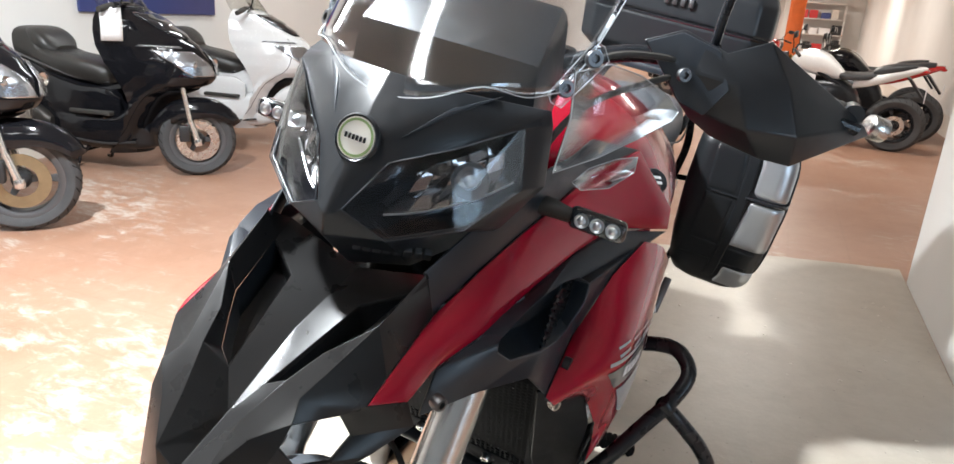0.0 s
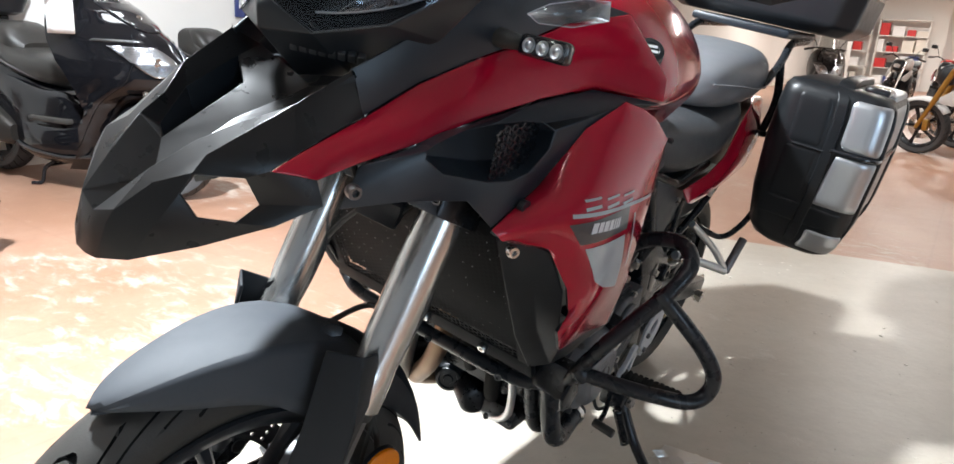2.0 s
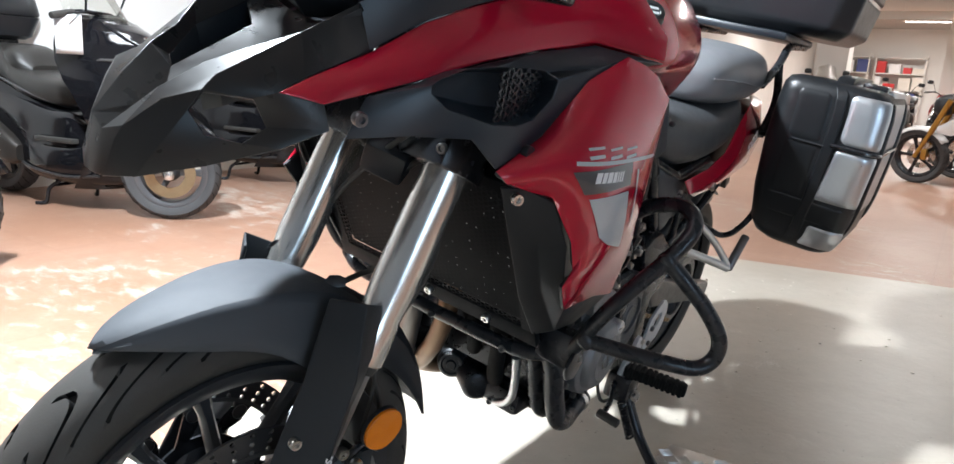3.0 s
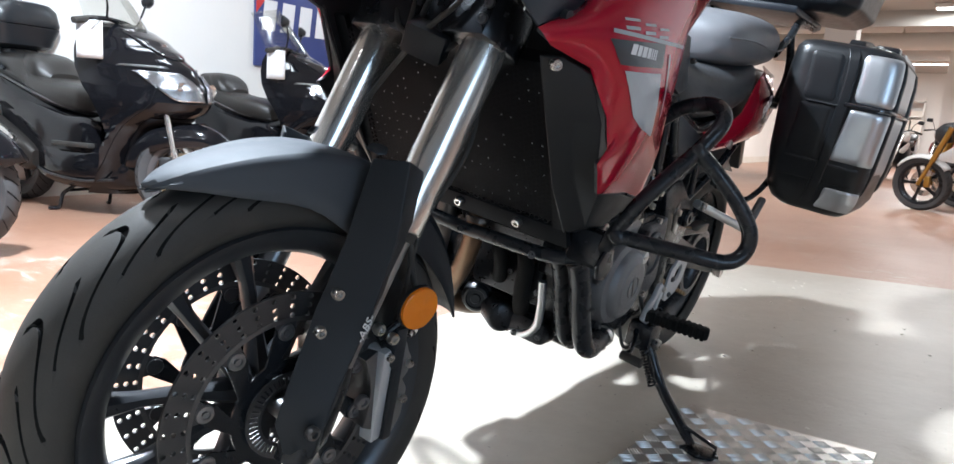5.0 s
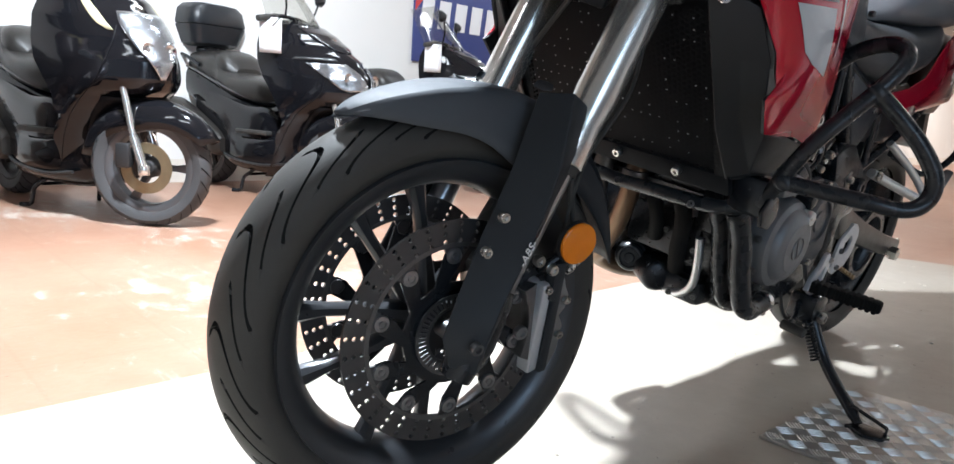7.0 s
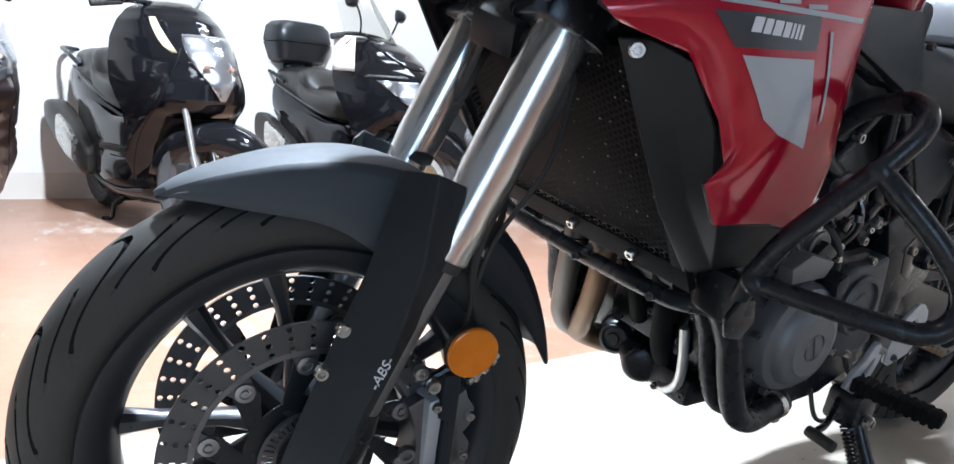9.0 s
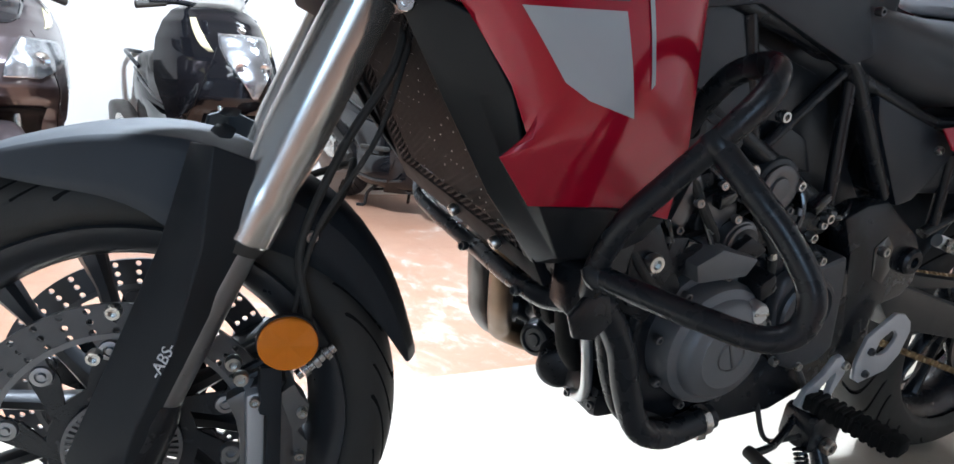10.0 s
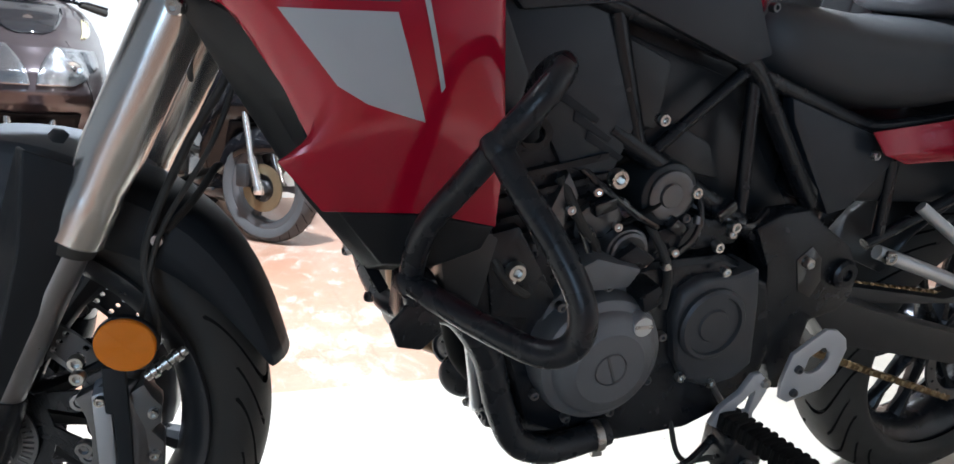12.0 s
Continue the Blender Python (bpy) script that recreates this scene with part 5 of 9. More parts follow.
for sx in (1, -1):
    T = lambda p: (p[0] * sx, p[1], p[2])
    ax, ay = Vector(T((0.139, 0.15, 1.186))), Vector(T((0.154, 0.174, 1.219)))
    d = (ay - ax).normalized()
    side = Vector((0.55 * sx, -0.8, 0.2)).normalized()
    w = d.cross(side).normalized()
    bm = bmesh.new()
    pts = [ax - d * 0.016 - w * 0.008, ax - d * 0.02, ax - d * 0.016 + w * 0.012, ay + d * 0.012 + w * 0.014, ay + d * 0.018, ay + d * 0.014 - w * 0.012]
    plate(bm, pts, side * 0.004)
    rim_line([p + side * 0.004 for p in pts], ws, 0.001, True)
    lug = part("screen_lug", finish(bm, 0.001), CLEAR, ws)
    lug.visible_shadow = False
    for p in (ax, ay):
        bolt("bolt", p + side * 0.006, side, 0.0095, ws, DARK_STEEL, 0.006)
    P = [(0.148, 0.15, 1.205), (0.155, 0.154, 1.157), (0.154, 0.146, 1.1), (0.185, 0.2, 1.118), (0.21, 0.26, 1.138), (0.235, 0.325, 1.16), (0.238, 0.335, 1.172), (0.225, 0.3, 1.19), (0.198, 0.24, 1.21), (0.172, 0.19, 1.218), (0.195, 0.22, 1.165)]
    f = [(i, (i + 1) % 10, 10) for i in range(10)]
    ob = shell("wind_deflector", [T(p) for p in P], f, CLEAR, bike, 0.0025, 0.0, "clear acrylic side wind deflector", angle=70)
    rim_line([T(p) for p in P[:10]], ob, 0.0013, True)
    ob.visible_shadow = False
    P = [(0.165, 0.2, 1.082), (0.173, 0.23, 1.096), (0.195, 0.27, 1.108), (0.213, 0.3, 1.111), (0.213, 0.31, 1.089), (0.198, 0.25, 1.076), (0.175, 0.21, 1.074)]
    ob = shell("lower_deflector", [T(p) for p in P], [(0, 1, 2, 6), (2, 3, 4, 5, 6)], CLEAR, bike, 0.0025, 0.0, "small clear acrylic wind deflector", angle=70)
    rim_line([T(p) for p in P], ob, 0.001, True)
    ob.visible_shadow = False
    # indicator
    a, b = Vector(T((0.182, 0.178, 1.052))), Vector(T((0.238, 0.174, 1.054)))
    u = (b - a).normalized()
    m = Matrix.Translation((a + b) / 2)
    ft = Vector((0.15 * sx, -0.98, 0.1)).normalized()
    up_ = u.cross(ft) * -sx
    R = Matrix((( u.x, ft.x, up_.x, 0), (u.y, ft.y, up_.y, 0), (u.z, ft.z, up_.z, 0), (0, 0, 0, 1)))
    bm = bmesh.new()
    box(bm, (-0.033, -0.016, -0.0125), (0.033, 0.008, 0.0125), 0.007, m @ R, 3)
    ind = part("indicator", bm, GLOSS, bike, "black indicator with a clear lens")
    bm = bmesh.new()
    box(bm, (-0.03, 0.007, -0.0105), (0.03, 0.0105, 0.0105), 0.003, m @ R, 2)
    le = part("lens", bm, CLEAR, ind)
    le.visible_shadow = False
    bm = bmesh.new()
    box(bm, (-0.029, 0.0055, -0.01), (0.029, 0.0088, 0.01), 0.001, m @ R, 1)
    part("lens_back", bm, GLOSS, ind)
    for k in (-0.018, 0, 0.018):
        bm = bmesh.new()
        lathe(bm, [(0.0085, 0.009), (0.0075, 0.0105), (0.005, 0.0092), (0.0042, 0.0098), (0.002, 0.0112), (0.0, 0.0114)], m @ R @ Matrix.Translation((k, 0, 0)) @ pose(0, 0, 0, -90, 0, 0), 20)
        part("diode_cup", bm, ALU, ind)
    bm = bmesh.new()
    tube(bm, [a - u * 0.0, a - u * 0.03 + Vector((0, 0.006, 0)), Vector(T((0.12, 0.185, 1.05)))], [0.008, 0.011, 0.013], 12)
    part("stalk", bm, RUBBER, ind)

# tank
secs = []
for y, w, zl, zw, top in ((0.28, 0.12, 0.98, 1.05, 1.12), (0.34, 0.19, 0.98, 1.03, 1.14), (0.43, 0.266, 0.96, 1.005, 1.165), (0.52, 0.264, 0.95, 1.01, 1.18), (0.61, 0.252, 0.94, 1.02, 1.175), (0.69, 0.238, 0.92, 1.03, 1.15), (0.76, 0.185, 0.88, 0.985, 1.1), (0.83, 0.14, 0.84, 0.93, 1.02), (0.91, 0.105, 0.82, 0.88, 0.945)):
    half = [(w * 0.72, zl), (w * 0.93, zl + (zw - zl) * 0.5), (w, zw), (w * 0.86, zw + (top - zw) * 0.45), (w * 0.55, zw + (top - zw) * 0.86), (0, top)]
    secs.append([Vector((x, y, z)) for x, z in half] + [Vector((-x, y, z)) for x, z in half[-2::-1]])
bm = bmesh.new()
loft(bm, secs)
tank = part("fuel_tank", bm, RED, bike, "glossy metallic red fuel tank", angle=50)
md = tank.modifiers.new("sub", "SUBSURF")
md.levels = md.render_levels = 2
bm = bmesh.new()
c, n = Vector((0.226, 0.432, 1.056)), Vector((0.5, -0.5, 0.7)).normalized()
q = Matrix.Translation(c) @ n.to_track_quat("Z", "Y").to_matrix().to_4x4()
lathe(bm, [(0.0, -0.03), (0.021, -0.03), (0.021, -0.002), (0.0185, 0.0), (0.0185, 0.006), (0.0175, 0.009), (0.011, 0.0095), (0.01, 0.0085), (0.0, 0.0085)], q, 28)
part("socket_cap", bm, PLASTIC, tank, "round black socket cap")
bm = bmesh.new()
box(bm, (-0.008, -0.006, 0.0085), (0.008, -0.002, 0.0095), 0, q)
box(bm, (-0.008, 0.002, 0.0085), (0.008, 0.006, 0.0095), 0, q)
part("cap_mark", bm, WHITE_PRINT, tank, smooth=False)
bm = bmesh.new()
lathe(bm, [(0.0, 0.01), (0.045, 0.01), (0.05, 0.0), (0.05, -0.02)], pose(0, 0.52, 1.182, 0, 0, 0), 32)
part("fuel_cap", bm, BLACK_METAL, tank)

# instrument cowl, handlebar, grips, hand guards, mirrors, levers
bm = bmesh.new()
loft(bm, [[(-0.12, 0.16, 1.1), (0.12, 0.16, 1.1), (0.11, 0.15, 1.2), (-0.11, 0.15, 1.2)], [(-0.11, 0.24, 1.12), (0.11, 0.24, 1.12), (0.1, 0.22, 1.26), (-0.1, 0.22, 1.26)], [(-0.1, 0.3, 1.16), (0.1, 0.3, 1.16), (0.09, 0.28, 1.25), (-0.09, 0.28, 1.25)]])
part("instrument_cowl", finish(bm, 0.01), PLASTIC, bike)
grip_l = [(0.25, 0.39, 1.225), (0.31, 0.42, 1.225), (0.36, 0.445, 1.22), (0.44, 0.485, 1.205)]
for pts, sx in zip(both(grip_l), (1, -1)):
    bm = bmesh.new()
    inner = STEER @ (Vector((0.06 * sx, 0.34, 1.17)))
    tube(bm, smooth_path([inner, (pts[0] + inner) / 2 + Vector((0, 0, 0.02)), pts[0], pts[3]], 6), 0.011, 14)
    bar = part("handlebar", bm, BLACK_METAL, bike)
    d = (pts[3] - pts[1]).normalized()
    bm = bmesh.new()
    rs, ps = [], []
    for k in range(25):
        ps.append(pts[1] + d * 0.135 * k / 24)
        rs.append(0.0165 if k % 2 else 0.0155)
    ps = [ps[0] - d * 0.004] + ps
    rs = [0.022] + rs
    tube(bm, ps, rs, 16)
    part("grip", bm, RUBBER, bar, "ribbed black rubber grip")
    bm = bmesh.new()
    cyl(bm, pts[3] + d * 0.02, pts[3] + d * 0.045, 0.016, 20, 0.003)
    part("bar_end", bm, SILVER, bar)
    bm = bmesh.new()
    box(bm, (-0.022, -0.022, -0.02), (0.022, 0.022, 0.024), 0.006, Matrix.Translation(pts[0] + d * 0.03))
    part("switch_box", bm, PLASTIC, bar)
    bm = bmesh.new()
    tube(bm, smooth_path([pts[0] + Vector((0, -0.03, 0)), pts[1] + Vector((0, -0.05, -0.004)), pts[3] + Vector((0, -0.055, -0.006))], 5), [0.007] * 10 + [0.008], 10)
    part("lever", bm, BLACK_METAL, bar)
    bm = bmesh.new()
    cyl(bm, pts[0] + Vector((0, -0.02, 0.01)), pts[0] + Vector((0, -0.028, 0.03)), 0.009, 16)
    tube(bm, smooth_path([pts[0] + Vector((0, -0.02, 0.02)), pts[0] + Vector((0.005 * sx, -0.03, 0.1)), pts[0] + Vector((0.05 * sx, -0.03, 0.2))], 5), 0.006, 10)
    mir = part("mirror_stem", bm, BLACK_METAL, bike)
    bm = bmesh.new()
    box(bm, (-0.075, -0.014, -0.04), (0.075, 0.014, 0.04), 0.025, Matrix.Translation(pts[0] + Vector((0.08 * sx, -0.03, 0.24))) @ pose(0, 0, 0, 0, 0, 8 * sx), 4)
    part("mirror", bm, PLASTIC, mir)
hg = [(0.176, 0.310, 1.244), (0.216, 0.330, 1.266), (0.270, 0.335, 1.252), (0.312, 0.345, 1.276), (0.377, 0.400, 1.243),
      (0.203, 0.315, 1.218), (0.249, 0.315, 1.223), (0.295, 0.310, 1.222), (0.350, 0.350, 1.228), (0.432, 0.440, 1.215),
      (0.227, 0.330, 1.188), (0.274, 0.318, 1.179), (0.319, 0.310, 1.176), (0.374, 0.335, 1.182), (0.450, 0.450, 1.204),
      (0.250, 0.350, 1.165), (0.282, 0.345, 1.152), (0.343, 0.340, 1.144), (0.379, 0.350, 1.144), (0.460, 0.460, 1.193)]
for pts, sx in zip(both(hg), (1, -1)):
    g = shell("hand_guard", pts, grid_faces(4, 5), PLASTIC, bike, 0.006, 0.002, "matt black plastic hand guard", angle=16)
    if sx > 0:
        bm = bmesh.new()
        plate(bm, [(0.181, 0.303, 1.243), (0.216, 0.322, 1.262), (0.262, 0.328, 1.252), (0.287, 0.306, 1.214), (0.268, 0.308, 1.178), (0.236, 0.317, 1.184), (0.206, 0.307, 1.216)], (0, 0.006, 0))
        part("boss_panel", finish(bm, 0.003, 2, 20), SLATE, g, "satin black mounting boss")
        bolt("bolt", (0.233, 0.3065, 1.217), (0.45, -0.88, 0.1), 0.0085, g, DARK_STEEL)
    bm = bmesh.new()
    tube(bm, [pts[9], pts[9] + Vector((0.0, 0.05, 0.0))], 0.012, 12)
    part("guard_strut", bm, PLASTIC, g)
# control cables
for pts in ([(0.24, 0.36, 1.22), (0.2, 0.28, 1.2), (0.14, 0.22, 1.15), (0.09, 0.2, 1.02)], [(0.26, 0.36, 1.215), (0.2, 0.3, 1.23), (0.13, 0.24, 1.2), (0.06, 0.24, 1.06)], [(0.06, 0.19, 0.95), (0.08, 0.17, 0.88), (0.03, 0.16, 0.82), (-0.05, 0.19, 0.75), (-0.12, 0.2, 0.66)]):
    bm = bmesh.new()
    tube(bm, smooth_path(pts, 8), 0.004, 8)
    part("cable", bm, RUBBER, bike)


# ---------------- engine, frame, crash bars ----------------
def prism(bm, yz, x0, x1):
    """A flat piece seen from the side: outline in y, z between two x."""
    return plate(bm, [(x0, y, z) for y, z in yz], (x1 - x0, 0, 0))


def disc_x(bm, y, z, prof, n=40):
    """A round boss facing left: (radius, x) pairs about y, z."""
    return lathe(bm, prof, Matrix.Translation((0, y, z)) @ TO_X, n)


bm = bmesh.new()
prism(bm, [(0.59, 0.33), (0.62, 0.288), (0.7, 0.275), (0.86, 0.285), (0.97, 0.33), (0.99, 0.42), (0.95, 0.52), (0.86, 0.56), (0.74, 0.55), (0.66, 0.53), (0.56, 0.5), (0.55, 0.44)], -0.165, 0.165)
eng = part("engine", finish(bm, 0.018, 3), BLACK_METAL, bike, "dark alloy twin engine")
bm = bmesh.new()
prism(bm, [(0.49, 0.49), (0.68, 0.54), (0.64, 0.75), (0.44, 0.7)], -0.14, 0.14)
part("cylinder_block", finish(bm, 0.012, 2), ENGINE, eng)
for k in range(6):
    bm = bmesh.new()
    o = Vector((0, -0.022 * k * 0.28, 0.024 * k))
    prism(bm, [(0.478 + o.y, 0.51 + o.z), (0.69 + o.y, 0.563 + o.z), (0.689 + o.y, 0.571 + o.z), (0.476 + o.y, 0.518 + o.z)], -0.15, 0.152)
    part("fin", bm, ENGINE, eng, smooth=False)
# round clutch cover
bm = bmesh.new()
disc_x(bm, 0.668, 0.44, [(0.086, 0.15), (0.087, 0.192), (0.082, 0.204), (0.071, 0.209), (0.067, 0.218), (0.06, 0.223), (0.05, 0.2245), (0.047, 0.227), (0.0, 0.2275)], 56)
cov = part("clutch_cover", bm, COVER, eng, "grey round engine cover")
bm = bmesh.new()
lathe(bm, [(0.0195, 0.2268), (0.021, 0.2292), (0.0225, 0.2268)], Matrix.Translation((0, 0.668, 0.44)) @ TO_X, 40)
part("cover_ring", bm, DARK_STEEL, cov)
bm = bmesh.new()
box(bm, (0.227, -0.002, -0.0195), (0.2288, 0.002, 0.0195), 0.0006, Matrix.Translation((0, 0.668, 0.44)) @ pose(0, 0, 0, 24))
part("cover_mark", bm, DARK_STEEL, cov)
bm = bmesh.new()
prism(bm, [(0.585, 0.44), (0.595, 0.505), (0.63, 0.535), (0.7, 0.53), (0.745, 0.5), (0.755, 0.44), (0.73, 0.39), (0.67, 0.352), (0.61, 0.385)], 0.13, 0.176)
part("cover_base", finish(bm, 0.008, 2), COVER, eng)
for k in range(9):
    a = radians(k * 40 + 12)
    bolt("bolt", (0.19, 0.668 + 0.094 * math.cos(a), 0.441 + 0.094 * math.sin(a)), (1, 0, 0), 0.0065, eng, DARK_STEEL)
bm = bmesh.new()
disc_x(bm, 0.704, 0.494, [(0.0145, 0.18), (0.0145, 0.221), (0.0125, 0.225), (0.0, 0.225)], 24)
cap = part("oil_filler_cap", bm, ALU, eng, "round oil filler cap")
bm = bmesh.new()
box(bm, (0.224, 0.692, 0.4925), (0.2275, 0.716, 0.4965), 0.001)
part("cap_ridge", bm, SILVER, cap)
# angular upper covers
for yz, x0, x1, mat in (([(0.61, 0.53), (0.69, 0.535), (0.705, 0.56), (0.64, 0.575), (0.6, 0.555)], 0.14, 0.2, COVER), ([(0.655, 0.55), (0.71, 0.548), (0.735, 0.565), (0.7, 0.585)], 0.15, 0.185, ENGINE), ([(0.71, 0.505), (0.735, 0.52), (0.725, 0.545), (0.7, 0.53)], 0.17, 0.215, ENGINE),
                    ([(0.5, 0.5), (0.56, 0.47), (0.62, 0.56), (0.6, 0.585), (0.51, 0.585)], 0.13, 0.178, ENGINE), ([(0.74, 0.54), (0.8, 0.56), (0.88, 0.57), (0.9, 0.6), (0.8, 0.61), (0.74, 0.585)], 0.1, 0.15, BLACK_METAL),
                    ([(0.6, 0.57), (0.625, 0.64), (0.605, 0.67), (0.58, 0.6)], 0.13, 0.16, DARK_STEEL)):
    bm = bmesh.new()
    prism(bm, yz, x0, x1)
    part("engine_casting", finish(bm, 0.006, 2), mat, eng)
# round intake bodies and starter
for p, q_, r, mat in (((0.05, 0.66, 0.62), (0.155, 0.66, 0.6), 0.034, DARK_STEEL), ((0.08, 0.7, 0.575), (0.168, 0.7, 0.57), 0.031, DARK_STEEL), ((0.06, 0.755, 0.64), (0.155, 0.755, 0.64), 0.042, PLASTIC), ((0.06, 0.82, 0.585), (0.14, 0.82, 0.585), 0.026, ENGINE)):
    bm = bmesh.new()
    cyl(bm, p, q_, r, 28, 0.006)
    part("intake_body", bm, mat, eng)
for p, r in (((0.17, 0.7, 0.5698), 0.024), ((0.157, 0.755, 0.64), 0.03), ((0.142, 0.82, 0.585), 0.018)):
    bm = bmesh.new()
    lathe(bm, [(r, -0.004), (r + 0.003, -0.001), (r + 0.002, 0.002), (r - 0.002, 0.0035), (r * 0.55, 0.001), (r * 0.5, 0.004), (0, 0.005)], Matrix.Translation(p) @ TO_X, 28)
    part("end_cap", bm, DARK_STEEL, eng)
# hoses, leads and clips round the intake
LEADS = (((0.15, 0.60, 0.66), (0.17, 0.625, 0.61), (0.165, 0.655, 0.575), (0.15, 0.665, 0.54), 0.0065), ((0.14, 0.63, 0.67), (0.165, 0.66, 0.645), (0.17, 0.70, 0.62), (0.16, 0.74, 0.60), 0.005),
         ((0.15, 0.735, 0.60), (0.172, 0.75, 0.57), (0.172, 0.765, 0.535), (0.168, 0.77, 0.49), 0.006), ((0.13, 0.79, 0.66), (0.16, 0.80, 0.63), (0.165, 0.80, 0.59), (0.15, 0.78, 0.55), 0.0045),
         ((0.12, 0.84, 0.63), (0.15, 0.86, 0.605), (0.16, 0.89, 0.60), (0.14, 0.93, 0.615), 0.005), ((0.165, 0.63, 0.60), (0.18, 0.645, 0.56), (0.185, 0.65, 0.535), (0.18, 0.66, 0.53), 0.004),
         ((0.15, 0.50, 0.60), (0.185, 0.52, 0.56), (0.185, 0.55, 0.53), (0.17, 0.58, 0.52), 0.006), ((0.165, 0.54, 0.63), (0.18, 0.56, 0.60), (0.175, 0.57, 0.57), (0.16, 0.565, 0.55), 0.004))
for a, b_, c, d, r in LEADS:
    bm = bmesh.new()
    tube(bm, smooth_path([a, b_, c, d], 6), r, 10)
    hose = part("hose", bm, GLOSS if r < 0.0055 else RUBBER, eng)
    bm = bmesh.new()
    m_ = (Vector(b_) + Vector(c)) / 2
    u_ = (Vector(c) - Vector(b_)).normalized()
    tube(bm, [m_ - u_ * 0.005, m_ + u_ * 0.005], r + 0.0018, 12)
    part("hose_clip", bm, SILVER if r > 0.0055 else DARK_STEEL, hose)
for x, y, z, mat in ((0.168, 0.61, 0.625, SILVER), (0.17, 0.64, 0.648, CHROME), (0.172, 0.675, 0.605, SILVER), (0.168, 0.725, 0.555, SILVER), (0.155, 0.785, 0.61, DARK_STEEL), (0.15, 0.87, 0.585, SILVER), (0.16, 0.775, 0.565, SILVER), (0.165, 0.59, 0.59, DARK_STEEL)):
    bolt("bolt", (x, y, z), (1, -0.2, 0.1), 0.006, eng, mat)
for x, y, z, t in ((0.165, 0.655, 0.63, 20), (0.16, 0.77, 0.6, -30), (0.155, 0.845, 0.62, 40), (0.17, 0.61, 0.57, -15)):
    bm = bmesh.new()
    box(bm, (-0.008, -0.016, -0.009), (0.008, 0.016, 0.009), 0.003, Matrix.Translation((x, y, z)) @ pose(0, 0, 0, t, 10, 8))
    part("connector", bm, GLOSS, eng)
# sprocket cover
bm = bmesh.new()
prism(bm, [(0.782, 0.476), (0.787, 0.515), (0.815, 0.535), (0.868, 0.537), (0.905, 0.549), (0.919, 0.495), (0.936, 0.399), (0.91, 0.376), (0.866, 0.366), (0.824, 0.38), (0.8, 0.415)], 0.12, 0.182)
spc = part("sprocket_cover", finish(bm, 0.01, 3), SPROCKET_COVER, eng, "black sprocket cover with a round boss")
bm = bmesh.new()
disc_x(bm, 0.843, 0.469, [(0.052, 0.17), (0.052, 0.188), (0.048, 0.192), (0.043, 0.192), (0.0415, 0.187), (0.024, 0.188), (0.022, 0.191), (0.0, 0.1915)], 44)
part("boss", bm, SPROCKET_COVER, spc)
for y, z in ((0.845, 0.545), (0.812, 0.39), (0.866, 0.376)):
    bolt("bolt", (0.182, y, z), (1, 0, 0), 0.007, spc, SILVER)
# front of the engine: oil filter, caps, headers
FN = Vector((0.42, -0.9, 0.05)).normalized()
fc = Vector((-0.038, 0.548, 0.334))
fm = Matrix.Translation(fc) @ FN.to_track_quat("Z", "Y").to_matrix().to_4x4()
bm = bmesh.new()
lathe(bm, [(0.03, -0.09), (0.03, -0.016), (0.027, -0.012), (0.027, -0.004), (0.0245, 0.0), (0.02, 0.001), (0.018, -0.003), (0.011, -0.003), (0.009, 0.001), (0.0, 0.0015)], fm, 36)
flt = part("oil_filter", bm, PLASTIC, eng, "black ribbed oil filter")
for k in range(5):
    bm = bmesh.new()
    lathe(bm, [(0.0295, 0), (0.0325, 0.002), (0.0325, 0.005), (0.0295, 0.007)], fm @ Matrix.Translation((0, 0, -0.028 - 0.013 * k)), 32)
    part("rib", bm, DARK_STEEL, flt)
bm = bmesh.new()
cm = Matrix.Translation((0.034, 0.55, 0.323)) @ Vector((0.8, -0.6, 0.0)).to_track_quat("Z", "Y").to_matrix().to_4x4()
lathe(bm, [(0.032, -0.06), (0.033, -0.006), (0.029, 0.0), (0.022, 0.003), (0.0, 0.004)], cm, 36)
part("round_cap", bm, ENGINE, eng)
bm = bmesh.new()
lathe(bm, [(0.027, -0.05), (0.027, 0.0), (0.022, 0.004), (0.0, 0.005)], Matrix.Translation((-0.115, 0.5, 0.37)) @ Vector((-0.5, -0.8, 0.0)).to_track_quat("Z", "Y").to_matrix().to_4x4(), 30)
part("round_cap", bm, ENGINE, eng)
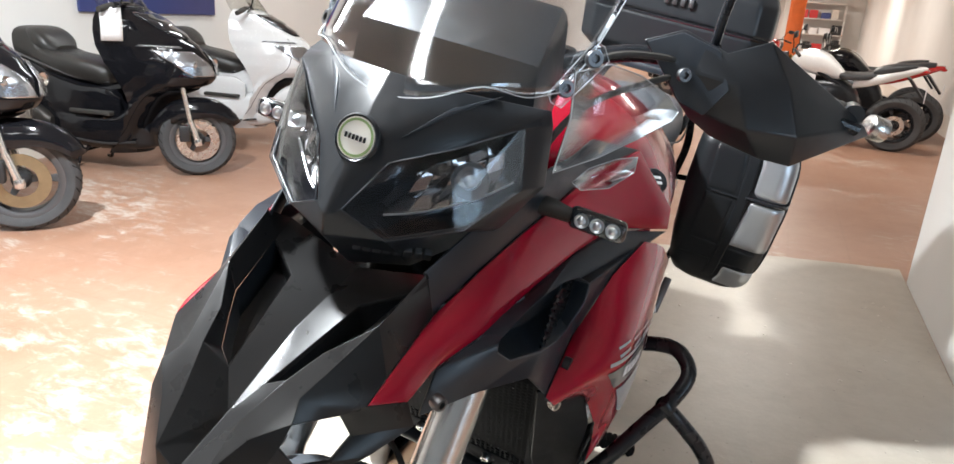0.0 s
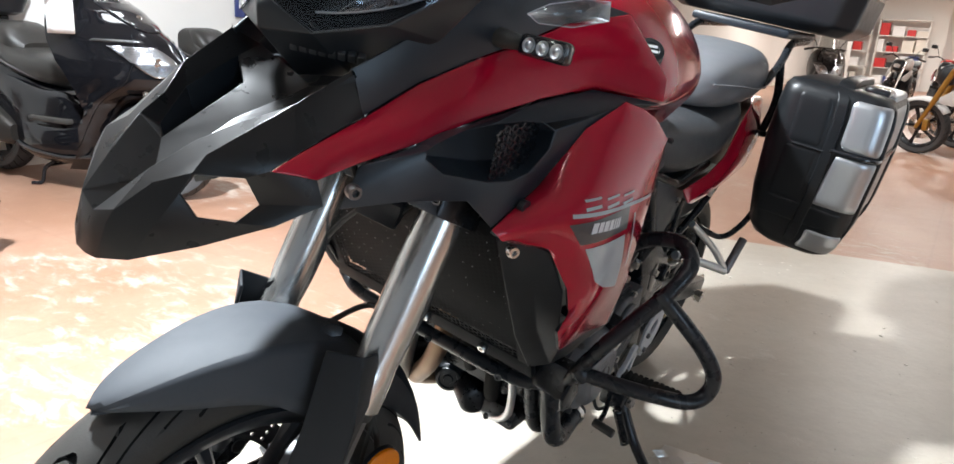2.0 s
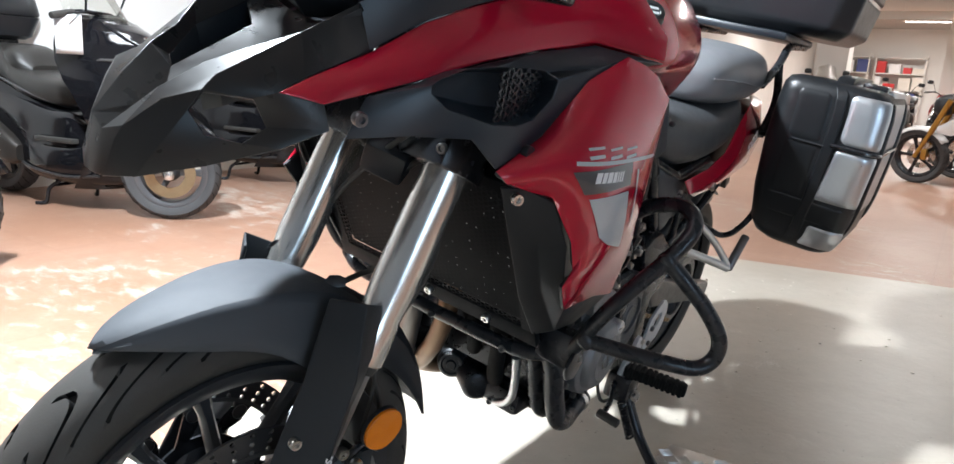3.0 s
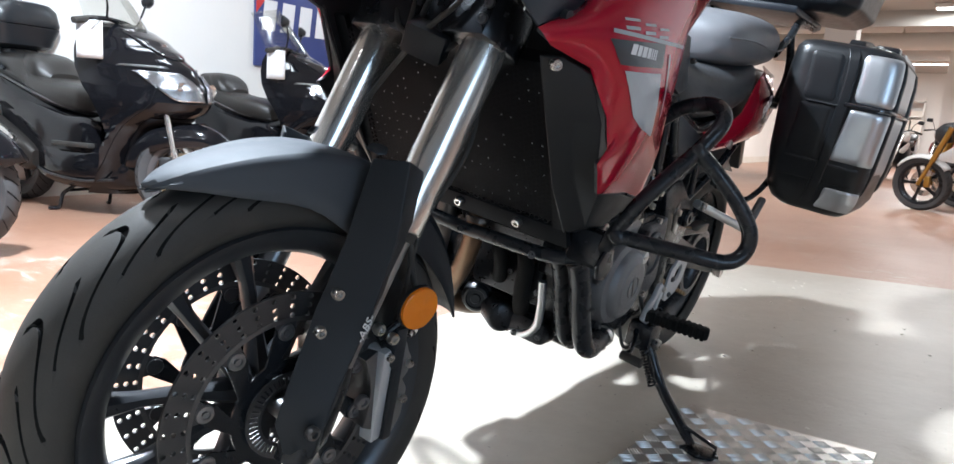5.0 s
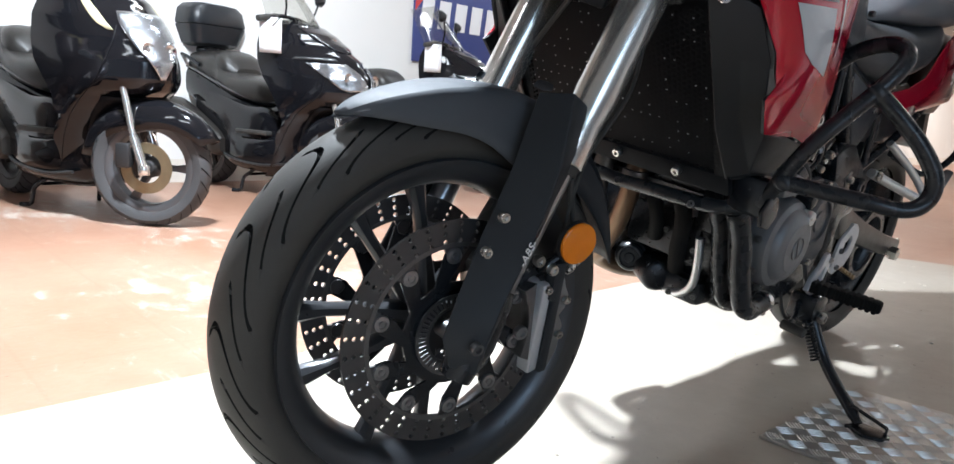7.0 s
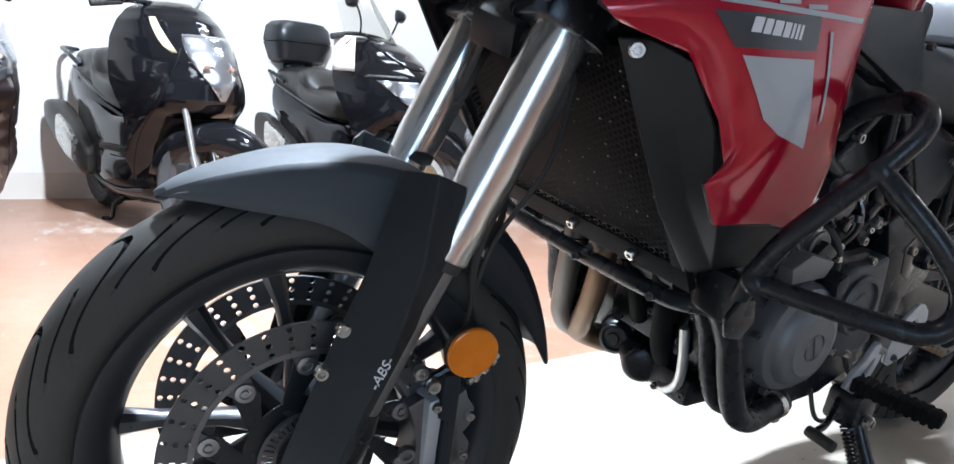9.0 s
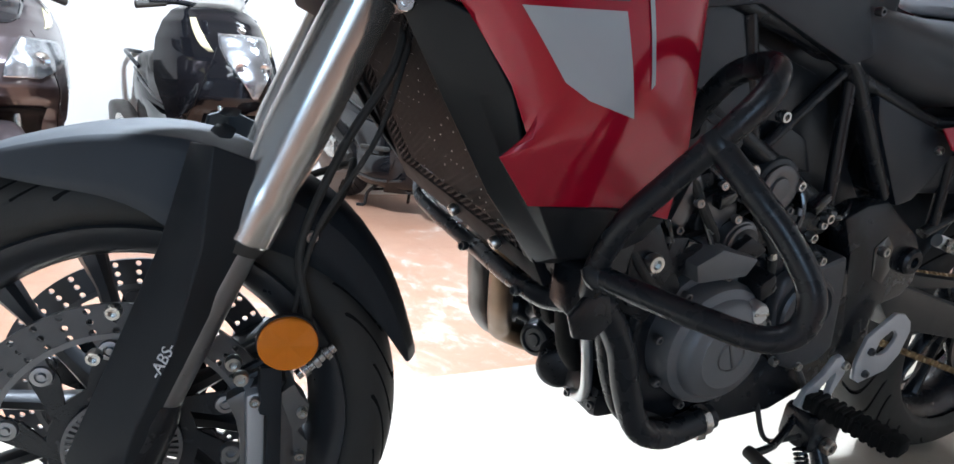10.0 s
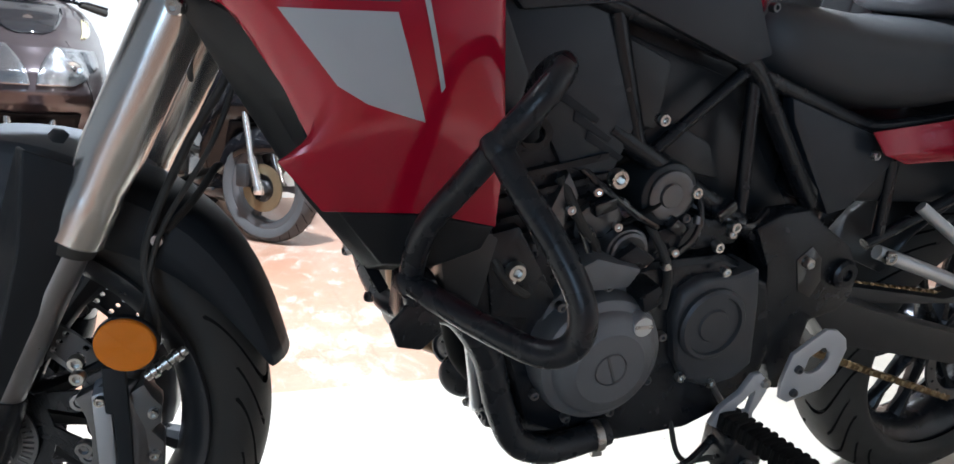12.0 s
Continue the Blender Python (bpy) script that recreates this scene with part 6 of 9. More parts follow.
for pts, mat, lab in (([(-0.1, 0.52, 0.6), (-0.09, 0.47, 0.56), (-0.09, 0.462, 0.5), (-0.095, 0.466, 0.45), (-0.105, 0.478, 0.4), (-0.112, 0.492, 0.355), (-0.116, 0.54, 0.318), (-0.1, 0.7, 0.27)], DULL_HEADER, "grey steel exhaust header pipe"),
                      ([(-0.015, 0.53, 0.6), (-0.012, 0.472, 0.57), (-0.014, 0.458, 0.52), (-0.02, 0.463, 0.472), (-0.045, 0.482, 0.405), (-0.08, 0.508, 0.35), (-0.104, 0.535, 0.318), (-0.1, 0.62, 0.285), (-0.1, 0.75, 0.26)], HEADER, "heat-tinted exhaust header pipe")):
    bm = bmesh.new()
    tube(bm, smooth_path(pts, 8), 0.019, 22)
    hd = part("exhaust_header", bm, mat, eng, lab)
    bm = bmesh.new()
    c = Vector(pts[2])
    lathe(bm, [(0.019, -0.006), (0.0235, -0.005), (0.0235, 0.005), (0.019, 0.006)], Matrix.Translation(c), 22)
    part("flange", bm, DARK_STEEL, hd)
bm = bmesh.new()
tube(bm, smooth_path([(0.108, 0.528, 0.43), (0.112, 0.538, 0.38), (0.107, 0.548, 0.335), (0.08, 0.56, 0.306), (0.045, 0.568, 0.298)], 8), 0.008, 12)
part("water_pipe", bm, ALU, eng, "bare metal coolant pipe")
for pts, r in (([(0.05, 0.5, 0.53), (0.075, 0.51, 0.46), (0.07, 0.53, 0.39), (0.06, 0.56, 0.35)], 0.016), ([(0.0, 0.5, 0.5), (0.02, 0.51, 0.45), (0.01, 0.54, 0.4)], 0.014), ([(0.14, 0.6, 0.68), (0.1, 0.66, 0.66), (0.1, 0.74, 0.68), (0.08, 0.82, 0.66)], 0.01), ([(0.13, 0.72, 0.61), (0.14, 0.78, 0.6), (0.13, 0.86, 0.61)], 0.005), ([(0.14, 0.65, 0.57), (0.16, 0.72, 0.62), (0.13, 0.79, 0.645)], 0.004)):
    bm = bmesh.new()
    tube(bm, smooth_path(pts, 8), r, 12)
    part("hose", bm, BLACK_RUBBER, eng)
for lo, hi in (((-0.06, 0.545, 0.37), (0.1, 0.62, 0.46)), ((0.085, 0.53, 0.44), (0.15, 0.6, 0.52)), ((0.02, 0.56, 0.29), (0.12, 0.64, 0.34)), ((-0.02, 0.5, 0.48), (0.11, 0.6, 0.6))):
    bm = bmesh.new()
    box(bm, lo, hi, 0.012)
    part("engine_casting", bm, ENGINE, eng)
for p in ((0.095, 0.542, 0.4), (0.03, 0.543, 0.42), (0.06, 0.558, 0.3), (0.11, 0.562, 0.31), (0.12, 0.527, 0.47)):
    bolt("bolt", p, (0.3, -1, 0), 0.006, eng, DARK_STEEL)
for p, n in (((0.19, 0.539, 0.559), (1, 0, 0)), ((0.198, 0.645, 0.673), (1, 0, 0)), ((0.168, 0.71, 0.737), (1, 0, 0)), ((0.155, 0.79, 0.645), (1, 0, 0)), ((0.16, 0.86, 0.6), (1, 0, 0)), ((0.155, 0.845, 0.57), (1, 0, 0)), ((0.15, 0.62, 0.55), (1, 0, 0))):
    bolt("bolt", p, n, 0.012 if p[0] > 0.18 else 0.008, eng, SILVER, 0.009)
bm = bmesh.new()
prism(bm, [(0.5, 0.6), (0.54, 0.61), (0.6, 0.52), (0.585, 0.49), (0.52, 0.5)], 0.165, 0.184)
part("engine_bracket", finish(bm, 0.003), BLACK_METAL, eng)

# trellis frame
frame_tubes = [([(0.15, 0.56, 0.875), (0.14, 0.643, 0.856), (0.135, 0.745, 0.836), (0.133, 0.833, 0.815), (0.131, 0.866, 0.796), (0.128, 0.93, 0.722), (0.122, 1.02, 0.62)], 0.0135), ([(0.14, 0.64, 0.85), (0.135, 0.705, 0.698)], 0.0125), ([(0.13, 0.847, 0.796), (0.13, 0.735, 0.69)], 0.0085), ([(0.129, 0.866, 0.785), (0.135, 0.889, 0.612)], 0.0095),
                ([(0.135, 0.66, 0.718), (0.14, 0.93, 0.575)], 0.0145), ([(0.13, 1.15, 0.69), (0.13, 1.167, 0.566)], 0.0095), ([(0.13, 1.145, 0.558), (0.14, 1.296, 0.64), (0.14, 1.46, 0.74)], 0.0095), ([(0.12, 0.866, 0.796), (0.12, 1.1, 0.73), (0.12, 1.3, 0.76)], 0.0115)]
frame_ob = None
for pts, r in frame_tubes:
    for sx in (1, -1):
        bm = bmesh.new()
        tube(bm, round_path([(x * sx, y, z) for x, y, z in pts], 0.03), r, 16)
        if frame_ob is None:
            frame_ob = part("frame", bm, BLACK_METAL, bike, "black tubular trellis frame")
        else:
            part("frame_tube", bm, BLACK_METAL, frame_ob)
for sx in (1, -1):
    bm = bmesh.new()
    prism(bm, [(0.897, 0.598), (0.938, 0.618), (0.984, 0.624), (1.022, 0.6), (1.078, 0.569), (1.107, 0.53), (1.11, 0.486), (1.088, 0.465), (1.04, 0.452), (1.036, 0.42), (1.06, 0.335), (1.0, 0.34), (0.962, 0.425), (0.933, 0.54)], 0.125 * sx, 0.165 * sx)
    pv = part("pivot_plate", finish(bm, 0.008, 2), BLACK_METAL, frame_ob)
    if sx > 0:
        bm = bmesh.new()
        prism(bm, [(0.981, 0.551), (1.003, 0.571), (1.026, 0.553), (1.037, 0.519), (1.024, 0.491), (0.998, 0.502)], 0.16, 0.1665)
        part("recess", finish(bm, 0.002), GLOSS, pv)
        bm = bmesh.new()
        disc_x(bm, 1.074, 0.528, [(0.022, 0.15), (0.022, 0.172), (0.018, 0.176), (0.009, 0.176), (0.008, 0.171), (0, 0.171)], 28)
        part("pivot_bolt", bm, BLACK_METAL, pv)
        bolt("bolt", (0.169, 1.0, 0.547), (1, 0, 0), 0.008, pv, SILVER)
# black covers behind the frame
for yz, x0, x1, nm in (([(0.46, 0.86), (0.55, 0.885), (0.63, 0.85), (0.69, 0.72), (0.67, 0.66), (0.6, 0.67), (0.55, 0.75), (0.5, 0.73), (0.46, 0.78)], 0.1, 0.148, "air_box_cover"), ([(0.64, 0.84), (0.85, 0.785), (1.02, 0.6), (0.93, 0.57), (0.74, 0.68)], 0.06, 0.095, "inner_cover"),
                       ([(0.655, 0.83), (0.74, 0.8), (0.735, 0.715), (0.7, 0.72)], 0.095, 0.128, "inner_cover"), ([(0.78, 0.72), (0.83, 0.7), (0.86, 0.65), (0.8, 0.66), (0.75, 0.69)], 0.09, 0.118, "inner_cover"), ([(0.93, 0.77), (1.1, 0.725), (1.155, 0.712), (1.149, 0.685), (1.085, 0.615), (1.05, 0.605), (0.945, 0.735)], 0.11, 0.134, "seat_side_cover"), ([(0.36, 0.66), (0.5, 0.64), (0.52, 0.78), (0.44, 0.93), (0.36, 0.9)], 0.16, 0.2, "inner_cover"), ([(0.46, 0.9), (0.8, 0.92), (0.86, 0.82), (0.82, 0.805), (0.64, 0.86), (0.52, 0.84)], 0.1, 0.16, "tank_side_cover"), ([(0.44, 0.62), (0.52, 0.6), (0.5, 0.5), (0.46, 0.52)], 0.14, 0.185, "inner_cover")):
    bm = bmesh.new()
    prism(bm, yz, x0, x1)
    ob = part(nm, finish(bm, 0.007, 2), SLATE if nm != "inner_cover" else PLASTIC, bike)
    if nm == "air_box_cover":
        for k in range(3):
            bm = bmesh.new()
            y, z = 0.585 + 0.02 * k, 0.76 - 0.022 * k
            prism(bm, [(y, z), (y + 0.055, z - 0.03), (y + 0.05, z - 0.036), (y, z - 0.012)], 0.146, 0.15)
            part("vent", finish(bm, 0.001), MATT, ob)
    if nm == "seat_side_cover":
        bolt("bolt", (0.136, 1.103, 0.697), (1, 0, 0), 0.007, ob, SILVER)
    if nm == "tank_side_cover":
        bolt("bolt", (0.161, 0.84, 0.875), (1, 0, 0), 0.006, ob, DARK_STEEL)
# block behind everything so that no light comes through the middle
bm = bmesh.new()
box(bm, (-0.1, 0.5, 0.6), (0.08, 1.0, 0.95), 0.02)
part("air_box", bm, PLASTIC, bike)
bm = bmesh.new()
box(bm, (-0.2, 0.36, 0.6), (0.18, 0.46, 0.95), 0.02)
part("radiator_shell", bm, PLASTIC, bike)

# crash bars
BAR_MAIN = [(0.21, 0.522, 0.722), (0.245, 0.505, 0.755), (0.285, 0.495, 0.79), (0.335, 0.486, 0.806), (0.364, 0.46, 0.788), (0.354, 0.434, 0.748), (0.329, 0.413, 0.702), (0.302, 0.391, 0.651), (0.277, 0.39, 0.6), (0.255, 0.403, 0.558), (0.215, 0.412, 0.535)]
BAR_LOOP = [(0.35, 0.43, 0.738), (0.383, 0.441, 0.712), (0.418, 0.461, 0.677), (0.442, 0.476, 0.64), (0.443, 0.476, 0.608), (0.425, 0.459, 0.59), (0.382, 0.43, 0.59), (0.33, 0.407, 0.59), (0.28, 0.389, 0.59)]
BAR_CROSS = [(0.0, 0.403, 0.51), (0.061, 0.396, 0.515), (0.119, 0.393, 0.518), (0.184, 0.396, 0.522), (0.23, 0.41, 0.535)]
BAR_LOW = [(0.198, 0.43, 0.525), (0.186, 0.478, 0.506), (0.188, 0.519, 0.451), (0.195, 0.541, 0.384), (0.201, 0.566, 0.335), (0.198, 0.606, 0.313), (0.19, 0.65, 0.308), (0.184, 0.71, 0.317)]
for sx in (1, -1):
    T = lambda P, dx=0.0: [Vector(((x + dx) * sx, y, z)) for x, y, z in P]
    bm = bmesh.new()
    tube(bm, smooth_path(T(BAR_MAIN), 7), 0.0118, 18)
    cb = part("crash_bar", bm, BAR, bike, "black tubular crash bar")
    bm = bmesh.new()
    tube(bm, smooth_path(T(BAR_LOOP), 7), 0.0118, 18)
    part("side_loop", bm, BAR, cb)
    bm = bmesh.new()
    tube(bm, smooth_path(T(BAR_CROSS), 6), 0.0118, 16)
    part("cross_bar", bm, BAR, cb)
    for p in (BAR_LOOP[0], BAR_LOOP[-1]):
        bm = bmesh.new()
        c = T([p])[0]
        lathe(bm, [(0.0118, -0.011), (0.0142, -0.004), (0.0142, 0.004), (0.0118, 0.011)], Matrix.Translation(c) @ Vector((0.6 * sx, 0.25, -0.6)).to_track_quat("Z", "Y").to_matrix().to_4x4(), 16)
        part("weld", bm, BAR, cb)
    for dx, dy, r in ((0.0, 0.0, 0.0185), (-0.043, 0.008, 0.0165)):
        bm = bmesh.new()
        tube(bm, [p + Vector((0, dy, 0)) for p in smooth_path(T(BAR_LOW, dx), 7)], r, 18)
        part("lower_tube", bm, BAR, cb)
    if sx > 0:
        bm = bmesh.new()
        lathe(bm, [(0.0195, -0.006), (0.021, -0.005), (0.021, 0.005), (0.0195, 0.006)], Matrix.Translation((0.186, 0.694, 0.314)) @ pose(0, 0, 0, -82, 0, 0), 24)
        clamp = part("hose_clamp", bm, SILVER, cb, "bright metal clamp")
        bm = bmesh.new()
        box(bm, (-0.005, -0.008, -0.004), (0.005, 0.008, 0.006), 0.001, Matrix.Translation((0.19, 0.696, 0.29)))
        part("clamp_screw", bm, SILVER, clamp)
        bm = bmesh.new()
        disc_x(bm, 0.53, 0.722, [(0.018, 0.196), (0.018, 0.214), (0.0095, 0.214), (0.0095, 0.196), (0.018, 0.196)], 24)
        part("mount_eye", bm, BAR, cb)
        for p in ((0.002, 0.385, 0.512), (0.15, 0.384, 0.515), (0.13, 0.47, 0.5)):
            bolt("bolt", p, (0.3, -1, 0.2), 0.0065, cb, DARK_STEEL)
        bm = bmesh.new()
        box(bm, (0.2, 0.39, 0.525), (0.262, 0.425, 0.585), 0.008)
        part("bracket", bm, BLACK_METAL, cb)
        bm = bmesh.new()
        prism(bm, [(0.375, 0.54), (0.395, 0.565), (0.42, 0.56), (0.43, 0.53), (0.41, 0.51), (0.385, 0.515)], 0.262, 0.27)
        part("gusset", finish(bm, 0.003), BLACK_METAL, cb)


# ---------------- seat, tail, luggage, rear wheel, stand ----------------
def seat_loft(name, secs_in, mat, label):
    secs = []
    for y, w, zb, zt in secs_in:
        half = [(w * 0.8, zb), (w, zb + (zt - zb) * 0.35), (w * 0.93, zb + (zt - zb) * 0.75), (w * 0.7, zt - 0.008), (w * 0.35, zt), (0, zt)]
        secs.append([Vector((x, y, z)) for x, z in half] + [Vector((-x, y, z)) for x, z in half[-2::-1]])
    bm = bmesh.new()
    loft(bm, secs)
    ob = part(name, bm, mat, bike, label, angle=60)
    m = ob.modifiers.new("sub", "SUBSURF")
    m.levels = m.render_levels = 2
    return ob


seat_loft("rider_seat", ((0.885, 0.06, 0.8, 0.885), (0.91, 0.115, 0.79, 0.9), (1.0, 0.14, 0.75, 0.888), (1.12, 0.155, 0.74, 0.882), (1.25, 0.165, 0.765, 0.89), (1.34, 0.165, 0.8, 0.915), (1.4, 0.15, 0.86, 0.94), (1.42, 0.1, 0.9, 0.94)), SEAT, "dark vinyl rider seat")
seat_loft("pillion_seat", ((1.2, 0.06, 0.9, 0.965), (1.22, 0.12, 0.89, 1.005), (1.29, 0.148, 0.885, 1.032), (1.42, 0.16, 0.895, 1.046), (1.56, 0.15, 0.92, 1.052), (1.64, 0.11, 0.95, 1.048), (1.66, 0.05, 0.97, 1.03)), GREY_SEAT, "grey and black vinyl pillion seat with stitched edge")
bm = bmesh.new()
tube(bm, smooth_path([(0.105, 1.205, 0.96), (0.15, 1.28, 0.965), (0.162, 1.4, 0.96), (0.158, 1.52, 0.975), (0.14, 1.61, 0.995)], 8), 0.0022, 8)
part("seat_piping", bm, GREY_SEAT, bike)
# red tail panels
for sx in (1, -1):
    P = [(0.152, 1.07, 0.733), (0.165, 1.09, 0.703), (0.16, 1.14, 0.69), (0.16, 1.2, 0.757), (0.178, 1.24, 0.715), (0.165, 1.24, 0.7), (0.16, 1.3, 0.79), (0.182, 1.36, 0.755), (0.168, 1.38, 0.722), (0.152, 1.4, 0.88), (0.18, 1.46, 0.82), (0.165, 1.53, 0.745), (0.14, 1.48, 0.91), (0.165, 1.58, 0.87), (0.155, 1.64, 0.82), (0.1, 1.6, 0.93), (0.115, 1.7, 0.91), (0.105, 1.72, 0.88)]
    tail = shell("tail_panel", [(x * sx, y, z) for x, y, z in P], grid_faces(6, 3), RED, bike, 0.004, 0.0015, "glossy metallic red tail panel", subsurf=2, rim_crease=True)
    if sx > 0:
        u, v = Vector((0.05, 0.62, 0.78)).normalized(), Vector((0, -0.78, 0.62))
        n = u.cross(v)
        if n.x < 0:
            n = -n
        v = n.cross(u)
        c = Vector((0.186, 1.425, 0.815))
        lettering("lettering", "502", 0.042, Matrix(((u.x, v.x, n.x, c.x), (u.y, v.y, n.y, c.y), (u.z, v.z, n.z, c.z), (0, 0, 0, 1))), WHITE_PRINT, tail, label="silver model number", shear=0.3)
        bolt("bolt", (0.17, 1.235, 0.71), (1, 0, 0), 0.012, tail, SILVER)
bm = bmesh.new()
box(bm, (-0.13, 1.0, 0.62), (0.13, 1.45, 0.74), 0.02)
part("tail_underside", bm, PLASTIC, bike)
bm = bmesh.new()
box(bm, (-0.1, 1.4, 0.7), (0.1, 1.75, 0.92), 0.03)
part("tail_core", bm, PLASTIC, bike)
bm = bmesh.new()
box(bm, (-0.06, 1.72, 0.86), (0.06, 1.76, 0.92), 0.012)
part("tail_light", bm, RED_LENS, bike)
# rack and luggage rails
rack = None
for sx in (1, -1):
    for pts, r in (([(0.14, 1.52, 0.96), (0.15, 1.6, 1.02), (0.14, 1.68, 1.075), (0.13, 1.95, 1.085)], 0.011), ([(0.15, 1.6, 1.02), (0.17, 1.63, 0.92), (0.16, 1.6, 0.82)], 0.011), ([(0.16, 1.5, 0.84), (0.235, 1.55, 0.84), (0.235, 1.8, 0.84)], 0.008), ([(0.14, 1.3, 0.6), (0.2, 1.42, 0.55), (0.235, 1.5, 0.62), (0.235, 1.55, 0.84)], 0.008)):
        bm = bmesh.new()
        tube(bm, round_path([(x * sx, y, z) for x, y, z in pts], 0.05, 6), r, 12)
        if rack is None:
            rack = part("rear_rack", bm, BAR, bike, "black tubular luggage rack")
        else:
            part("rack_tube", bm, BAR, rack)
bm = bmesh.new()
box(bm, (-0.14, 1.62, 1.085), (0.14, 2.0, 1.108), 0.008)
part("case_plate", bm, SLATE, rack, "dark grey case mounting plate")
# top case
def case_block(name, secs, mat, parent, bevel, label=""):
    bm = bmesh.new()
    loft(bm, secs)
    return part(name, finish(bm, bevel, 4, 20), mat, parent, label, angle=40)


tc = thing("top_case", LEAN_M, "black plastic top case locked onto the luggage rack", "top case")
def rect(z, x, y0, y1, c=0.05):
    return [(-x + c, y0, z), (x - c, y0, z), (x, y0 + c, z), (x, y1 - c, z), (x - c, y1, z), (-x + c, y1, z), (-x, y1 - c, z), (-x, y0 + c, z)]


case_block("case_base", [rect(1.112, 0.24, 1.73, 2.1), rect(1.14, 0.275, 1.705, 2.13), rect(1.24, 0.285, 1.695, 2.14)], PLASTIC, tc, 0.012)
case_block("lid", [rect(1.248, 0.288, 1.692, 2.143), rect(1.34, 0.28, 1.7, 2.13), rect(1.4, 0.25, 1.73, 2.1), rect(1.415, 0.2, 1.78, 2.05)], PLASTIC, tc, 0.012)
case_block("seam", [rect(1.238, 0.282, 1.698, 2.137), rect(1.25, 0.282, 1.698, 2.137)], GLOSS, tc, 0.001)
for k in range(4):
    bm = bmesh.new()
    x = -0.036 + 0.024 * k
    box(bm, (x, 1.685, 1.285), (x + 0.014, 1.7, 1.31), 0.002)
    part("lid_bar", bm, DARK_STEEL, tc)
# side case: a moulded body narrower at its foot, silver inlays, strap handle
pc = thing("pannier", LEAN_M, "black plastic side case with silver inlays hung beside the tail", "side case")
CASE = ((0.575, 0.27, 0.425, 1.50, 1.82), (0.59, 0.246, 0.445, 1.475, 1.84), (0.62, 0.228, 0.459, 1.456, 1.86), (0.72, 0.214, 0.47, 1.426, 1.89), (0.85, 0.206, 0.475, 1.406, 1.9), (0.95, 0.206, 0.470, 1.413, 1.9),
        (0.99, 0.208, 0.464, 1.418, 1.895), (1.006, 0.217, 0.452, 1.43, 1.885), (1.013, 0.235, 0.43, 1.452, 1.865))
CASE_R = 0.045
CASE_ARC = CASE_R * math.pi / 2


def case_at(z):
    """Inner, outer, front and rear limits of the side case at height z."""
    for a, b in zip(CASE, CASE[1:]):
        if z <= b[0]:
            k = max(0.0, (z - a[0]) / (b[0] - a[0]))
            return [a[i] + (b[i] - a[i]) * k for i in (1, 2, 3, 4)]
    return list(CASE[-1][1:])


def case_outline(z, off=0.0):
    x0, x1, y0, y1 = case_at(z)
    r = min(CASE_R, (x1 - x0) * 0.4)
    pts = []
    for cx, cy, a0 in ((x0 + r, y0 + r, 180), (x1 - r, y0 + r, 270), (x1 - r, y1 - r, 0), (x0 + r, y1 - r, 90)):
        for k in range(7):
            a = radians(a0 + 15 * k)
            pts.append((cx + (r + off) * math.cos(a), cy + (r + off) * math.sin(a), z))
    return pts


def case_point(z, s, off):
    """A point on the case; s runs over the front face (below 0), round the outer corner and along the outer face."""
    x0, x1, y0, y1 = case_at(z)
    if s < 0:
        return Vector((x1 - CASE_R + s, y0 - off, z))
    if s < CASE_ARC:
        a = s / CASE_R
        return Vector((x1 - CASE_R + (CASE_R + off) * math.sin(a), y0 + CASE_R - (CASE_R + off) * math.cos(a), z))
    return Vector((x1 + off, y0 + CASE_R + s - CASE_ARC, z))


def case_strip(name, z0, z1, s0, s1, off, mat, label="", corner=0.014, lean=0.0):
    """A cushion-shaped panel laid on the case, with rounded corners."""
    bm = bmesh.new()
    rows, nu, nv = [], 20, 16
    for j in range(nv + 1):
        v = j / nv
        z = z0 + (z1 - z0) * (0.5 - 0.5 * math.cos(math.pi * v))
        d = min(z - z0, z1 - z)
        inset = corner - math.sqrt(max(0.0, corner ** 2 - (corner - d) ** 2)) if d < corner else 0.0
        a, b = s0 + inset + lean * (z - z0) / (z1 - z0), s1 - inset
        row = []
        for i in range(nu + 1):
            u = 0.5 - 0.5 * math.cos(math.pi * i / nu)
            e = max(abs(2 * u - 1), abs(2 * (z - z0) / (z1 - z0) - 1))
            row.append(bm.verts.new(case_point(z, a + (b - a) * u, off * (1 - e ** 10) - 0.001)))
        rows.append(row)
    for a, b in zip(rows, rows[1:]):
        for i in range(nu):
            bm.faces.new((a[i], a[i + 1], b[i + 1], b[i]))
    bmesh.ops.recalc_face_normals(bm, faces=bm.faces)
    return part(name, bm, mat, pc, label, angle=60)


bm = bmesh.new()
loft(bm, [case_outline(z) for z in (0.575, 0.58, 0.59, 0.605, 0.62, 0.66, 0.72, 0.78, 0.85, 0.90, 0.95, 0.97, 0.99, 0.999, 1.006, 1.010, 1.013)])
part("case_body", bm, CASE_BLACK, pc, angle=50)
case_strip("inlay", 0.872, 0.993, -0.044, CASE_ARC * 0.92, 0.006, SILVER_PANEL, "brushed silver corner inlay", 0.02)
case_strip("inlay", 0.722, 0.858, -0.058, CASE_ARC * 0.92, 0.006, SILVER_PANEL, "brushed silver corner inlay", 0.008, 0.014)
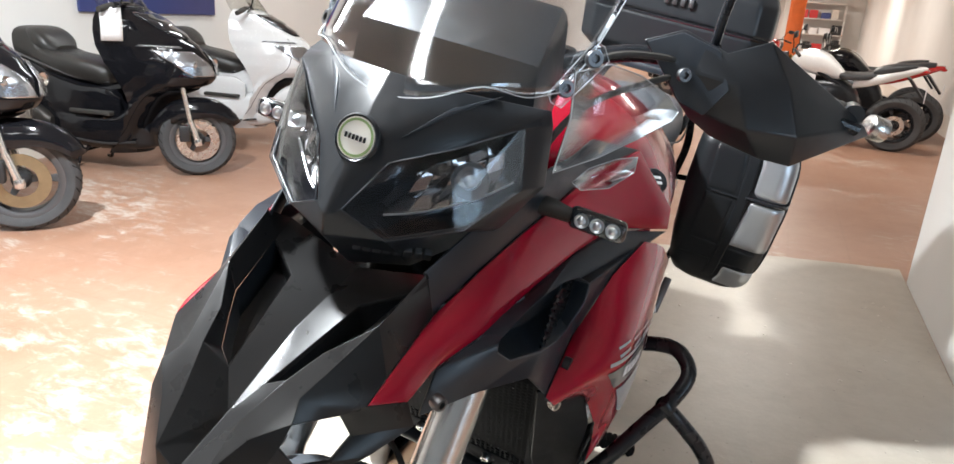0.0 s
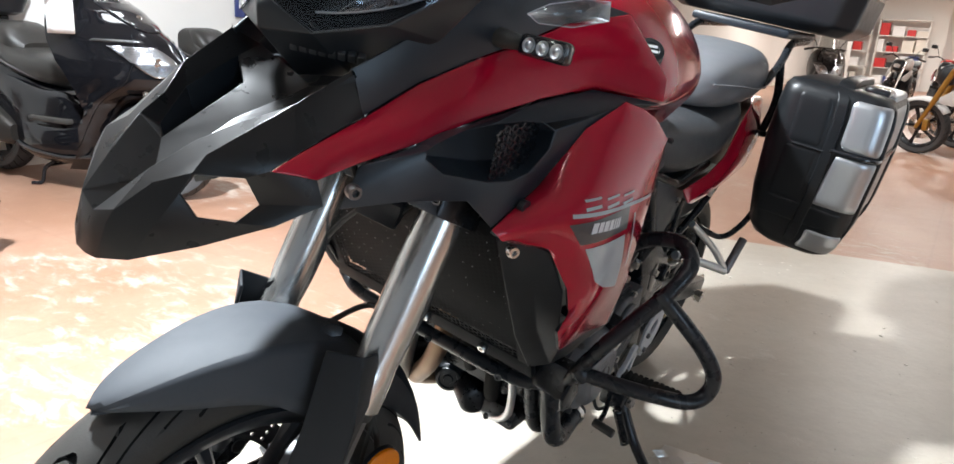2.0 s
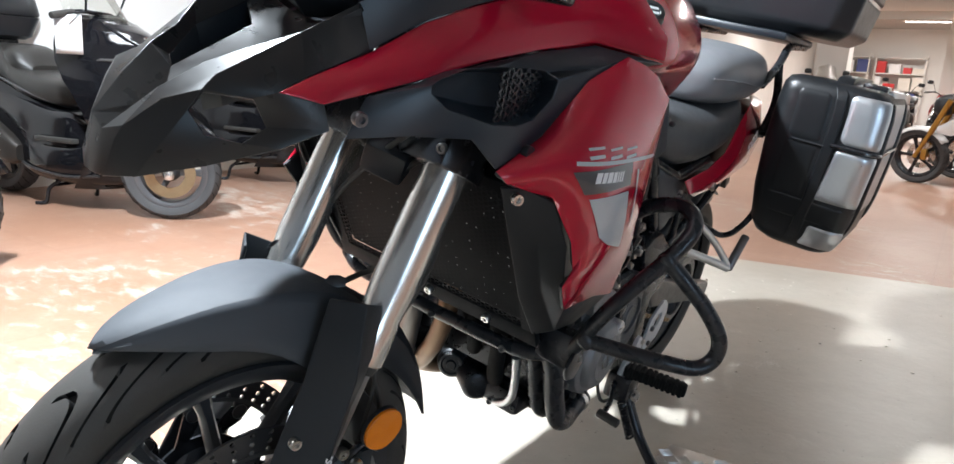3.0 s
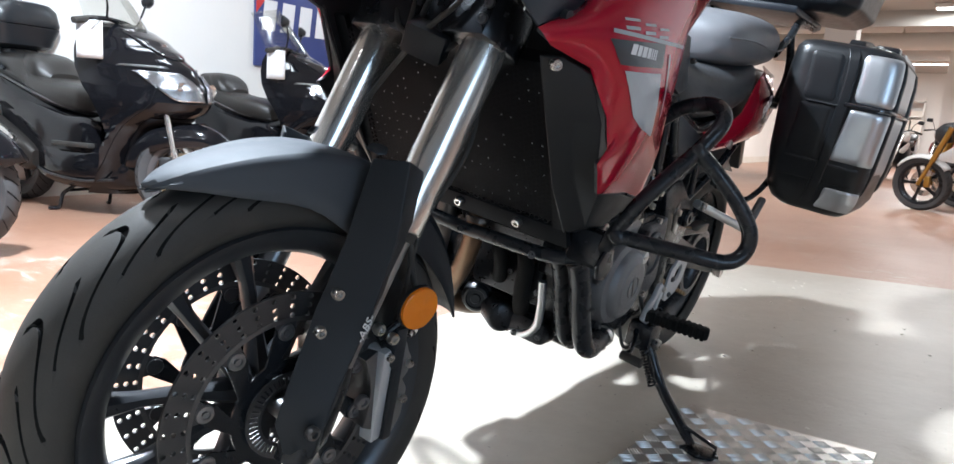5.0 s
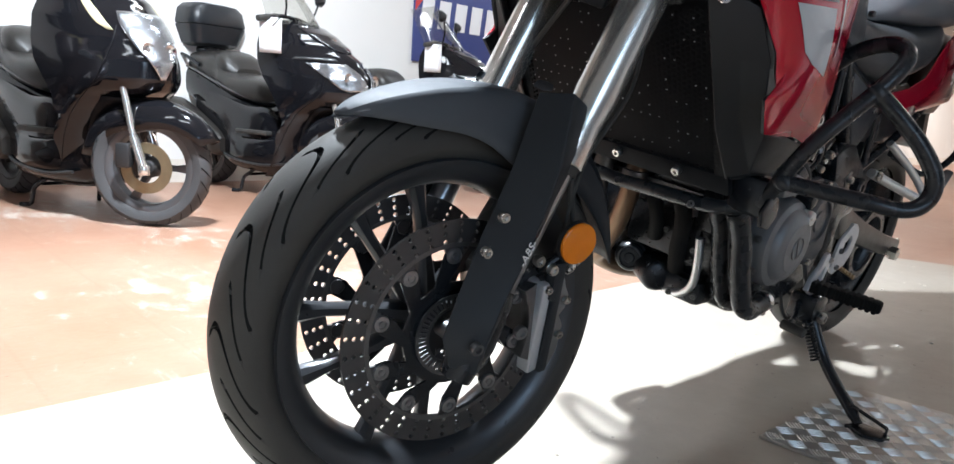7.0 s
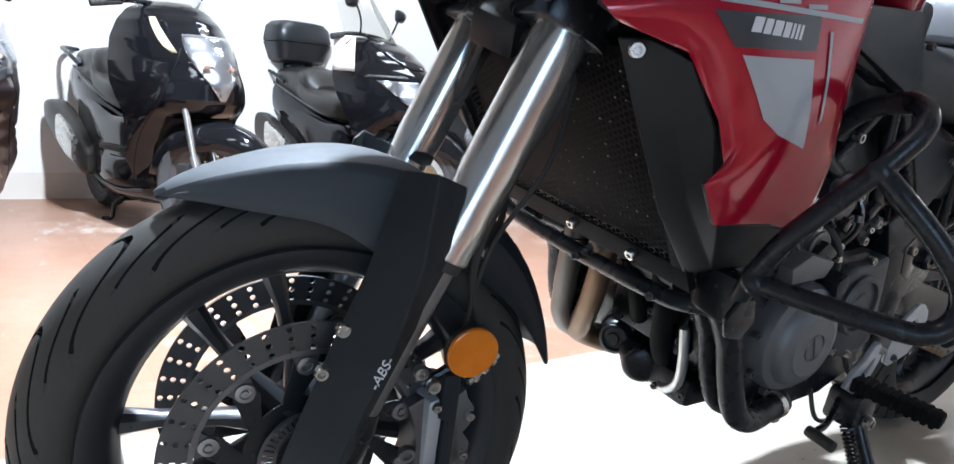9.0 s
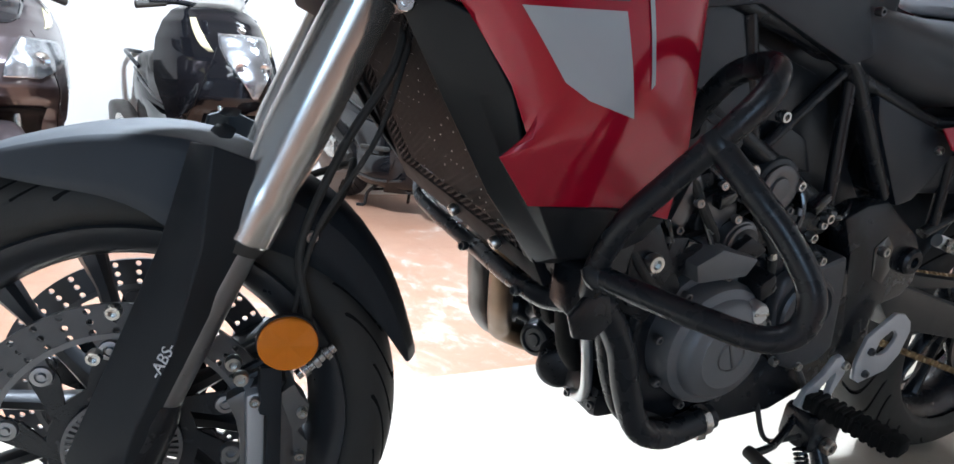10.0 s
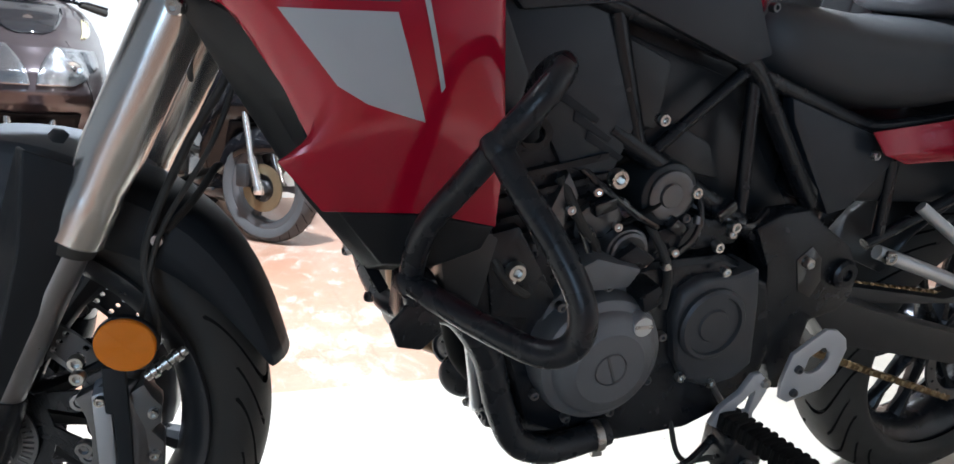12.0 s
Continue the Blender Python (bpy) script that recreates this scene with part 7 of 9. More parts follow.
case_strip("inlay", 0.592, 0.652, -0.04, CASE_ARC * 0.9, 0.005, SILVER_PANEL, "brushed silver corner inlay", 0.01)
case_strip("corner_frame", 0.64, 1.0, CASE_ARC * 0.97, CASE_ARC + 0.028, 0.009, CASE_BLACK, "", 0.012)
case_strip("corner_frame", 0.64, 1.0, CASE_ARC + 0.33, CASE_ARC + 0.38, 0.009, CASE_BLACK, "", 0.012)
case_strip("outer_panel", 0.872, 0.99, CASE_ARC + 0.034, CASE_ARC + 0.325, 0.005, SILVER_PANEL, "silver outer panel", 0.006)
case_strip("outer_panel", 0.69, 0.858, CASE_ARC + 0.034, CASE_ARC + 0.325, 0.005, SILVER_PANEL, "silver outer panel", 0.006)
case_strip("strap", 0.60, 1.005, -0.078, -0.05, 0.007, CASE_BLACK, "", 0.01)
case_strip("front_panel", 0.862, 0.985, -0.165, -0.084, 0.004, CASE_BLACK, "", 0.018)
case_strip("front_panel", 0.715, 0.856, -0.165, -0.086, 0.003, CASE_BLACK, "", 0.01)
bm = bmesh.new()
box(bm, (0.36, 1.53, 0.99), (0.455, 1.85, 1.018), 0.012)
part("top_inlay", bm, SILVER_PANEL, pc, "silver top panel")
bm = bmesh.new()
box(bm, (0.38, 1.5, 1.0), (0.44, 1.62, 1.026), 0.008)
part("lock_recess", bm, GLOSS, pc)
bm = bmesh.new()
loft(bm, [[(0.325, p.y, p.z), (0.365, p.y, p.z), (0.365, p.y + q.y, p.z + q.z), (0.325, p.y + q.y, p.z + q.z)] for p, q in
          (           (Vector((0, 1.435, 1.0)), Vector((0, 0.01, -0.02))), (Vector((0, 1.47, 1.026)), Vector((0, 0, -0.02))), (Vector((0, 1.55, 1.034)), Vector((0, 0, -0.02))), (Vector((0, 1.8, 1.034)), Vector((0, 0, -0.02))), (Vector((0, 1.88, 1.0)), Vector((0, -0.02, -0.02))))])
part("strap_handle", finish(bm, 0.006, 2, 50), CASE_BLACK, pc, "broad black strap and carrying handle")
case_strip("lower_band", 0.66, 0.714, -0.17, CASE_ARC + 0.3, 0.004, CASE_BLACK, "", 0.006)
bm = bmesh.new()
tube(bm, [case_point(0.865, s, 0.003) for s in (-0.06, -0.03, 0.0, CASE_ARC * 0.25, CASE_ARC * 0.5, CASE_ARC * 0.75, CASE_ARC, CASE_ARC + 0.2, CASE_ARC + 0.37)], 0.0055, 10)
part("clasp_band", bm, GLOSS, pc)
for z, s0, s1 in ((0.858, -0.15, -0.07), (0.712, -0.11, -0.05)):
    bm = bmesh.new()
    tube(bm, [case_point(z, s0, 0.003), case_point(z, s1, 0.003)], 0.0025, 8)
    part("moulded_rib", bm, CASE_BLACK, pc)

copy_thing(pc, LEAN_M @ Matrix.Diagonal((-1, 1, 1, 1)))

# rear wheel, swing arm, chain
RX = Matrix.Translation((0, 1.56, 0.318)) @ TO_X
tyre("rear_tyre", RX, 0.312, 0.078, 0.222, bike, label="black rear road tyre")
wheel_rim("rear_rim", RX, bike, 0.06, BLACK_METAL)
sw = None
for sx in (1, -1):
    secs = []
    for y, z, h, w in ((1.04, 0.5, 0.035, 0.03), (1.12, 0.435, 0.042, 0.024), (1.3, 0.39, 0.034, 0.018), (1.52, 0.34, 0.03, 0.018), (1.66, 0.318, 0.026, 0.016)):
        x = 0.125 * sx
        secs.append([(x - w, y, z - h), (x + w, y, z - h * 0.9), (x + w, y, z + h * 0.9), (x - w, y, z + h)])
    bm = bmesh.new()
    loft(bm, secs)
    ob = part("swing_arm", finish(bm, 0.006, 2), PLASTIC, bike if sw is None else sw, "black box-section swing arm")
    sw = sw or ob
    for z in (0.3, 0.335):
        bm = bmesh.new()
        cyl(bm, (0.125 * sx, 1.64, z), (0.125 * sx, 1.69, z), 0.006, 12)
        part("adjuster_bolt", bm, SILVER, sw)
bm = bmesh.new()
cyl(bm, (-0.15, 1.56, 0.318), (0.165, 1.56, 0.318), 0.012, 20)
cyl(bm, (0.15, 1.56, 0.318), (0.17, 1.56, 0.318), 0.02, 6)
part("rear_axle", bm, SILVER, bike)
bm = bmesh.new()
holed_ring(bm, 0.085, 0.106, 0.082, 0.087, RX, 1, 38, 0.004, 2)
part("rear_sprocket", bm, DARK_STEEL, bike, angle=60)
# chain: separate links on one mesh
bm = bmesh.new()
box(bm, (-0.006, -0.0075, -0.0065), (0.006, 0.0075, 0.0065), 0.003, None, 1)
link_mesh = bpy.data.meshes.new("chain_link")
bm.to_mesh(link_mesh)
bm.free()
link_mesh.materials.append(BRASS)
chain = new("chain", None)
chain.parent = bike
path = [Vector((0.085, 0.88, 0.475 + 0.035)), Vector((0.085, 1.56, 0.318 + 0.106))]
low_p = [Vector((0.085, 0.88, 0.475 - 0.035)), Vector((0.085, 1.56, 0.318 - 0.106))]
for a, b in (path, low_p):
    nl = int((b - a).length / 0.0159)
    ang = math.atan2(b.z - a.z, b.y - a.y)
    for k in range(nl):
        o = new("link", link_mesh)
        o.parent = chain
        o.matrix_local = Matrix.Translation(a.lerp(b, k / nl)) @ Matrix.Rotation(ang, 4, "X") @ Matrix.Diagonal((1.0 if k % 2 else 0.7, 1, 1, 1))
bm = bmesh.new()
prism(bm, [(1.02, 0.47), (1.12, 0.485), (1.4, 0.445), (1.5, 0.46), (1.5, 0.43), (1.1, 0.45)], 0.07, 0.11)
part("chain_guard", finish(bm, 0.004), PLASTIC, bike)
# rear shock, linkage clutter between frame and wheel
bm = bmesh.new()
path = [(0.0 + 0.035 * math.cos(k * 0.4), 1.02 + 0.035 * math.sin(k * 0.4) + 0.0011 * k, 0.45 + 0.0028 * k) for k in range(95)]
tube(bm, path, 0.006, 8)
part("shock_spring", bm, BLACK_METAL, bike)
bm = bmesh.new()
cyl(bm, (0, 1.0, 0.42), (0, 1.13, 0.74), 0.02, 16)
part("shock_body", bm, DARK_STEEL, bike)
bm = bmesh.new()
box(bm, (-0.09, 0.98, 0.4), (0.09, 1.1, 0.64), 0.02)
part("frame_block", bm, BLACK_METAL, bike)
# silencer on the far side
bm = bmesh.new()
tube(bm, smooth_path([(-0.1, 0.75, 0.25), (-0.14, 1.0, 0.3), (-0.19, 1.25, 0.42), (-0.21, 1.6, 0.55)], 6), [0.025] * 6 + [0.03] * 6 + [0.055] * 6 + [0.05], 20)
part("silencer", bm, BLACK_METAL, bike)
# rear mudguard and number plate holder
bm = bmesh.new()
prism(bm, [(1.72, 0.86), (1.76, 0.86), (1.9, 0.62), (1.87, 0.6)], -0.05, 0.05)
part("plate_holder", finish(bm, 0.004), PLASTIC, bike)
bm = bmesh.new()
secs = []
for a in range(-60, 45, 15):
    t = radians(a)
    secs.append([RX @ Vector((-0.33 * math.cos(t), 0.33 * math.sin(t), x)) for x in (-0.07, -0.05, 0.05, 0.07)])
loft(bm, secs, closed=False)
g = part("rear_hugger", bm, PLASTIC, bike)
s = g.modifiers.new("solid", "SOLIDIFY")
s.thickness = 0.004


# pegs, levers and guards on the left side
def loop_plate(bm, outer, inner, x0, x1):
    """A side plate with one opening; outer and inner outlines have as many corners."""
    n = len(outer)
    rings = [[bm.verts.new((x, y, z)) for y, z in pts] for x, pts in ((x0, outer), (x0, inner), (x1, outer), (x1, inner))]
    for i in range(n):
        j = (i + 1) % n
        bm.faces.new((rings[0][i], rings[0][j], rings[1][j], rings[1][i]))
        bm.faces.new((rings[2][i], rings[2][j], rings[3][j], rings[3][i]))
        bm.faces.new((rings[0][i], rings[0][j], rings[2][j], rings[2][i]))
        bm.faces.new((rings[1][i], rings[1][j], rings[3][j], rings[3][i]))


bm = bmesh.new()
loop_plate(bm, [(1.008, 0.335), (0.991, 0.343), (0.986, 0.369), (0.994, 0.415), (1.046, 0.452), (1.068, 0.449), (1.088, 0.435), (1.096, 0.417), (1.088, 0.376), (1.067, 0.351)],
           [(1.03, 0.381), (1.024, 0.387), (1.025, 0.394), (1.027, 0.408), (1.047, 0.422), (1.056, 0.422), (1.065, 0.413), (1.064, 0.402), (1.053, 0.386), (1.041, 0.381)], 0.187, 0.194)
heel = part("heel_guard", finish(bm, 0.002, 2), ALLOY, bike, "bare alloy heel guard")
for y, z in [(1.01, 0.391), (1.013, 0.352)]:
    bolt("bolt", (0.194, y, z), (1, 0, 0), 0.0065, heel, DARK_STEEL)
bm = bmesh.new()
loop_plate(bm, [(0.915, 0.295), (0.87, 0.316), (0.881, 0.342), (0.91, 0.365), (0.925, 0.391), (0.938, 0.394), (0.957, 0.377), (0.956, 0.362), (0.942, 0.328), (0.947, 0.31)],
           [(0.918, 0.335), (0.912, 0.336), (0.908, 0.339), (0.913, 0.345), (0.926, 0.359), (0.934, 0.366), (0.936, 0.362), (0.935, 0.349), (0.933, 0.332), (0.927, 0.331)], 0.19, 0.2)
br = part("peg_bracket", finish(bm, 0.0025, 2), ALLOY, bike, "bare alloy foot peg bracket")
for y, z in [(0.948, 0.378), (0.918, 0.306)]:
    bolt("bolt", (0.2, y, z), (1, 0, 0), 0.007, br, SILVER)
bm = bmesh.new()
box(bm, (-0.068, -0.019, -0.012), (0.068, 0.019, 0.0115), 0.006, Matrix.Translation((0.264, 0.9145, 0.3235)) @ pose(0, 0, 0, 0, 0, 12.8))
part("peg_core", bm, BLACK_RUBBER, br)
for k in range(11):
    bm = bmesh.new()
    a = Vector((0.2, 0.9, 0.325)).lerp(Vector((0.33, 0.93, 0.322)), k / 11)
    box(bm, (-0.004, -0.0205, -0.0128), (0.005, 0.0205, 0.0128 if k % 2 else 0.012), 0.002, Matrix.Translation(a) @ pose(0, 0, 0, 0, 0, 12), 1)
    part("peg_rib", bm, BLACK_RUBBER, br)
bm = bmesh.new()
tube(bm, smooth_path([(0.17, 0.93, 0.3), (0.2, 0.85, 0.26), (0.21, 0.79, 0.255)], 6), 0.006, 10)
gl = part("gear_lever", bm, BLACK_METAL, bike)
bm = bmesh.new()
cyl(bm, (0.2, 0.79, 0.255), (0.25, 0.785, 0.255), 0.01, 14, 0.002)
part("lever_rubber", bm, RUBBER, gl)
bm = bmesh.new()
tube(bm, [(0.18, 0.93, 0.3), (0.175, 0.86, 0.39)], 0.005, 10)
part("lever_rod", bm, DARK_STEEL, gl)
pp = None
for pts, r in (([(0.165, 1.13, 0.56), (0.2, 1.24, 0.53), (0.248, 1.325, 0.503)], 0.011), ([(0.165, 1.19, 0.63), (0.21, 1.27, 0.57), (0.25, 1.33, 0.503)], 0.009)):
    bm = bmesh.new()
    tube(bm, smooth_path(pts, 6), r, 12)
    o = part("pillion_peg_bracket", bm, ALU, pp or bike, "bare alloy pillion peg bracket")
    pp = pp or o
bm = bmesh.new()
cyl(bm, (0.25, 1.325, 0.5), (0.255, 1.385, 0.585), 0.011, 16, 0.003)
part("pillion_peg", bm, DARK_STEEL, pp)
bolt("bolt", (0.18, 1.14, 0.556), (1, 0, 0), 0.011, pp, SILVER)

# side stand; its foot stands on the plate at world (0.29, 0.89, 0.012)
IL = LEAN_M.inverted()
foot = IL @ Vector((0.285, 0.89, 0.022))
top = Vector((0.2, 0.93, 0.26))
bm = bmesh.new()
knee = IL @ Vector((0.19, 0.93, 0.12))
tube(bm, smooth_path([top, knee, foot.lerp(knee, 0.2), foot], 6), [0.013] * 6 + [0.012] * 8 + [0.01] * 5, 14)
st = part("side_stand", bm, BLACK_METAL, bike, "black side stand swung out")
bm = bmesh.new()
m = LEAN_M.inverted() @ Matrix.Translation((0.3, 0.89, 0.0145)) @ pose(0, 0, 0, 0, 0, -25)
pts = [(-0.03, -0.025), (0.02, -0.03), (0.045, -0.01), (0.045, 0.015), (0.015, 0.03), (-0.03, 0.02)]
plate(bm, [m @ Vector((x, y, -0.006)) for x, y in pts], m.to_3x3() @ Vector((0, 0, 0.009)))
part("stand_foot", finish(bm, 0.002), BLACK_METAL, st)
bm = bmesh.new()
tube(bm, [m @ Vector((0.035, 0.012, 0.003)), m @ Vector((0.04, 0.01, 0.02)), foot.lerp(knee, 0.35)], 0.004, 8)
part("foot_strut", bm, BLACK_METAL, st)
bm = bmesh.new()
box(bm, (-0.03, -0.035, -0.03), (0.03, 0.035, 0.035), 0.01, Matrix.Translation((0.19, 0.93, 0.268)))
part("stand_bracket", bm, BLACK_METAL, st)
bolt("bolt", (0.225, 0.93, 0.255), (1, 0, 0), 0.013, st, SILVER, 0.01)
sa, sb = Vector((0.215, 0.885, 0.25)), IL @ Vector((0.19, 0.89, 0.115))
bm = bmesh.new()
d = sb - sa
u = d.orthogonal().normalized()
w = d.normalized().cross(u)
tube(bm, [sa + d * (k / 130) + (u * math.cos(k * 0.7) + w * math.sin(k * 0.7)) * 0.0085 for k in range(110)], 0.0028, 6)
part("stand_spring", bm, BLACK_METAL, st)
bm = bmesh.new()
tube(bm, smooth_path([(0.16, 0.83, 0.31), (0.18, 0.85, 0.25), (0.2, 0.89, 0.26)], 6), 0.004, 8)
part("switch_cable", bm, RUBBER, st)

# ---------------- scooters ----------------
BLACK_PAINT = material("black_scooter_paint", (0.0065, 0.0066, 0.0082), 0.08, vary=0.2, rough_vary=0.03, spec=0.38)
TAUPE_PAINT = material("taupe_scooter_paint", (0.085, 0.068, 0.072), 0.3, metal=0.6, vary=0.1, coat=0.8, rough_vary=0.05)
WHITE_PAINT = material("white_scooter_paint", (0.72, 0.72, 0.72), 0.25, vary=0.03, coat=0.8)
SCOOT_SEAT = material("scooter_seat_vinyl", (0.023, 0.021, 0.019), 0.36, vary=0.2, bump=0.3, bump_scale=500)
SCOOT_TYRE = material("dusty_tyre", (0.055, 0.055, 0.057), 0.75, vary=0.25, bump=0.3, bump_scale=300)
GREY_PLASTIC = material("grey_plastic", (0.022, 0.022, 0.023), 0.45, vary=0.15, bump=0.2, bump_scale=700)
CAST_RIM = material("grey_cast_rim", (0.11, 0.11, 0.115), 0.4, metal=0.5, vary=0.15)
GOLD_DISC = material("gold_tinted_disc", (0.34, 0.29, 0.19), 0.35, metal=0.9, vary=0.2, scale=30)
MUFFLER = material("dark_muffler", (0.045, 0.04, 0.036), 0.4, metal=0.5, vary=0.3)
PAPER = material("white_paper", (0.82, 0.82, 0.82), 0.7, vary=0.02)
GOLD = material("gold_fork", (0.45, 0.26, 0.06), 0.35, metal=0.9, vary=0.1)
OLIVE_LENS = material("cream_indicator_lens", (0.55, 0.48, 0.30), 0.15, vary=0.1, coat=1.0)
SCREEN = glass("dark_windshield", (0.10, 0.10, 0.10), 0.06, 1.0, 1.5)
PALE_SCREEN = glass("clear_windshield", (0.88, 0.88, 0.86), 0.08, 1.2, 1.5)
LAMP_COVER = glass("clear_lamp_cover", (0.93, 0.94, 0.95), 0.03, 0.9, 1.5)
FACET = bpy.data.materials.new("faceted_reflector")
FACET.use_nodes = True
_nt = FACET.node_tree
_nt.nodes["Principled BSDF"].inputs["Metallic"].default_value = 0.95
_nt.nodes["Principled BSDF"].inputs["Roughness"].default_value = 0.25
_nt.nodes["Principled BSDF"].inputs["Base Color"].default_value = (0.62, 0.63, 0.65, 1)
_vo = _nt.nodes.new("ShaderNodeTexVoronoi")
_vo.inputs["Scale"].default_value = 24
_co = _nt.nodes.new("ShaderNodeTexCoord")
_nt.links.new(_co.outputs["Object"], _vo.inputs["Vector"])
_bp = _nt.nodes.new("ShaderNodeBump")
_bp.inputs["Strength"].default_value = 0.6
_bp.inputs["Distance"].default_value = 0.004
_nt.links.new(_vo.outputs["Distance"], _bp.inputs["Height"])
_nt.links.new(_bp.outputs["Normal"], _nt.nodes["Principled BSDF"].inputs["Normal"])


def ring_x(x, zc, hw, hh, n=20, p=0.6, flat=0.0):
    """An oblong section across the length at x."""
    out = []
    for k in range(n):
        a = 2 * math.pi * k / n
        c, s = math.cos(a), math.sin(a)
        y = hw * math.copysign(abs(c) ** p, c)
        z = hh * math.copysign(abs(s) ** p, s)
        out.append((x, y, zc + z))
    return out


def hull_x(rows, n=20, p=0.6):
    """Rows of x, low z, high z, half width."""
    bm = bmesh.new()
    P = smooth_path([(x, (lo + hi) / 2, (hi - lo) / 2) for x, lo, hi, w in rows], 3)
    W = smooth_path([(w, 0, 0) for x, lo, hi, w in rows], 3)
    loft(bm, [ring_x(q.x, q.y, max(0.004, w.x), max(0.004, q.z), n, p) for q, w in zip(P, W)])
    return bm


def wheel_parts(parent, m, r, w, spokes, rim_mat, tyre_mat, disc_r=0.0, disc_side=-1, disc_mat=None):
    """A tyre with grooves, a cast rim and a brake disc, turning about the local y axis of m."""
    ax = m @ Matrix.Rotation(radians(90), 4, "X")
    ri = r - w * 0.62
    prof = [(ri, -w * 0.34), (ri + w * 0.2, -w * 0.47), (r - w * 0.24, -w * 0.49), (r - w * 0.07, -w * 0.34), (r, -w * 0.12),
            (r, w * 0.12), (r - w * 0.07, w * 0.34), (r - w * 0.24, w * 0.49), (ri + w * 0.2, w * 0.47), (ri, w * 0.34)]
    bm = bmesh.new()
    lathe(bm, prof, ax, 56)
    t = part("tyre", bm, tyre_mat, parent, "dusty black rubber tyre")
    bm = bmesh.new()
    for k in range(26):
        for s in (-1, 1):
            a = 2 * math.pi * (k + (0.5 if s > 0 else 0)) / 26
            pts = []
            for q, (rr, h) in enumerate(((r + 0.0006, 0.05), (r - w * 0.05, 0.3), (r - w * 0.19, 0.46))):
                aa = a + q * 0.09
                pts.append(ax @ Vector((rr * math.cos(aa), rr * math.sin(aa), s * w * h)))
            tube(bm, pts, 0.0028, 4)
    part("tread_groove", bm, MESH, t, "dark curved tread grooves")
    bm = bmesh.new()
    lathe(bm, [(ri + 0.004, -w * 0.36), (ri + 0.006, -w * 0.30), (ri - 0.016, -w * 0.26), (ri - 0.02, 0), (ri - 0.016, w * 0.26), (ri + 0.006, w * 0.30), (ri + 0.004, w * 0.36), (ri - 0.006, w * 0.37),
               (ri - 0.03, w * 0.26), (ri - 0.034, 0), (ri - 0.03, -w * 0.26), (ri - 0.006, -w * 0.37)], ax, 48, True)
    rim = part("rim", bm, rim_mat, parent)
    for k in range(spokes):
        bm = bmesh.new()
        a = Matrix.Rotation(2 * math.pi * k / spokes, 4, "Z")
        loft(bm, [[ax @ a @ Vector((rr, y, z)) for y, z in ((-b, -0.012), (b, -0.012), (b, 0.012), (-b, 0.012))]
                  for rr, b in ((0.03, 0.019), (ri * 0.55, 0.013), (ri - 0.025, 0.022))])
        part("spoke", finish(bm, 0.003, 1), rim_mat, rim)
    bm = bmesh.new()
    lathe(bm, [(0.0, -w * 0.5), (0.03, -w * 0.5), (0.045, -w * 0.3), (0.045, w * 0.3), (0.03, w * 0.5), (0, w * 0.5)], ax, 20)
    part("hub", bm, GREY_PLASTIC, rim)
    if disc_r:
        bm = bmesh.new()
        lathe(bm, [(disc_r * 0.58, disc_side * -1 * w * 0.5 - 0.003), (disc_r, disc_side * -1 * w * 0.5 - 0.003), (disc_r, disc_side * -1 * w * 0.5 + 0.003), (disc_r * 0.58, disc_side * -1 * w * 0.5 + 0.003)], ax, 40, True)
        part("brake_disc", bm, disc_mat or SILVER, parent, "steel brake disc")


def fair_point(sections, z, s, lift=0.0):
    """A point of the fairing at height z; s runs from -1 (right rear) over 0 (nose) to 1."""
    for a, b in zip(sections, sections[1:]):
        if a[0] <= z <= b[0] or b is sections[-1]:
            k = min(1.0, max(0.0, (z - a[0]) / (b[0] - a[0])))
            k = k * k * (3 - 2 * k) * 0.4 + k * 0.6
            nose, w, rear = (a[i] + (b[i] - a[i]) * k for i in (1, 2, 3))
            break
    u = abs(s)
    # a soft channel and a bulge below it run from the lamp down to the foot of the leg shield
    line = z - (0.90 - 0.62 * max(0.0, u - 0.3))
    fade = min(1.0, max(0.0, (u - 0.36) / 0.16)) * min(1.0, max(0.0, (z - 0.16) / 0.12))
    lift += fade * (0.014 * math.exp(-((line + 0.085) / 0.05) ** 2) - 0.022 * math.exp(-(line / 0.038) ** 2))
    far = radians(64)
    a = far * u ** 0.92
    x = rear + (nose + lift - rear) * (math.cos(a) - math.cos(far)) / (1 - math.cos(far))
    y = (w + lift) * math.sin(a) / math.sin(far)
    return Vector((x, math.copysign(y, s) if s else 0.0, z))


def patch(sections, outline, lift, nu=10, nv=8):
    """A sheet over the fairing between two curves: outline(v) gives height and the span of s."""
    bm = bmesh.new()
    rows = []
    for j in range(nv + 1):
        z, s0, s1 = outline(j / nv)
        rows.append([bm.verts.new(fair_point(sections, z, s0 + (s1 - s0) * i / nu, lift)) for i in range(nu + 1)])
    for a, b in zip(rows, rows[1:]):
        for i in range(nu):
            bm.faces.new((a[i], a[i + 1], b[i + 1], b[i]))
    bmesh.ops.recalc_face_normals(bm, faces=bm.faces)
    return bm


def thick(ob, t, off=-1.0):
    m = ob.modifiers.new("solid", "SOLIDIFY")
    m.thickness, m.offset = t, off
    return ob


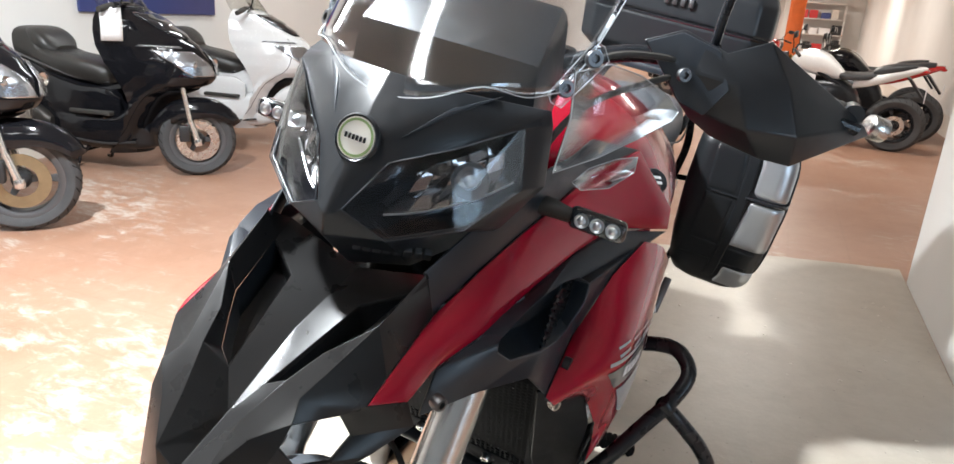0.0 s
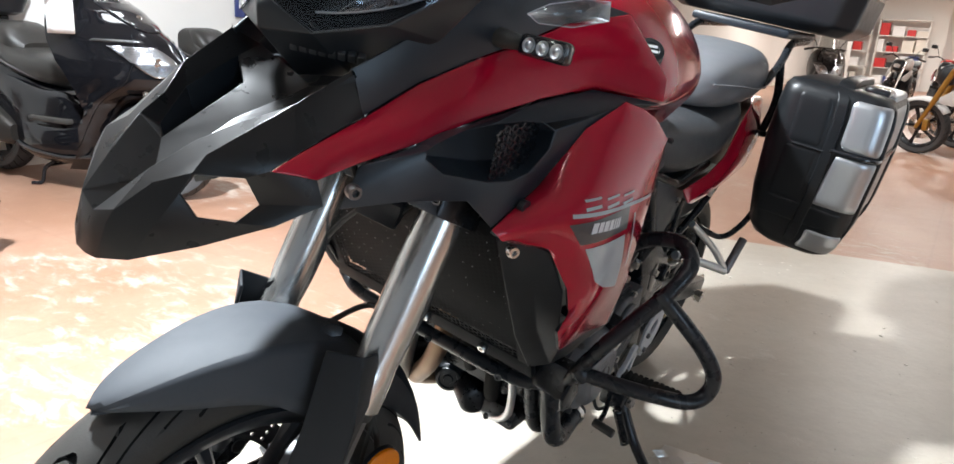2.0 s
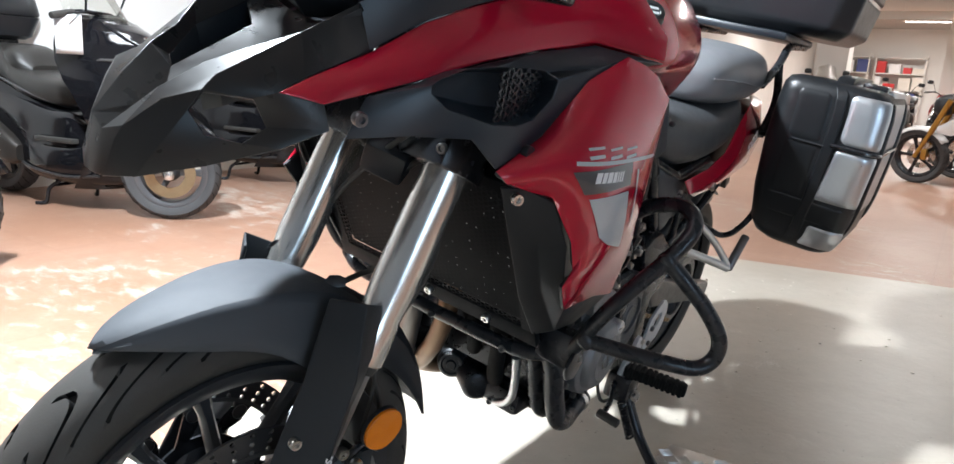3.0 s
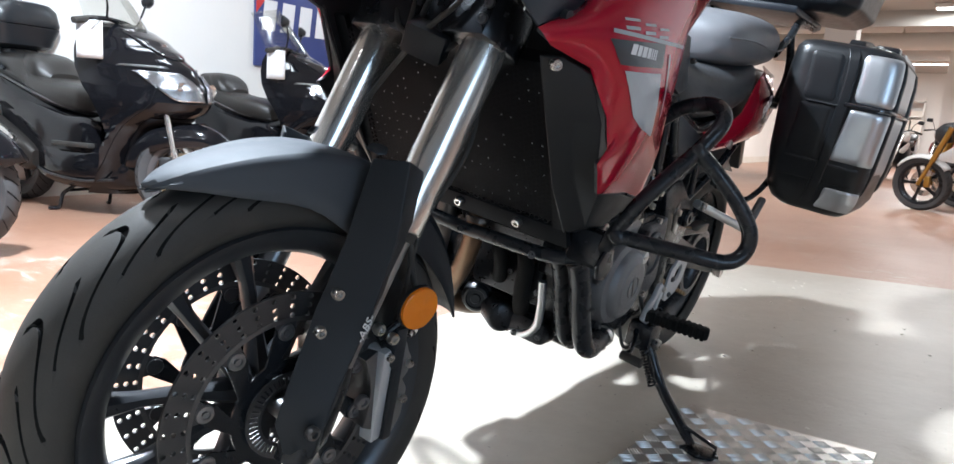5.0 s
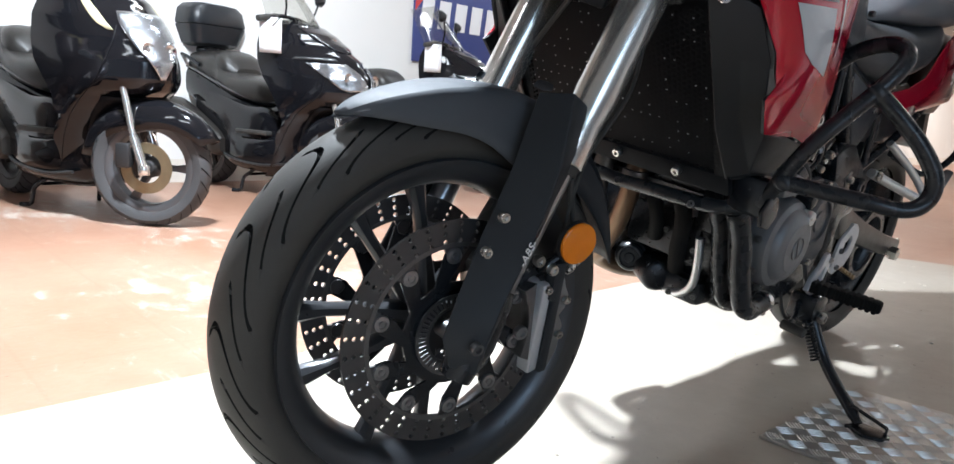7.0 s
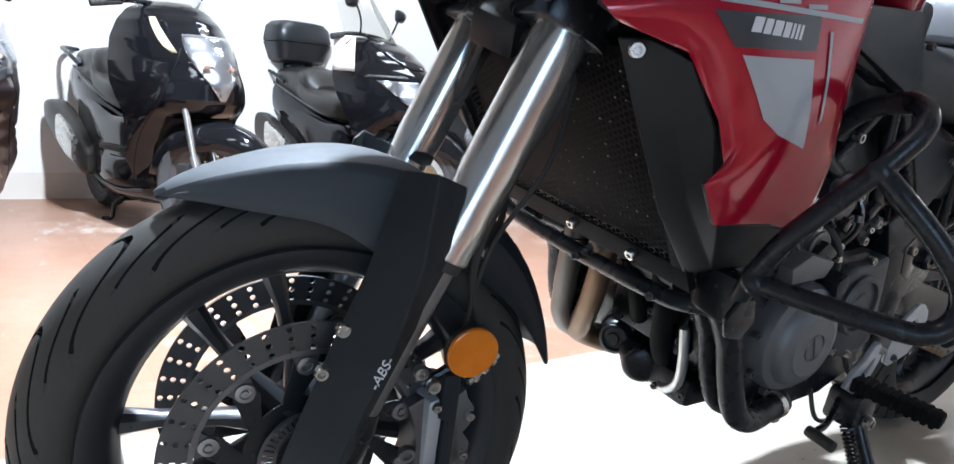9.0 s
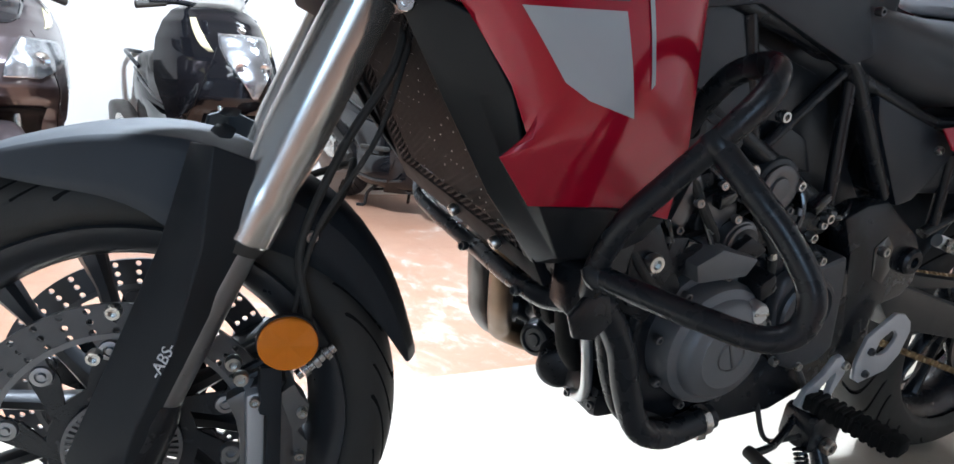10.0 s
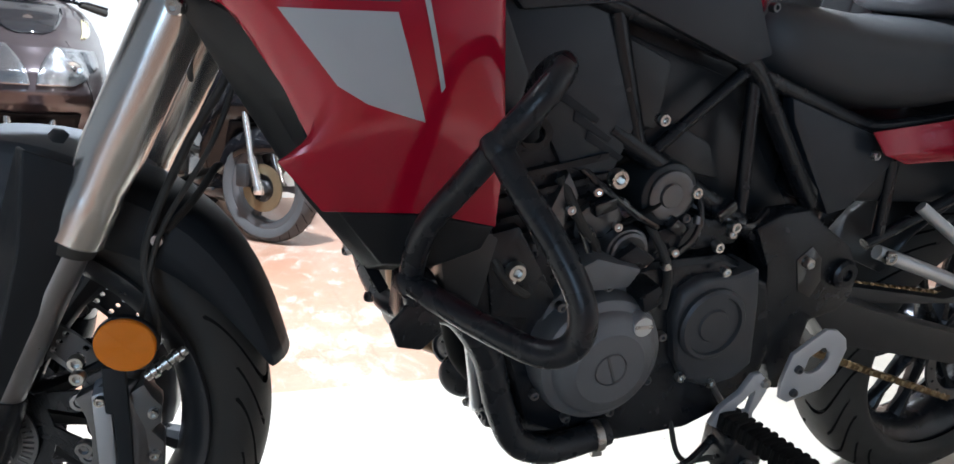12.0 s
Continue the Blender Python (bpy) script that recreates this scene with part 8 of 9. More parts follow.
def scooter(x, y, heading, label, paint, lamps, back=0.0, steer=34, wb=1.42, r=0.245, top_box=False, tag=False, screen=True, box_mat=None, inner=None, seat_mat=None, wide=1.0, disc_mat=None):
    ob = thing("scooter", Matrix.Translation((x, y, 0)) @ Matrix.Rotation(radians(heading), 4, "Z"), label, "scooter", "scooters along the wall")
    inner = inner or GREY_PLASTIC
    seat_mat = seat_mat or SCOOT_SEAT
    turn = Matrix.Translation((-0.085, 0, 0)) @ Matrix.Rotation(radians(steer), 4, "Z")
    # front wheel, fork, mudguard
    fm = turn @ Matrix.Translation((0, 0, r))
    wheel_parts(ob, fm, r, 0.115, 3, CAST_RIM, SCOOT_TYRE, 0.115 if lamps == "single" else 0.135, -1, disc_mat)
    for s in (-1, 1):
        bm = bmesh.new()
        p = [turn @ Vector(q) for q in ((0.0, s * 0.082, r - 0.01), (-0.045, s * 0.082, r + 0.14), (-0.085, s * 0.082, 0.62))]
        tube(bm, [p[0], p[1]], 0.021, 14)
        tube(bm, [p[1], p[2]], 0.0155, 12)
        cyl(bm, p[0] + Vector((0, 0, -0.02)), p[0] + Vector((0, 0, 0.025)), 0.026, 14, 0.004)
        part("fork_leg", bm, FORK, ob, "silver fork leg")
    bm = bmesh.new()
    box(bm, (-0.115, -0.115, r + 0.0), (-0.05, -0.062, r + 0.11), 0.012, turn)
    part("brake_caliper", bm, GREY_PLASTIC, ob)
    bm = bmesh.new()
    secs = []
    for k in range(15):
        a = radians(24 + k * 148 / 14)
        rr = r + 0.035 + 0.03 * max(0, math.cos(a)) + 0.02 * max(0, -math.cos(a))
        hw = 0.094 * (0.35 + 0.65 * math.sin(math.pi * min(1, 0.18 + k / 15)) ** 0.6)
        drop = 0.06 + 0.075 * math.sin(math.pi * k / 14)
        sec = []
        for q in range(-5, 6):
            f = q / 5
            rad = rr - drop * abs(f) ** 2.6
            sec.append(turn @ Vector((rad * math.cos(a), hw * math.copysign(abs(f) ** 0.75, f), r + rad * math.sin(a))))
        secs.append(sec)
    loft(bm, secs, False, False)
    thick(part("front_mudguard", bm, paint, ob), 0.004)
    # front fairing with the leg shields
    if lamps == "single":
        F = [(0.14, -0.46, 0.13, -0.60), (0.25, -0.42, 0.19, -0.52), (0.38, -0.36, 0.235, -0.46), (0.48, -0.28, 0.258, -0.43), (0.57, -0.15, 0.265, -0.43), (0.61, -0.045, 0.272, -0.45), (0.65, 0.0, 0.28, -0.48),
             (0.73, 0.005, 0.29, -0.53), (0.82, -0.035, 0.288, -0.55), (0.92, -0.115, 0.275, -0.56), (1.0, -0.205, 0.245, -0.56), (1.06, -0.30, 0.20, -0.56), (1.10, -0.39, 0.13, -0.56)]
    else:
        F = [(0.13, -0.44, 0.19, -0.62), (0.22, -0.41, 0.225, -0.52), (0.34, -0.36, 0.245, -0.45), (0.44, -0.30, 0.255, -0.42), (0.52, -0.22, 0.262, -0.41), (0.58, -0.08, 0.27, -0.43), (0.62, 0.02, 0.278, -0.45),
             (0.66, 0.055, 0.285, -0.47), (0.74, 0.04, 0.292, -0.53), (0.84, -0.05, 0.29, -0.58), (0.92, -0.16, 0.275, -0.60), (0.99, -0.27, 0.25, -0.61), (1.04, -0.37, 0.215, -0.61), (1.08, -0.46, 0.16, -0.61)]
    F = [(z, n - back * min(1, max(0, (z - 0.5) * 8)), w * wide, q - back * 0.5) for z, n, w, q in F]
    bm = bmesh.new()
    zs = [F[0][0] + (F[-1][0] - F[0][0]) * k / 44 for k in range(45)] + [f[0] for f in F]
    zs = sorted(set(round(z, 4) for z in zs))
    span = [-1 + 2 * i / 28 for i in range(29)]
    loft(bm, [[fair_point(F, z, s) for s in span] for z in zs])
    fairing = part("front_fairing", bm, paint, ob, angle=50)
    # panel gaps and inner wheel well
    for s in (-1, 1):
        bm = bmesh.new()
        tube(bm, [fair_point(F, 0.88 - 0.62 * k / 19, s * (0.32 + 0.66 * k / 19), 0.0) for k in range(20)], 0.0022, 5)
        part("panel_gap", bm, MESH, ob)
    bm = patch(F, lambda v: (0.15 + 0.425 * v, -0.44 - 0.03 * v, 0.44 + 0.03 * v), 0.006, 10, 16)
    thick(part("wheel_well", bm, MESH, ob, "black inner wheel well"), 0.004)
    # head lamps: reflector and clear cover
    if lamps == "single":
        shapes = [lambda v: (0.655 + 0.29 * v, -(0.02 + 0.27 * math.sin(math.pi * 0.60 * v) ** 1.25), 0.02 + 0.27 * math.sin(math.pi * 0.60 * v) ** 1.25)]
        sides = [(0.86, 1.02, 0.36, 0.60)]
    elif lamps == "double":
        shapes = [lambda v, s=s: (0.675 + 0.15 * v, s * (0.03 + 0.15 * v * v), s * (0.32 + 0.27 * v ** 0.7)) for s in (-1, 1)]
        sides = []
    else:
        shapes = [lambda v, s=s: (0.69 + 0.16 * v, s * (0.02 + 0.16 * v * v), s * (0.25 + 0.42 * math.sin(math.pi * (0.06 + 0.62 * v)))) for s in (-1, 1)]
        sides = [(0.90, 1.0, 0.52, 0.84)]
    for sh in shapes:
        lp = thick(part("headlamp", patch(F, sh, 0.012, 16, 20), FACET, ob, "bright faceted lamp reflector"), 0.002)
        thick(part("lens", patch(F, sh, 0.020, 16, 20), LAMP_COVER, lp, "clear lamp cover"), 0.002)
        z, s0, s1 = sh(0.45)
        sm = (s0 + s1) / 2
        for ds, rr in ((-0.12, 0.03), (0.12, 0.03)) if lamps == "single" else ((0.0, 0.034),):
            c = fair_point(F, z, sm + ds, 0.011)
            bm = bmesh.new()
            lathe(bm, [(rr, 0.008), (rr * 0.9, 0.002), (rr * 0.5, -0.001), (0.012, 0.002), (0.010, 0.008), (0.0, 0.009)], Matrix.Translation(c) @ Matrix.Rotation(radians(90), 4, "Y"), 20)
            part("bulb", bm, CHROME, lp)
    for z0, z1, s0, s1 in sides:
        for s in (-1, 1):
            bm = patch(F, lambda v: (z0 + (z1 - z0) * v, s * (s0 + 0.16 * v), s * (s0 + 0.05 + (s1 - s0 - 0.05) * v ** 0.6)), 0.006, 8, 6)
            thick(part("indicator", bm, OLIVE_LENS, ob, "cream indicator lens"), 0.006)
    if lamps == "double":
        for s in (-1, 1):
            bm = patch(F, lambda v: (0.845 + 0.012 * v, s * (0.26 + 0.02 * v), s * (0.70 - 0.04 * v)), 0.006, 8, 2)
            thick(part("chrome_trim", bm, DARK_STEEL, ob), 0.006)
    bm = patch(F, lambda v: (0.925 + 0.022 * v, -0.24 + 0.06 * v, 0.24 - 0.06 * v), 0.004, 10, 3)
    thick(part("nose_inlet", bm, MESH, ob, "black air inlet"), 0.004)
    c = fair_point(F, 0.965, 0, 0.002)
    bm = bmesh.new()
    lathe(bm, [(0.0, 0.006), (0.012, 0.005), (0.019, 0.003), (0.021, -0.003)], Matrix.Translation(c) @ Matrix.Rotation(radians(52), 4, "Y"), 20)
    part("nose_emblem", bm, CHROME, ob, "plain round chrome emblem")
    if lamps != "single":
        bm = patch(F, lambda v: (0.90 + 0.15 * v, -(0.10 + 0.34 * v ** 0.6), 0.10 + 0.34 * v ** 0.6), 0.010, 12, 10)
        thick(part("smoked_hood", bm, GLOSS, ob, "dark smoked hood over the nose"), 0.006)
    if screen:
        low, high, mat = (0.98, 0.42, PALE_SCREEN) if lamps == "single" else (1.03, 0.36, PALE_SCREEN)
        if lamps == "wide":
            mat = SCREEN
        x0 = -0.25 if lamps == "single" else -0.38
        rows = []
        for k in range(9):
            v = k / 8
            rows.append([Vector((x0 - 0.30 * v - 0.20 * (q / 6) ** 2 * (1 - 0.3 * v), q / 6 * (0.19 - 0.06 * v), low + high * v ** 0.9 - 0.04 * abs(q / 6))) for q in range(-6, 7)])
        bm = bmesh.new()
        loft(bm, rows, False, False)
        w = thick(part("windshield", bm, mat, ob, "see-through windshield"), 0.004)
        w.visible_shadow = False
    # dashboard, handlebar, grips, levers, mirrors
    bm = hull_x([(-0.70, 0.86, 1.0, 0.06), (-0.62, 0.82, 1.07, 0.15), (-0.52, 0.80, 1.09, 0.17), (-0.44, 0.85, 1.06, 0.12)])
    part("dashboard", bm, inner, ob)
    hm = Matrix.Translation((-0.50, 0, 0)) @ Matrix.Rotation(radians(steer * 0.8), 4, "Z") @ Matrix.Translation((0.50, 0, 0))
    bm = bmesh.new()
    tube(bm, [hm @ Vector(q) for q in smooth_path([(-0.62, -0.31, 1.06), (-0.57, -0.2, 1.09), (-0.53, 0, 1.09), (-0.57, 0.2, 1.09), (-0.62, 0.31, 1.06)], 5)], 0.012, 10)
    part("handlebar", bm, BLACK_METAL, ob)
    for s in (-1, 1):
        bm = bmesh.new()
        cyl(bm, hm @ Vector((-0.585, s * 0.235, 1.083)), hm @ Vector((-0.64, s * 0.36, 1.055)), 0.018, 14, 0.004)
        part("grip", bm, RUBBER, ob)
        bm = bmesh.new()
        tube(bm, [hm @ Vector(q) for q in ((-0.55, s * 0.19, 1.09), (-0.53, s * 0.25, 1.085), (-0.56, s * 0.35, 1.07))], 0.006, 8)
        part("brake_lever", bm, BLACK_METAL, ob)
        bm = bmesh.new()
        tube(bm, [hm @ Vector(q) for q in smooth_path([(-0.54, s * 0.2, 1.09), (-0.52, s * 0.24, 1.17), (-0.52, s * 0.31, 1.25)], 4)], 0.006, 8)
        mir = part("mirror", bm, BLACK_METAL, ob)
        bm = hull_x([(-0.55, 1.235, 1.275, 0.02), (-0.54, 1.22, 1.30, 0.062), (-0.52, 1.225, 1.295, 0.055), (-0.495, 1.245, 1.275, 0.02)], 16)
        bmesh.ops.transform(bm, matrix=hm @ Matrix.Translation((0, s * 0.34, 0)), verts=bm.verts)
        part("mirror_housing", bm, PLASTIC, mir)
    # floor board, belly, tail, seat
    bm = hull_x([(-0.34, 0.18, 0.34, 0.10), (-0.44, 0.15, 0.44, 0.17), (-0.62, 0.14, 0.40, 0.215), (-0.85, 0.145, 0.40, 0.225), (-1.02, 0.17, 0.44, 0.2), (-1.12, 0.22, 0.46, 0.15)], 20, 0.5)
    part("floorboard", bm, paint, ob)
    for s in (-1, 1):
        bm = bmesh.new()
        box(bm, (-0.86, s * 0.19 - 0.045, 0.385), (-0.56, s * 0.19 + 0.04, 0.412), 0.008)
        part("foot_mat", bm, RUBBER, ob)
        bm = bmesh.new()
        tube(bm, smooth_path([(-0.42, s * 0.19, 0.22), (-0.65, s * 0.222, 0.20), (-0.95, s * 0.217, 0.23), (-1.12, s * 0.17, 0.30)], 5), 0.008, 8)
        part("lower_trim", bm, inner, ob)
    bm = hull_x([(-0.32, 0.36, 0.70, 0.10), (-0.46, 0.35, 0.66, 0.11), (-0.60, 0.34, 0.60, 0.12), (-0.78, 0.34, 0.58, 0.135), (-0.95, 0.36, 0.64, 0.17), (-1.15, 0.44, 0.72, 0.19), (-1.40, 0.54, 0.80, 0.175), (-1.62, 0.64, 0.83, 0.13), (-1.76, 0.72, 0.82, 0.06)], 22, 0.6)
    part("rear_body", bm, paint, ob)
    for s in (-1, 1):
        bm = bmesh.new()
        tube(bm, smooth_path([(-0.64, s * 0.105, 0.585), (-0.82, s * 0.15, 0.60), (-1.0, s * 0.182, 0.655), (-1.25, s * 0.182, 0.735), (-1.5, s * 0.15, 0.80)], 5), 0.006, 8)
        part("seat_trim", bm, DARK_STEEL, ob, "thin bright trim below the seat")
        bm = hull_x([(-0.52, 0.25, 0.50, 0.012), (-0.62, 0.22, 0.55, 0.03), (-0.80, 0.23, 0.555, 0.036), (-1.0, 0.27, 0.60, 0.034), (-1.15, 0.36, 0.64, 0.022), (-1.35, 0.52, 0.74, 0.006)], 18, 0.5)
        bmesh.ops.transform(bm, matrix=Matrix.Translation((0, s * 0.17, 0)), verts=bm.verts)
        part("side_cover", bm, paint, ob)
    bm = hull_x([(-0.58, 0.56, 0.64, 0.06), (-0.66, 0.55, 0.69, 0.12), (-0.82, 0.57, 0.735, 0.17), (-1.0, 0.60, 0.76, 0.185), (-1.10, 0.63, 0.80, 0.18), (-1.17, 0.66, 0.885, 0.165), (-1.28, 0.70, 0.905, 0.165), (-1.48, 0.74, 0.90, 0.14), (-1.60, 0.77, 0.88, 0.08)], 22, 0.62)
    seat = part("seat", bm, seat_mat, ob)
    bm = hull_x([(-1.02, 0.70, 0.79, 0.10), (-1.08, 0.70, 0.86, 0.155), (-1.16, 0.72, 0.905, 0.16), (-1.26, 0.76, 0.905, 0.12)], 18)
    part("lumbar_rest", bm, seat_mat, seat)
    bm = bmesh.new()
    for s in (-1, 1):
        tube(bm, smooth_path([(-1.32, s * 0.17, 0.80), (-1.45, s * 0.185, 0.86), (-1.65, s * 0.16, 0.90), (-1.74, s * 0.06, 0.90), (-1.75, 0, 0.90)], 5), 0.012, 10)
    part("grab_rail", bm, BLACK_METAL, ob)
    bm = hull_x([(-1.70, 0.70, 0.80, 0.10), (-1.76, 0.70, 0.79, 0.095), (-1.79, 0.72, 0.77, 0.06)], 16)
    part("tail_lamp", bm, RED_LENS, ob, "red tail lamp")
    # rear wheel, engine, muffler, stands
    wheel_parts(ob, Matrix.Translation((-wb, 0, r)), r, 0.125, 5, GREY_PLASTIC, SCOOT_TYRE)
    bm = hull_x([(-0.95, 0.20, 0.36, 0.08), (-1.1, 0.17, 0.40, 0.14), (-1.3, 0.17, 0.40, 0.13), (-1.5, 0.2, 0.33, 0.10)], 16)
    bmesh.ops.transform(bm, matrix=Matrix.Translation((0, 0.09, 0)), verts=bm.verts)
    part("engine_case", bm, DARK_STEEL, ob)
    bm = hull_x([(-1.0, 0.25, 0.34, 0.03), (-1.08, 0.23, 0.40, 0.055), (-1.35, 0.34, 0.53, 0.065), (-1.55, 0.42, 0.60, 0.065), (-1.66, 0.48, 0.60, 0.05)], 18)
    bmesh.ops.transform(bm, matrix=Matrix.Translation((0, -0.215, 0)), verts=bm.verts)
    muf = part("muffler", bm, MUFFLER, ob, "grey metal muffler")
    bm = hull_x([(-1.10, 0.30, 0.41, 0.02), (-1.2, 0.31, 0.47, 0.022), (-1.36, 0.38, 0.53, 0.02)], 14)
    bmesh.ops.transform(bm, matrix=Matrix.Translation((0, -0.272, 0)), verts=bm.verts)
    part("heat_shield", bm, SILVER, muf, "bright heat shield")
    bm = bmesh.new()
    tube(bm, round_path([(-0.78, -0.10, 0.18), (-0.86, -0.165, 0.10), (-0.88, -0.17, 0.012), (-0.93, -0.20, 0.010)], 0.02), 0.011, 8)
    tube(bm, round_path([(-0.78, 0.10, 0.18), (-0.86, 0.165, 0.10), (-0.88, 0.17, 0.012), (-0.93, 0.20, 0.010)], 0.02), 0.011, 8)
    tube(bm, [(-0.83, -0.14, 0.12), (-0.83, 0.14, 0.12)], 0.009, 8)
    part("centre_stand", bm, BLACK_METAL, ob)
    bm = bmesh.new()
    tube(bm, round_path([(-0.66, 0.16, 0.17), (-0.72, 0.2, 0.10), (-0.92, 0.22, 0.09)], 0.03), 0.009, 8)
    part("side_stand", bm, BLACK_METAL, ob)
    base = ob.matrix_world.copy()
    if top_box:
        tb = thing("top_box", base @ Matrix.Translation((-1.50, 0, 0.90)), "black plastic top box on the scooter's rack", "top box")
        bm = bmesh.new()
        secs = []
        for z, hx, hy in ((0.03, 0.14, 0.15), (0.05, 0.17, 0.19), (0.15, 0.20, 0.225), (0.165, 0.203, 0.228)):
            secs.append([(hx * math.copysign(abs(math.cos(a)) ** 0.45, math.cos(a)), hy * math.copysign(abs(math.sin(a)) ** 0.45, math.sin(a)), z) for a in [2 * math.pi * k / 32 for k in range(32)]])
        loft(bm, secs)
        part("tray", bm, box_mat or PLASTIC, tb)
        bm = bmesh.new()
        secs = []
        for z, hx, hy in ((0.170, 0.200, 0.225), (0.185, 0.205, 0.23), (0.27, 0.19, 0.215), (0.305, 0.165, 0.18), (0.318, 0.11, 0.12)):
            secs.append([(hx * math.copysign(abs(math.cos(a)) ** 0.45, math.cos(a)), hy * math.copysign(abs(math.sin(a)) ** 0.45, math.sin(a)), z) for a in [2 * math.pi * k / 32 for k in range(32)]])
        loft(bm, secs)
        part("lid", bm, box_mat or PLASTIC, tb)
        bm = bmesh.new()
        box(bm, (-0.12, -0.09, -0.005), (0.12, 0.09, 0.03), 0.008)
        part("mount", bm, BLACK_METAL, tb)
    if tag:
        tg = thing("paper_tag", base @ hm @ Matrix.Translation((-0.60, -0.27, 1.09)) @ Matrix.Rotation(radians(-28 - heading - steer * 0.8), 4, "Z"), "blank white paper tag hanging on the handlebar", "tag")
        bm = bmesh.new()
        loft(bm, [[(0.02 + 0.012 * math.sin(v * 3) + 0.006 * q, -0.062 + 0.124 * q, -0.02 - 0.20 * v) for q in (0, 0.25, 0.5, 0.75, 1)] for v in (0, 0.2, 0.4, 0.6, 0.8, 1)], False, False)
        thick(part("sheet", bm, PAPER, tg), 0.0006)
        bm = bmesh.new()
        tube(bm, [(0.02, 0, -0.03), (0.0, 0.004, 0.0), (-0.02, 0.006, 0.015)], 0.0015, 6)
        part("string", bm, PAPER, tg)
    return ob


scooter(-2.56, 0.535, 12, "black maxi scooter with one large clear headlamp on its centre stand", BLACK_PAINT, "single", r=0.268, disc_mat=GOLD_DISC)
scooter(-2.83, 1.77, 12, "glossy black scooter with twin headlamps, top box and paper tag", BLACK_PAINT, "double", r=0.262, top_box=True, tag=True, disc_mat=GOLD_DISC)
scooter(-3.02, 3.15, 12, "black scooter with white rear flanks and a paper tag", BLACK_PAINT, "double", tag=True, inner=GREY_PLASTIC, top_box=True)
scooter(-3.10, 4.45, 12, "white scooter with a black seat in the parking row", WHITE_PAINT, "double", screen=True)
scooter(-2.45, -0.42, 12, "taupe grey scooter with two wide headlamps and dark windshield", TAUPE_PAINT, "wide", steer=8, wide=1.1)

# ---------------- motorcycles parked in the hall ----------------
def parked_motorcycle(x, y, heading, label, paint, fork_mat, second, tail_mat, steer=0):
    ob = thing("motorcycle", Matrix.Translation((x, y, 0)) @ Matrix.Rotation(radians(heading), 4, "Z") @ Matrix.Rotation(radians(-7), 4, "X"), label, "motorcycle", "motorcycles in the hall")
    r, wb = 0.305, 1.46
    turn = Matrix.Rotation(radians(steer), 4, "Z")
    wheel_parts(ob, turn @ Matrix.Translation((0, 0, r)), r, 0.12, 5, BLACK_METAL, SCOOT_TYRE, 0.15, -1)
    wheel_parts(ob, Matrix.Translation((-wb, 0, r)), r + 0.005, 0.18, 5, BLACK_METAL, SCOOT_TYRE, 0.11, 1)
    for s in (-1, 1):
        bm = bmesh.new()
        a, b, c = (turn @ Vector(q) for q in ((0.0, s * 0.1, r), (-0.12, s * 0.1, 0.58), (-0.27, s * 0.1, 0.95)))
        tube(bm, [a, b], 0.022, 12)
        tube(bm, [b, c], 0.029, 14)
        part("fork_leg", bm, fork_mat, ob, "metal fork leg")
        bm = bmesh.new()
        box(bm, (-0.12, s * 0.085 - 0.025, r - 0.02), (-0.06, s * 0.085 + 0.025, r + 0.1), 0.012, turn)
        part("brake_caliper", bm, fork_mat, ob)
    bm = bmesh.new()
    secs = []
    for k in range(11):
        a = radians(35 + k * 11)
        secs.append([turn @ Vector(((r + 0.03 - 0.04 * abs(f) ** 2.5) * math.cos(a), 0.075 * f, r + (r + 0.03 - 0.04 * abs(f) ** 2.5) * math.sin(a))) for f in (-1, -0.7, -0.3, 0, 0.3, 0.7, 1)])
    loft(bm, secs, False, False)
    thick(part("front_mudguard", bm, second, ob), 0.004)
    bm = hull_x([(-0.40, 0.36, 0.62, 0.12), (-0.55, 0.28, 0.74, 0.19), (-0.80, 0.26, 0.76, 0.2), (-1.0, 0.30, 0.66, 0.16), (-1.08, 0.38, 0.5, 0.1)])
    part("engine", bm, ENGINE, ob)
    for s in (-1, 1):
        bm = bmesh.new()
        cyl(bm, (-0.78, s * 0.18, 0.44), (-0.78, s * 0.215, 0.44), 0.09, 24, 0.01)
        part("engine_cover", bm, DARK_STEEL, ob)
        bm = bmesh.new()
        tube(bm, round_path([(-0.27, s * 0.06, 0.9), (-0.55, s * 0.14, 0.86), (-0.98, s * 0.13, 0.62), (-1.02, s * 0.12, 0.36)], 0.1), 0.022, 10)
        part("frame_tube", bm, BLACK_METAL, ob)
        bm = bmesh.new()
        loft(bm, [[(xx, s * (w - 0.006), lo), (xx, s * w, lo), (xx, s * (w + 0.012), (lo + hi) / 2), (xx, s * w, hi), (xx, s * (w - 0.006), hi)] for xx, lo, hi, w in ((-0.16, 0.60, 0.66, 0.15), (-0.30, 0.58, 0.76, 0.19), (-0.46, 0.64, 0.82, 0.2), (-0.60, 0.72, 0.80, 0.19))])
        part("side_fairing", bm, paint, ob)
        bm = bmesh.new()
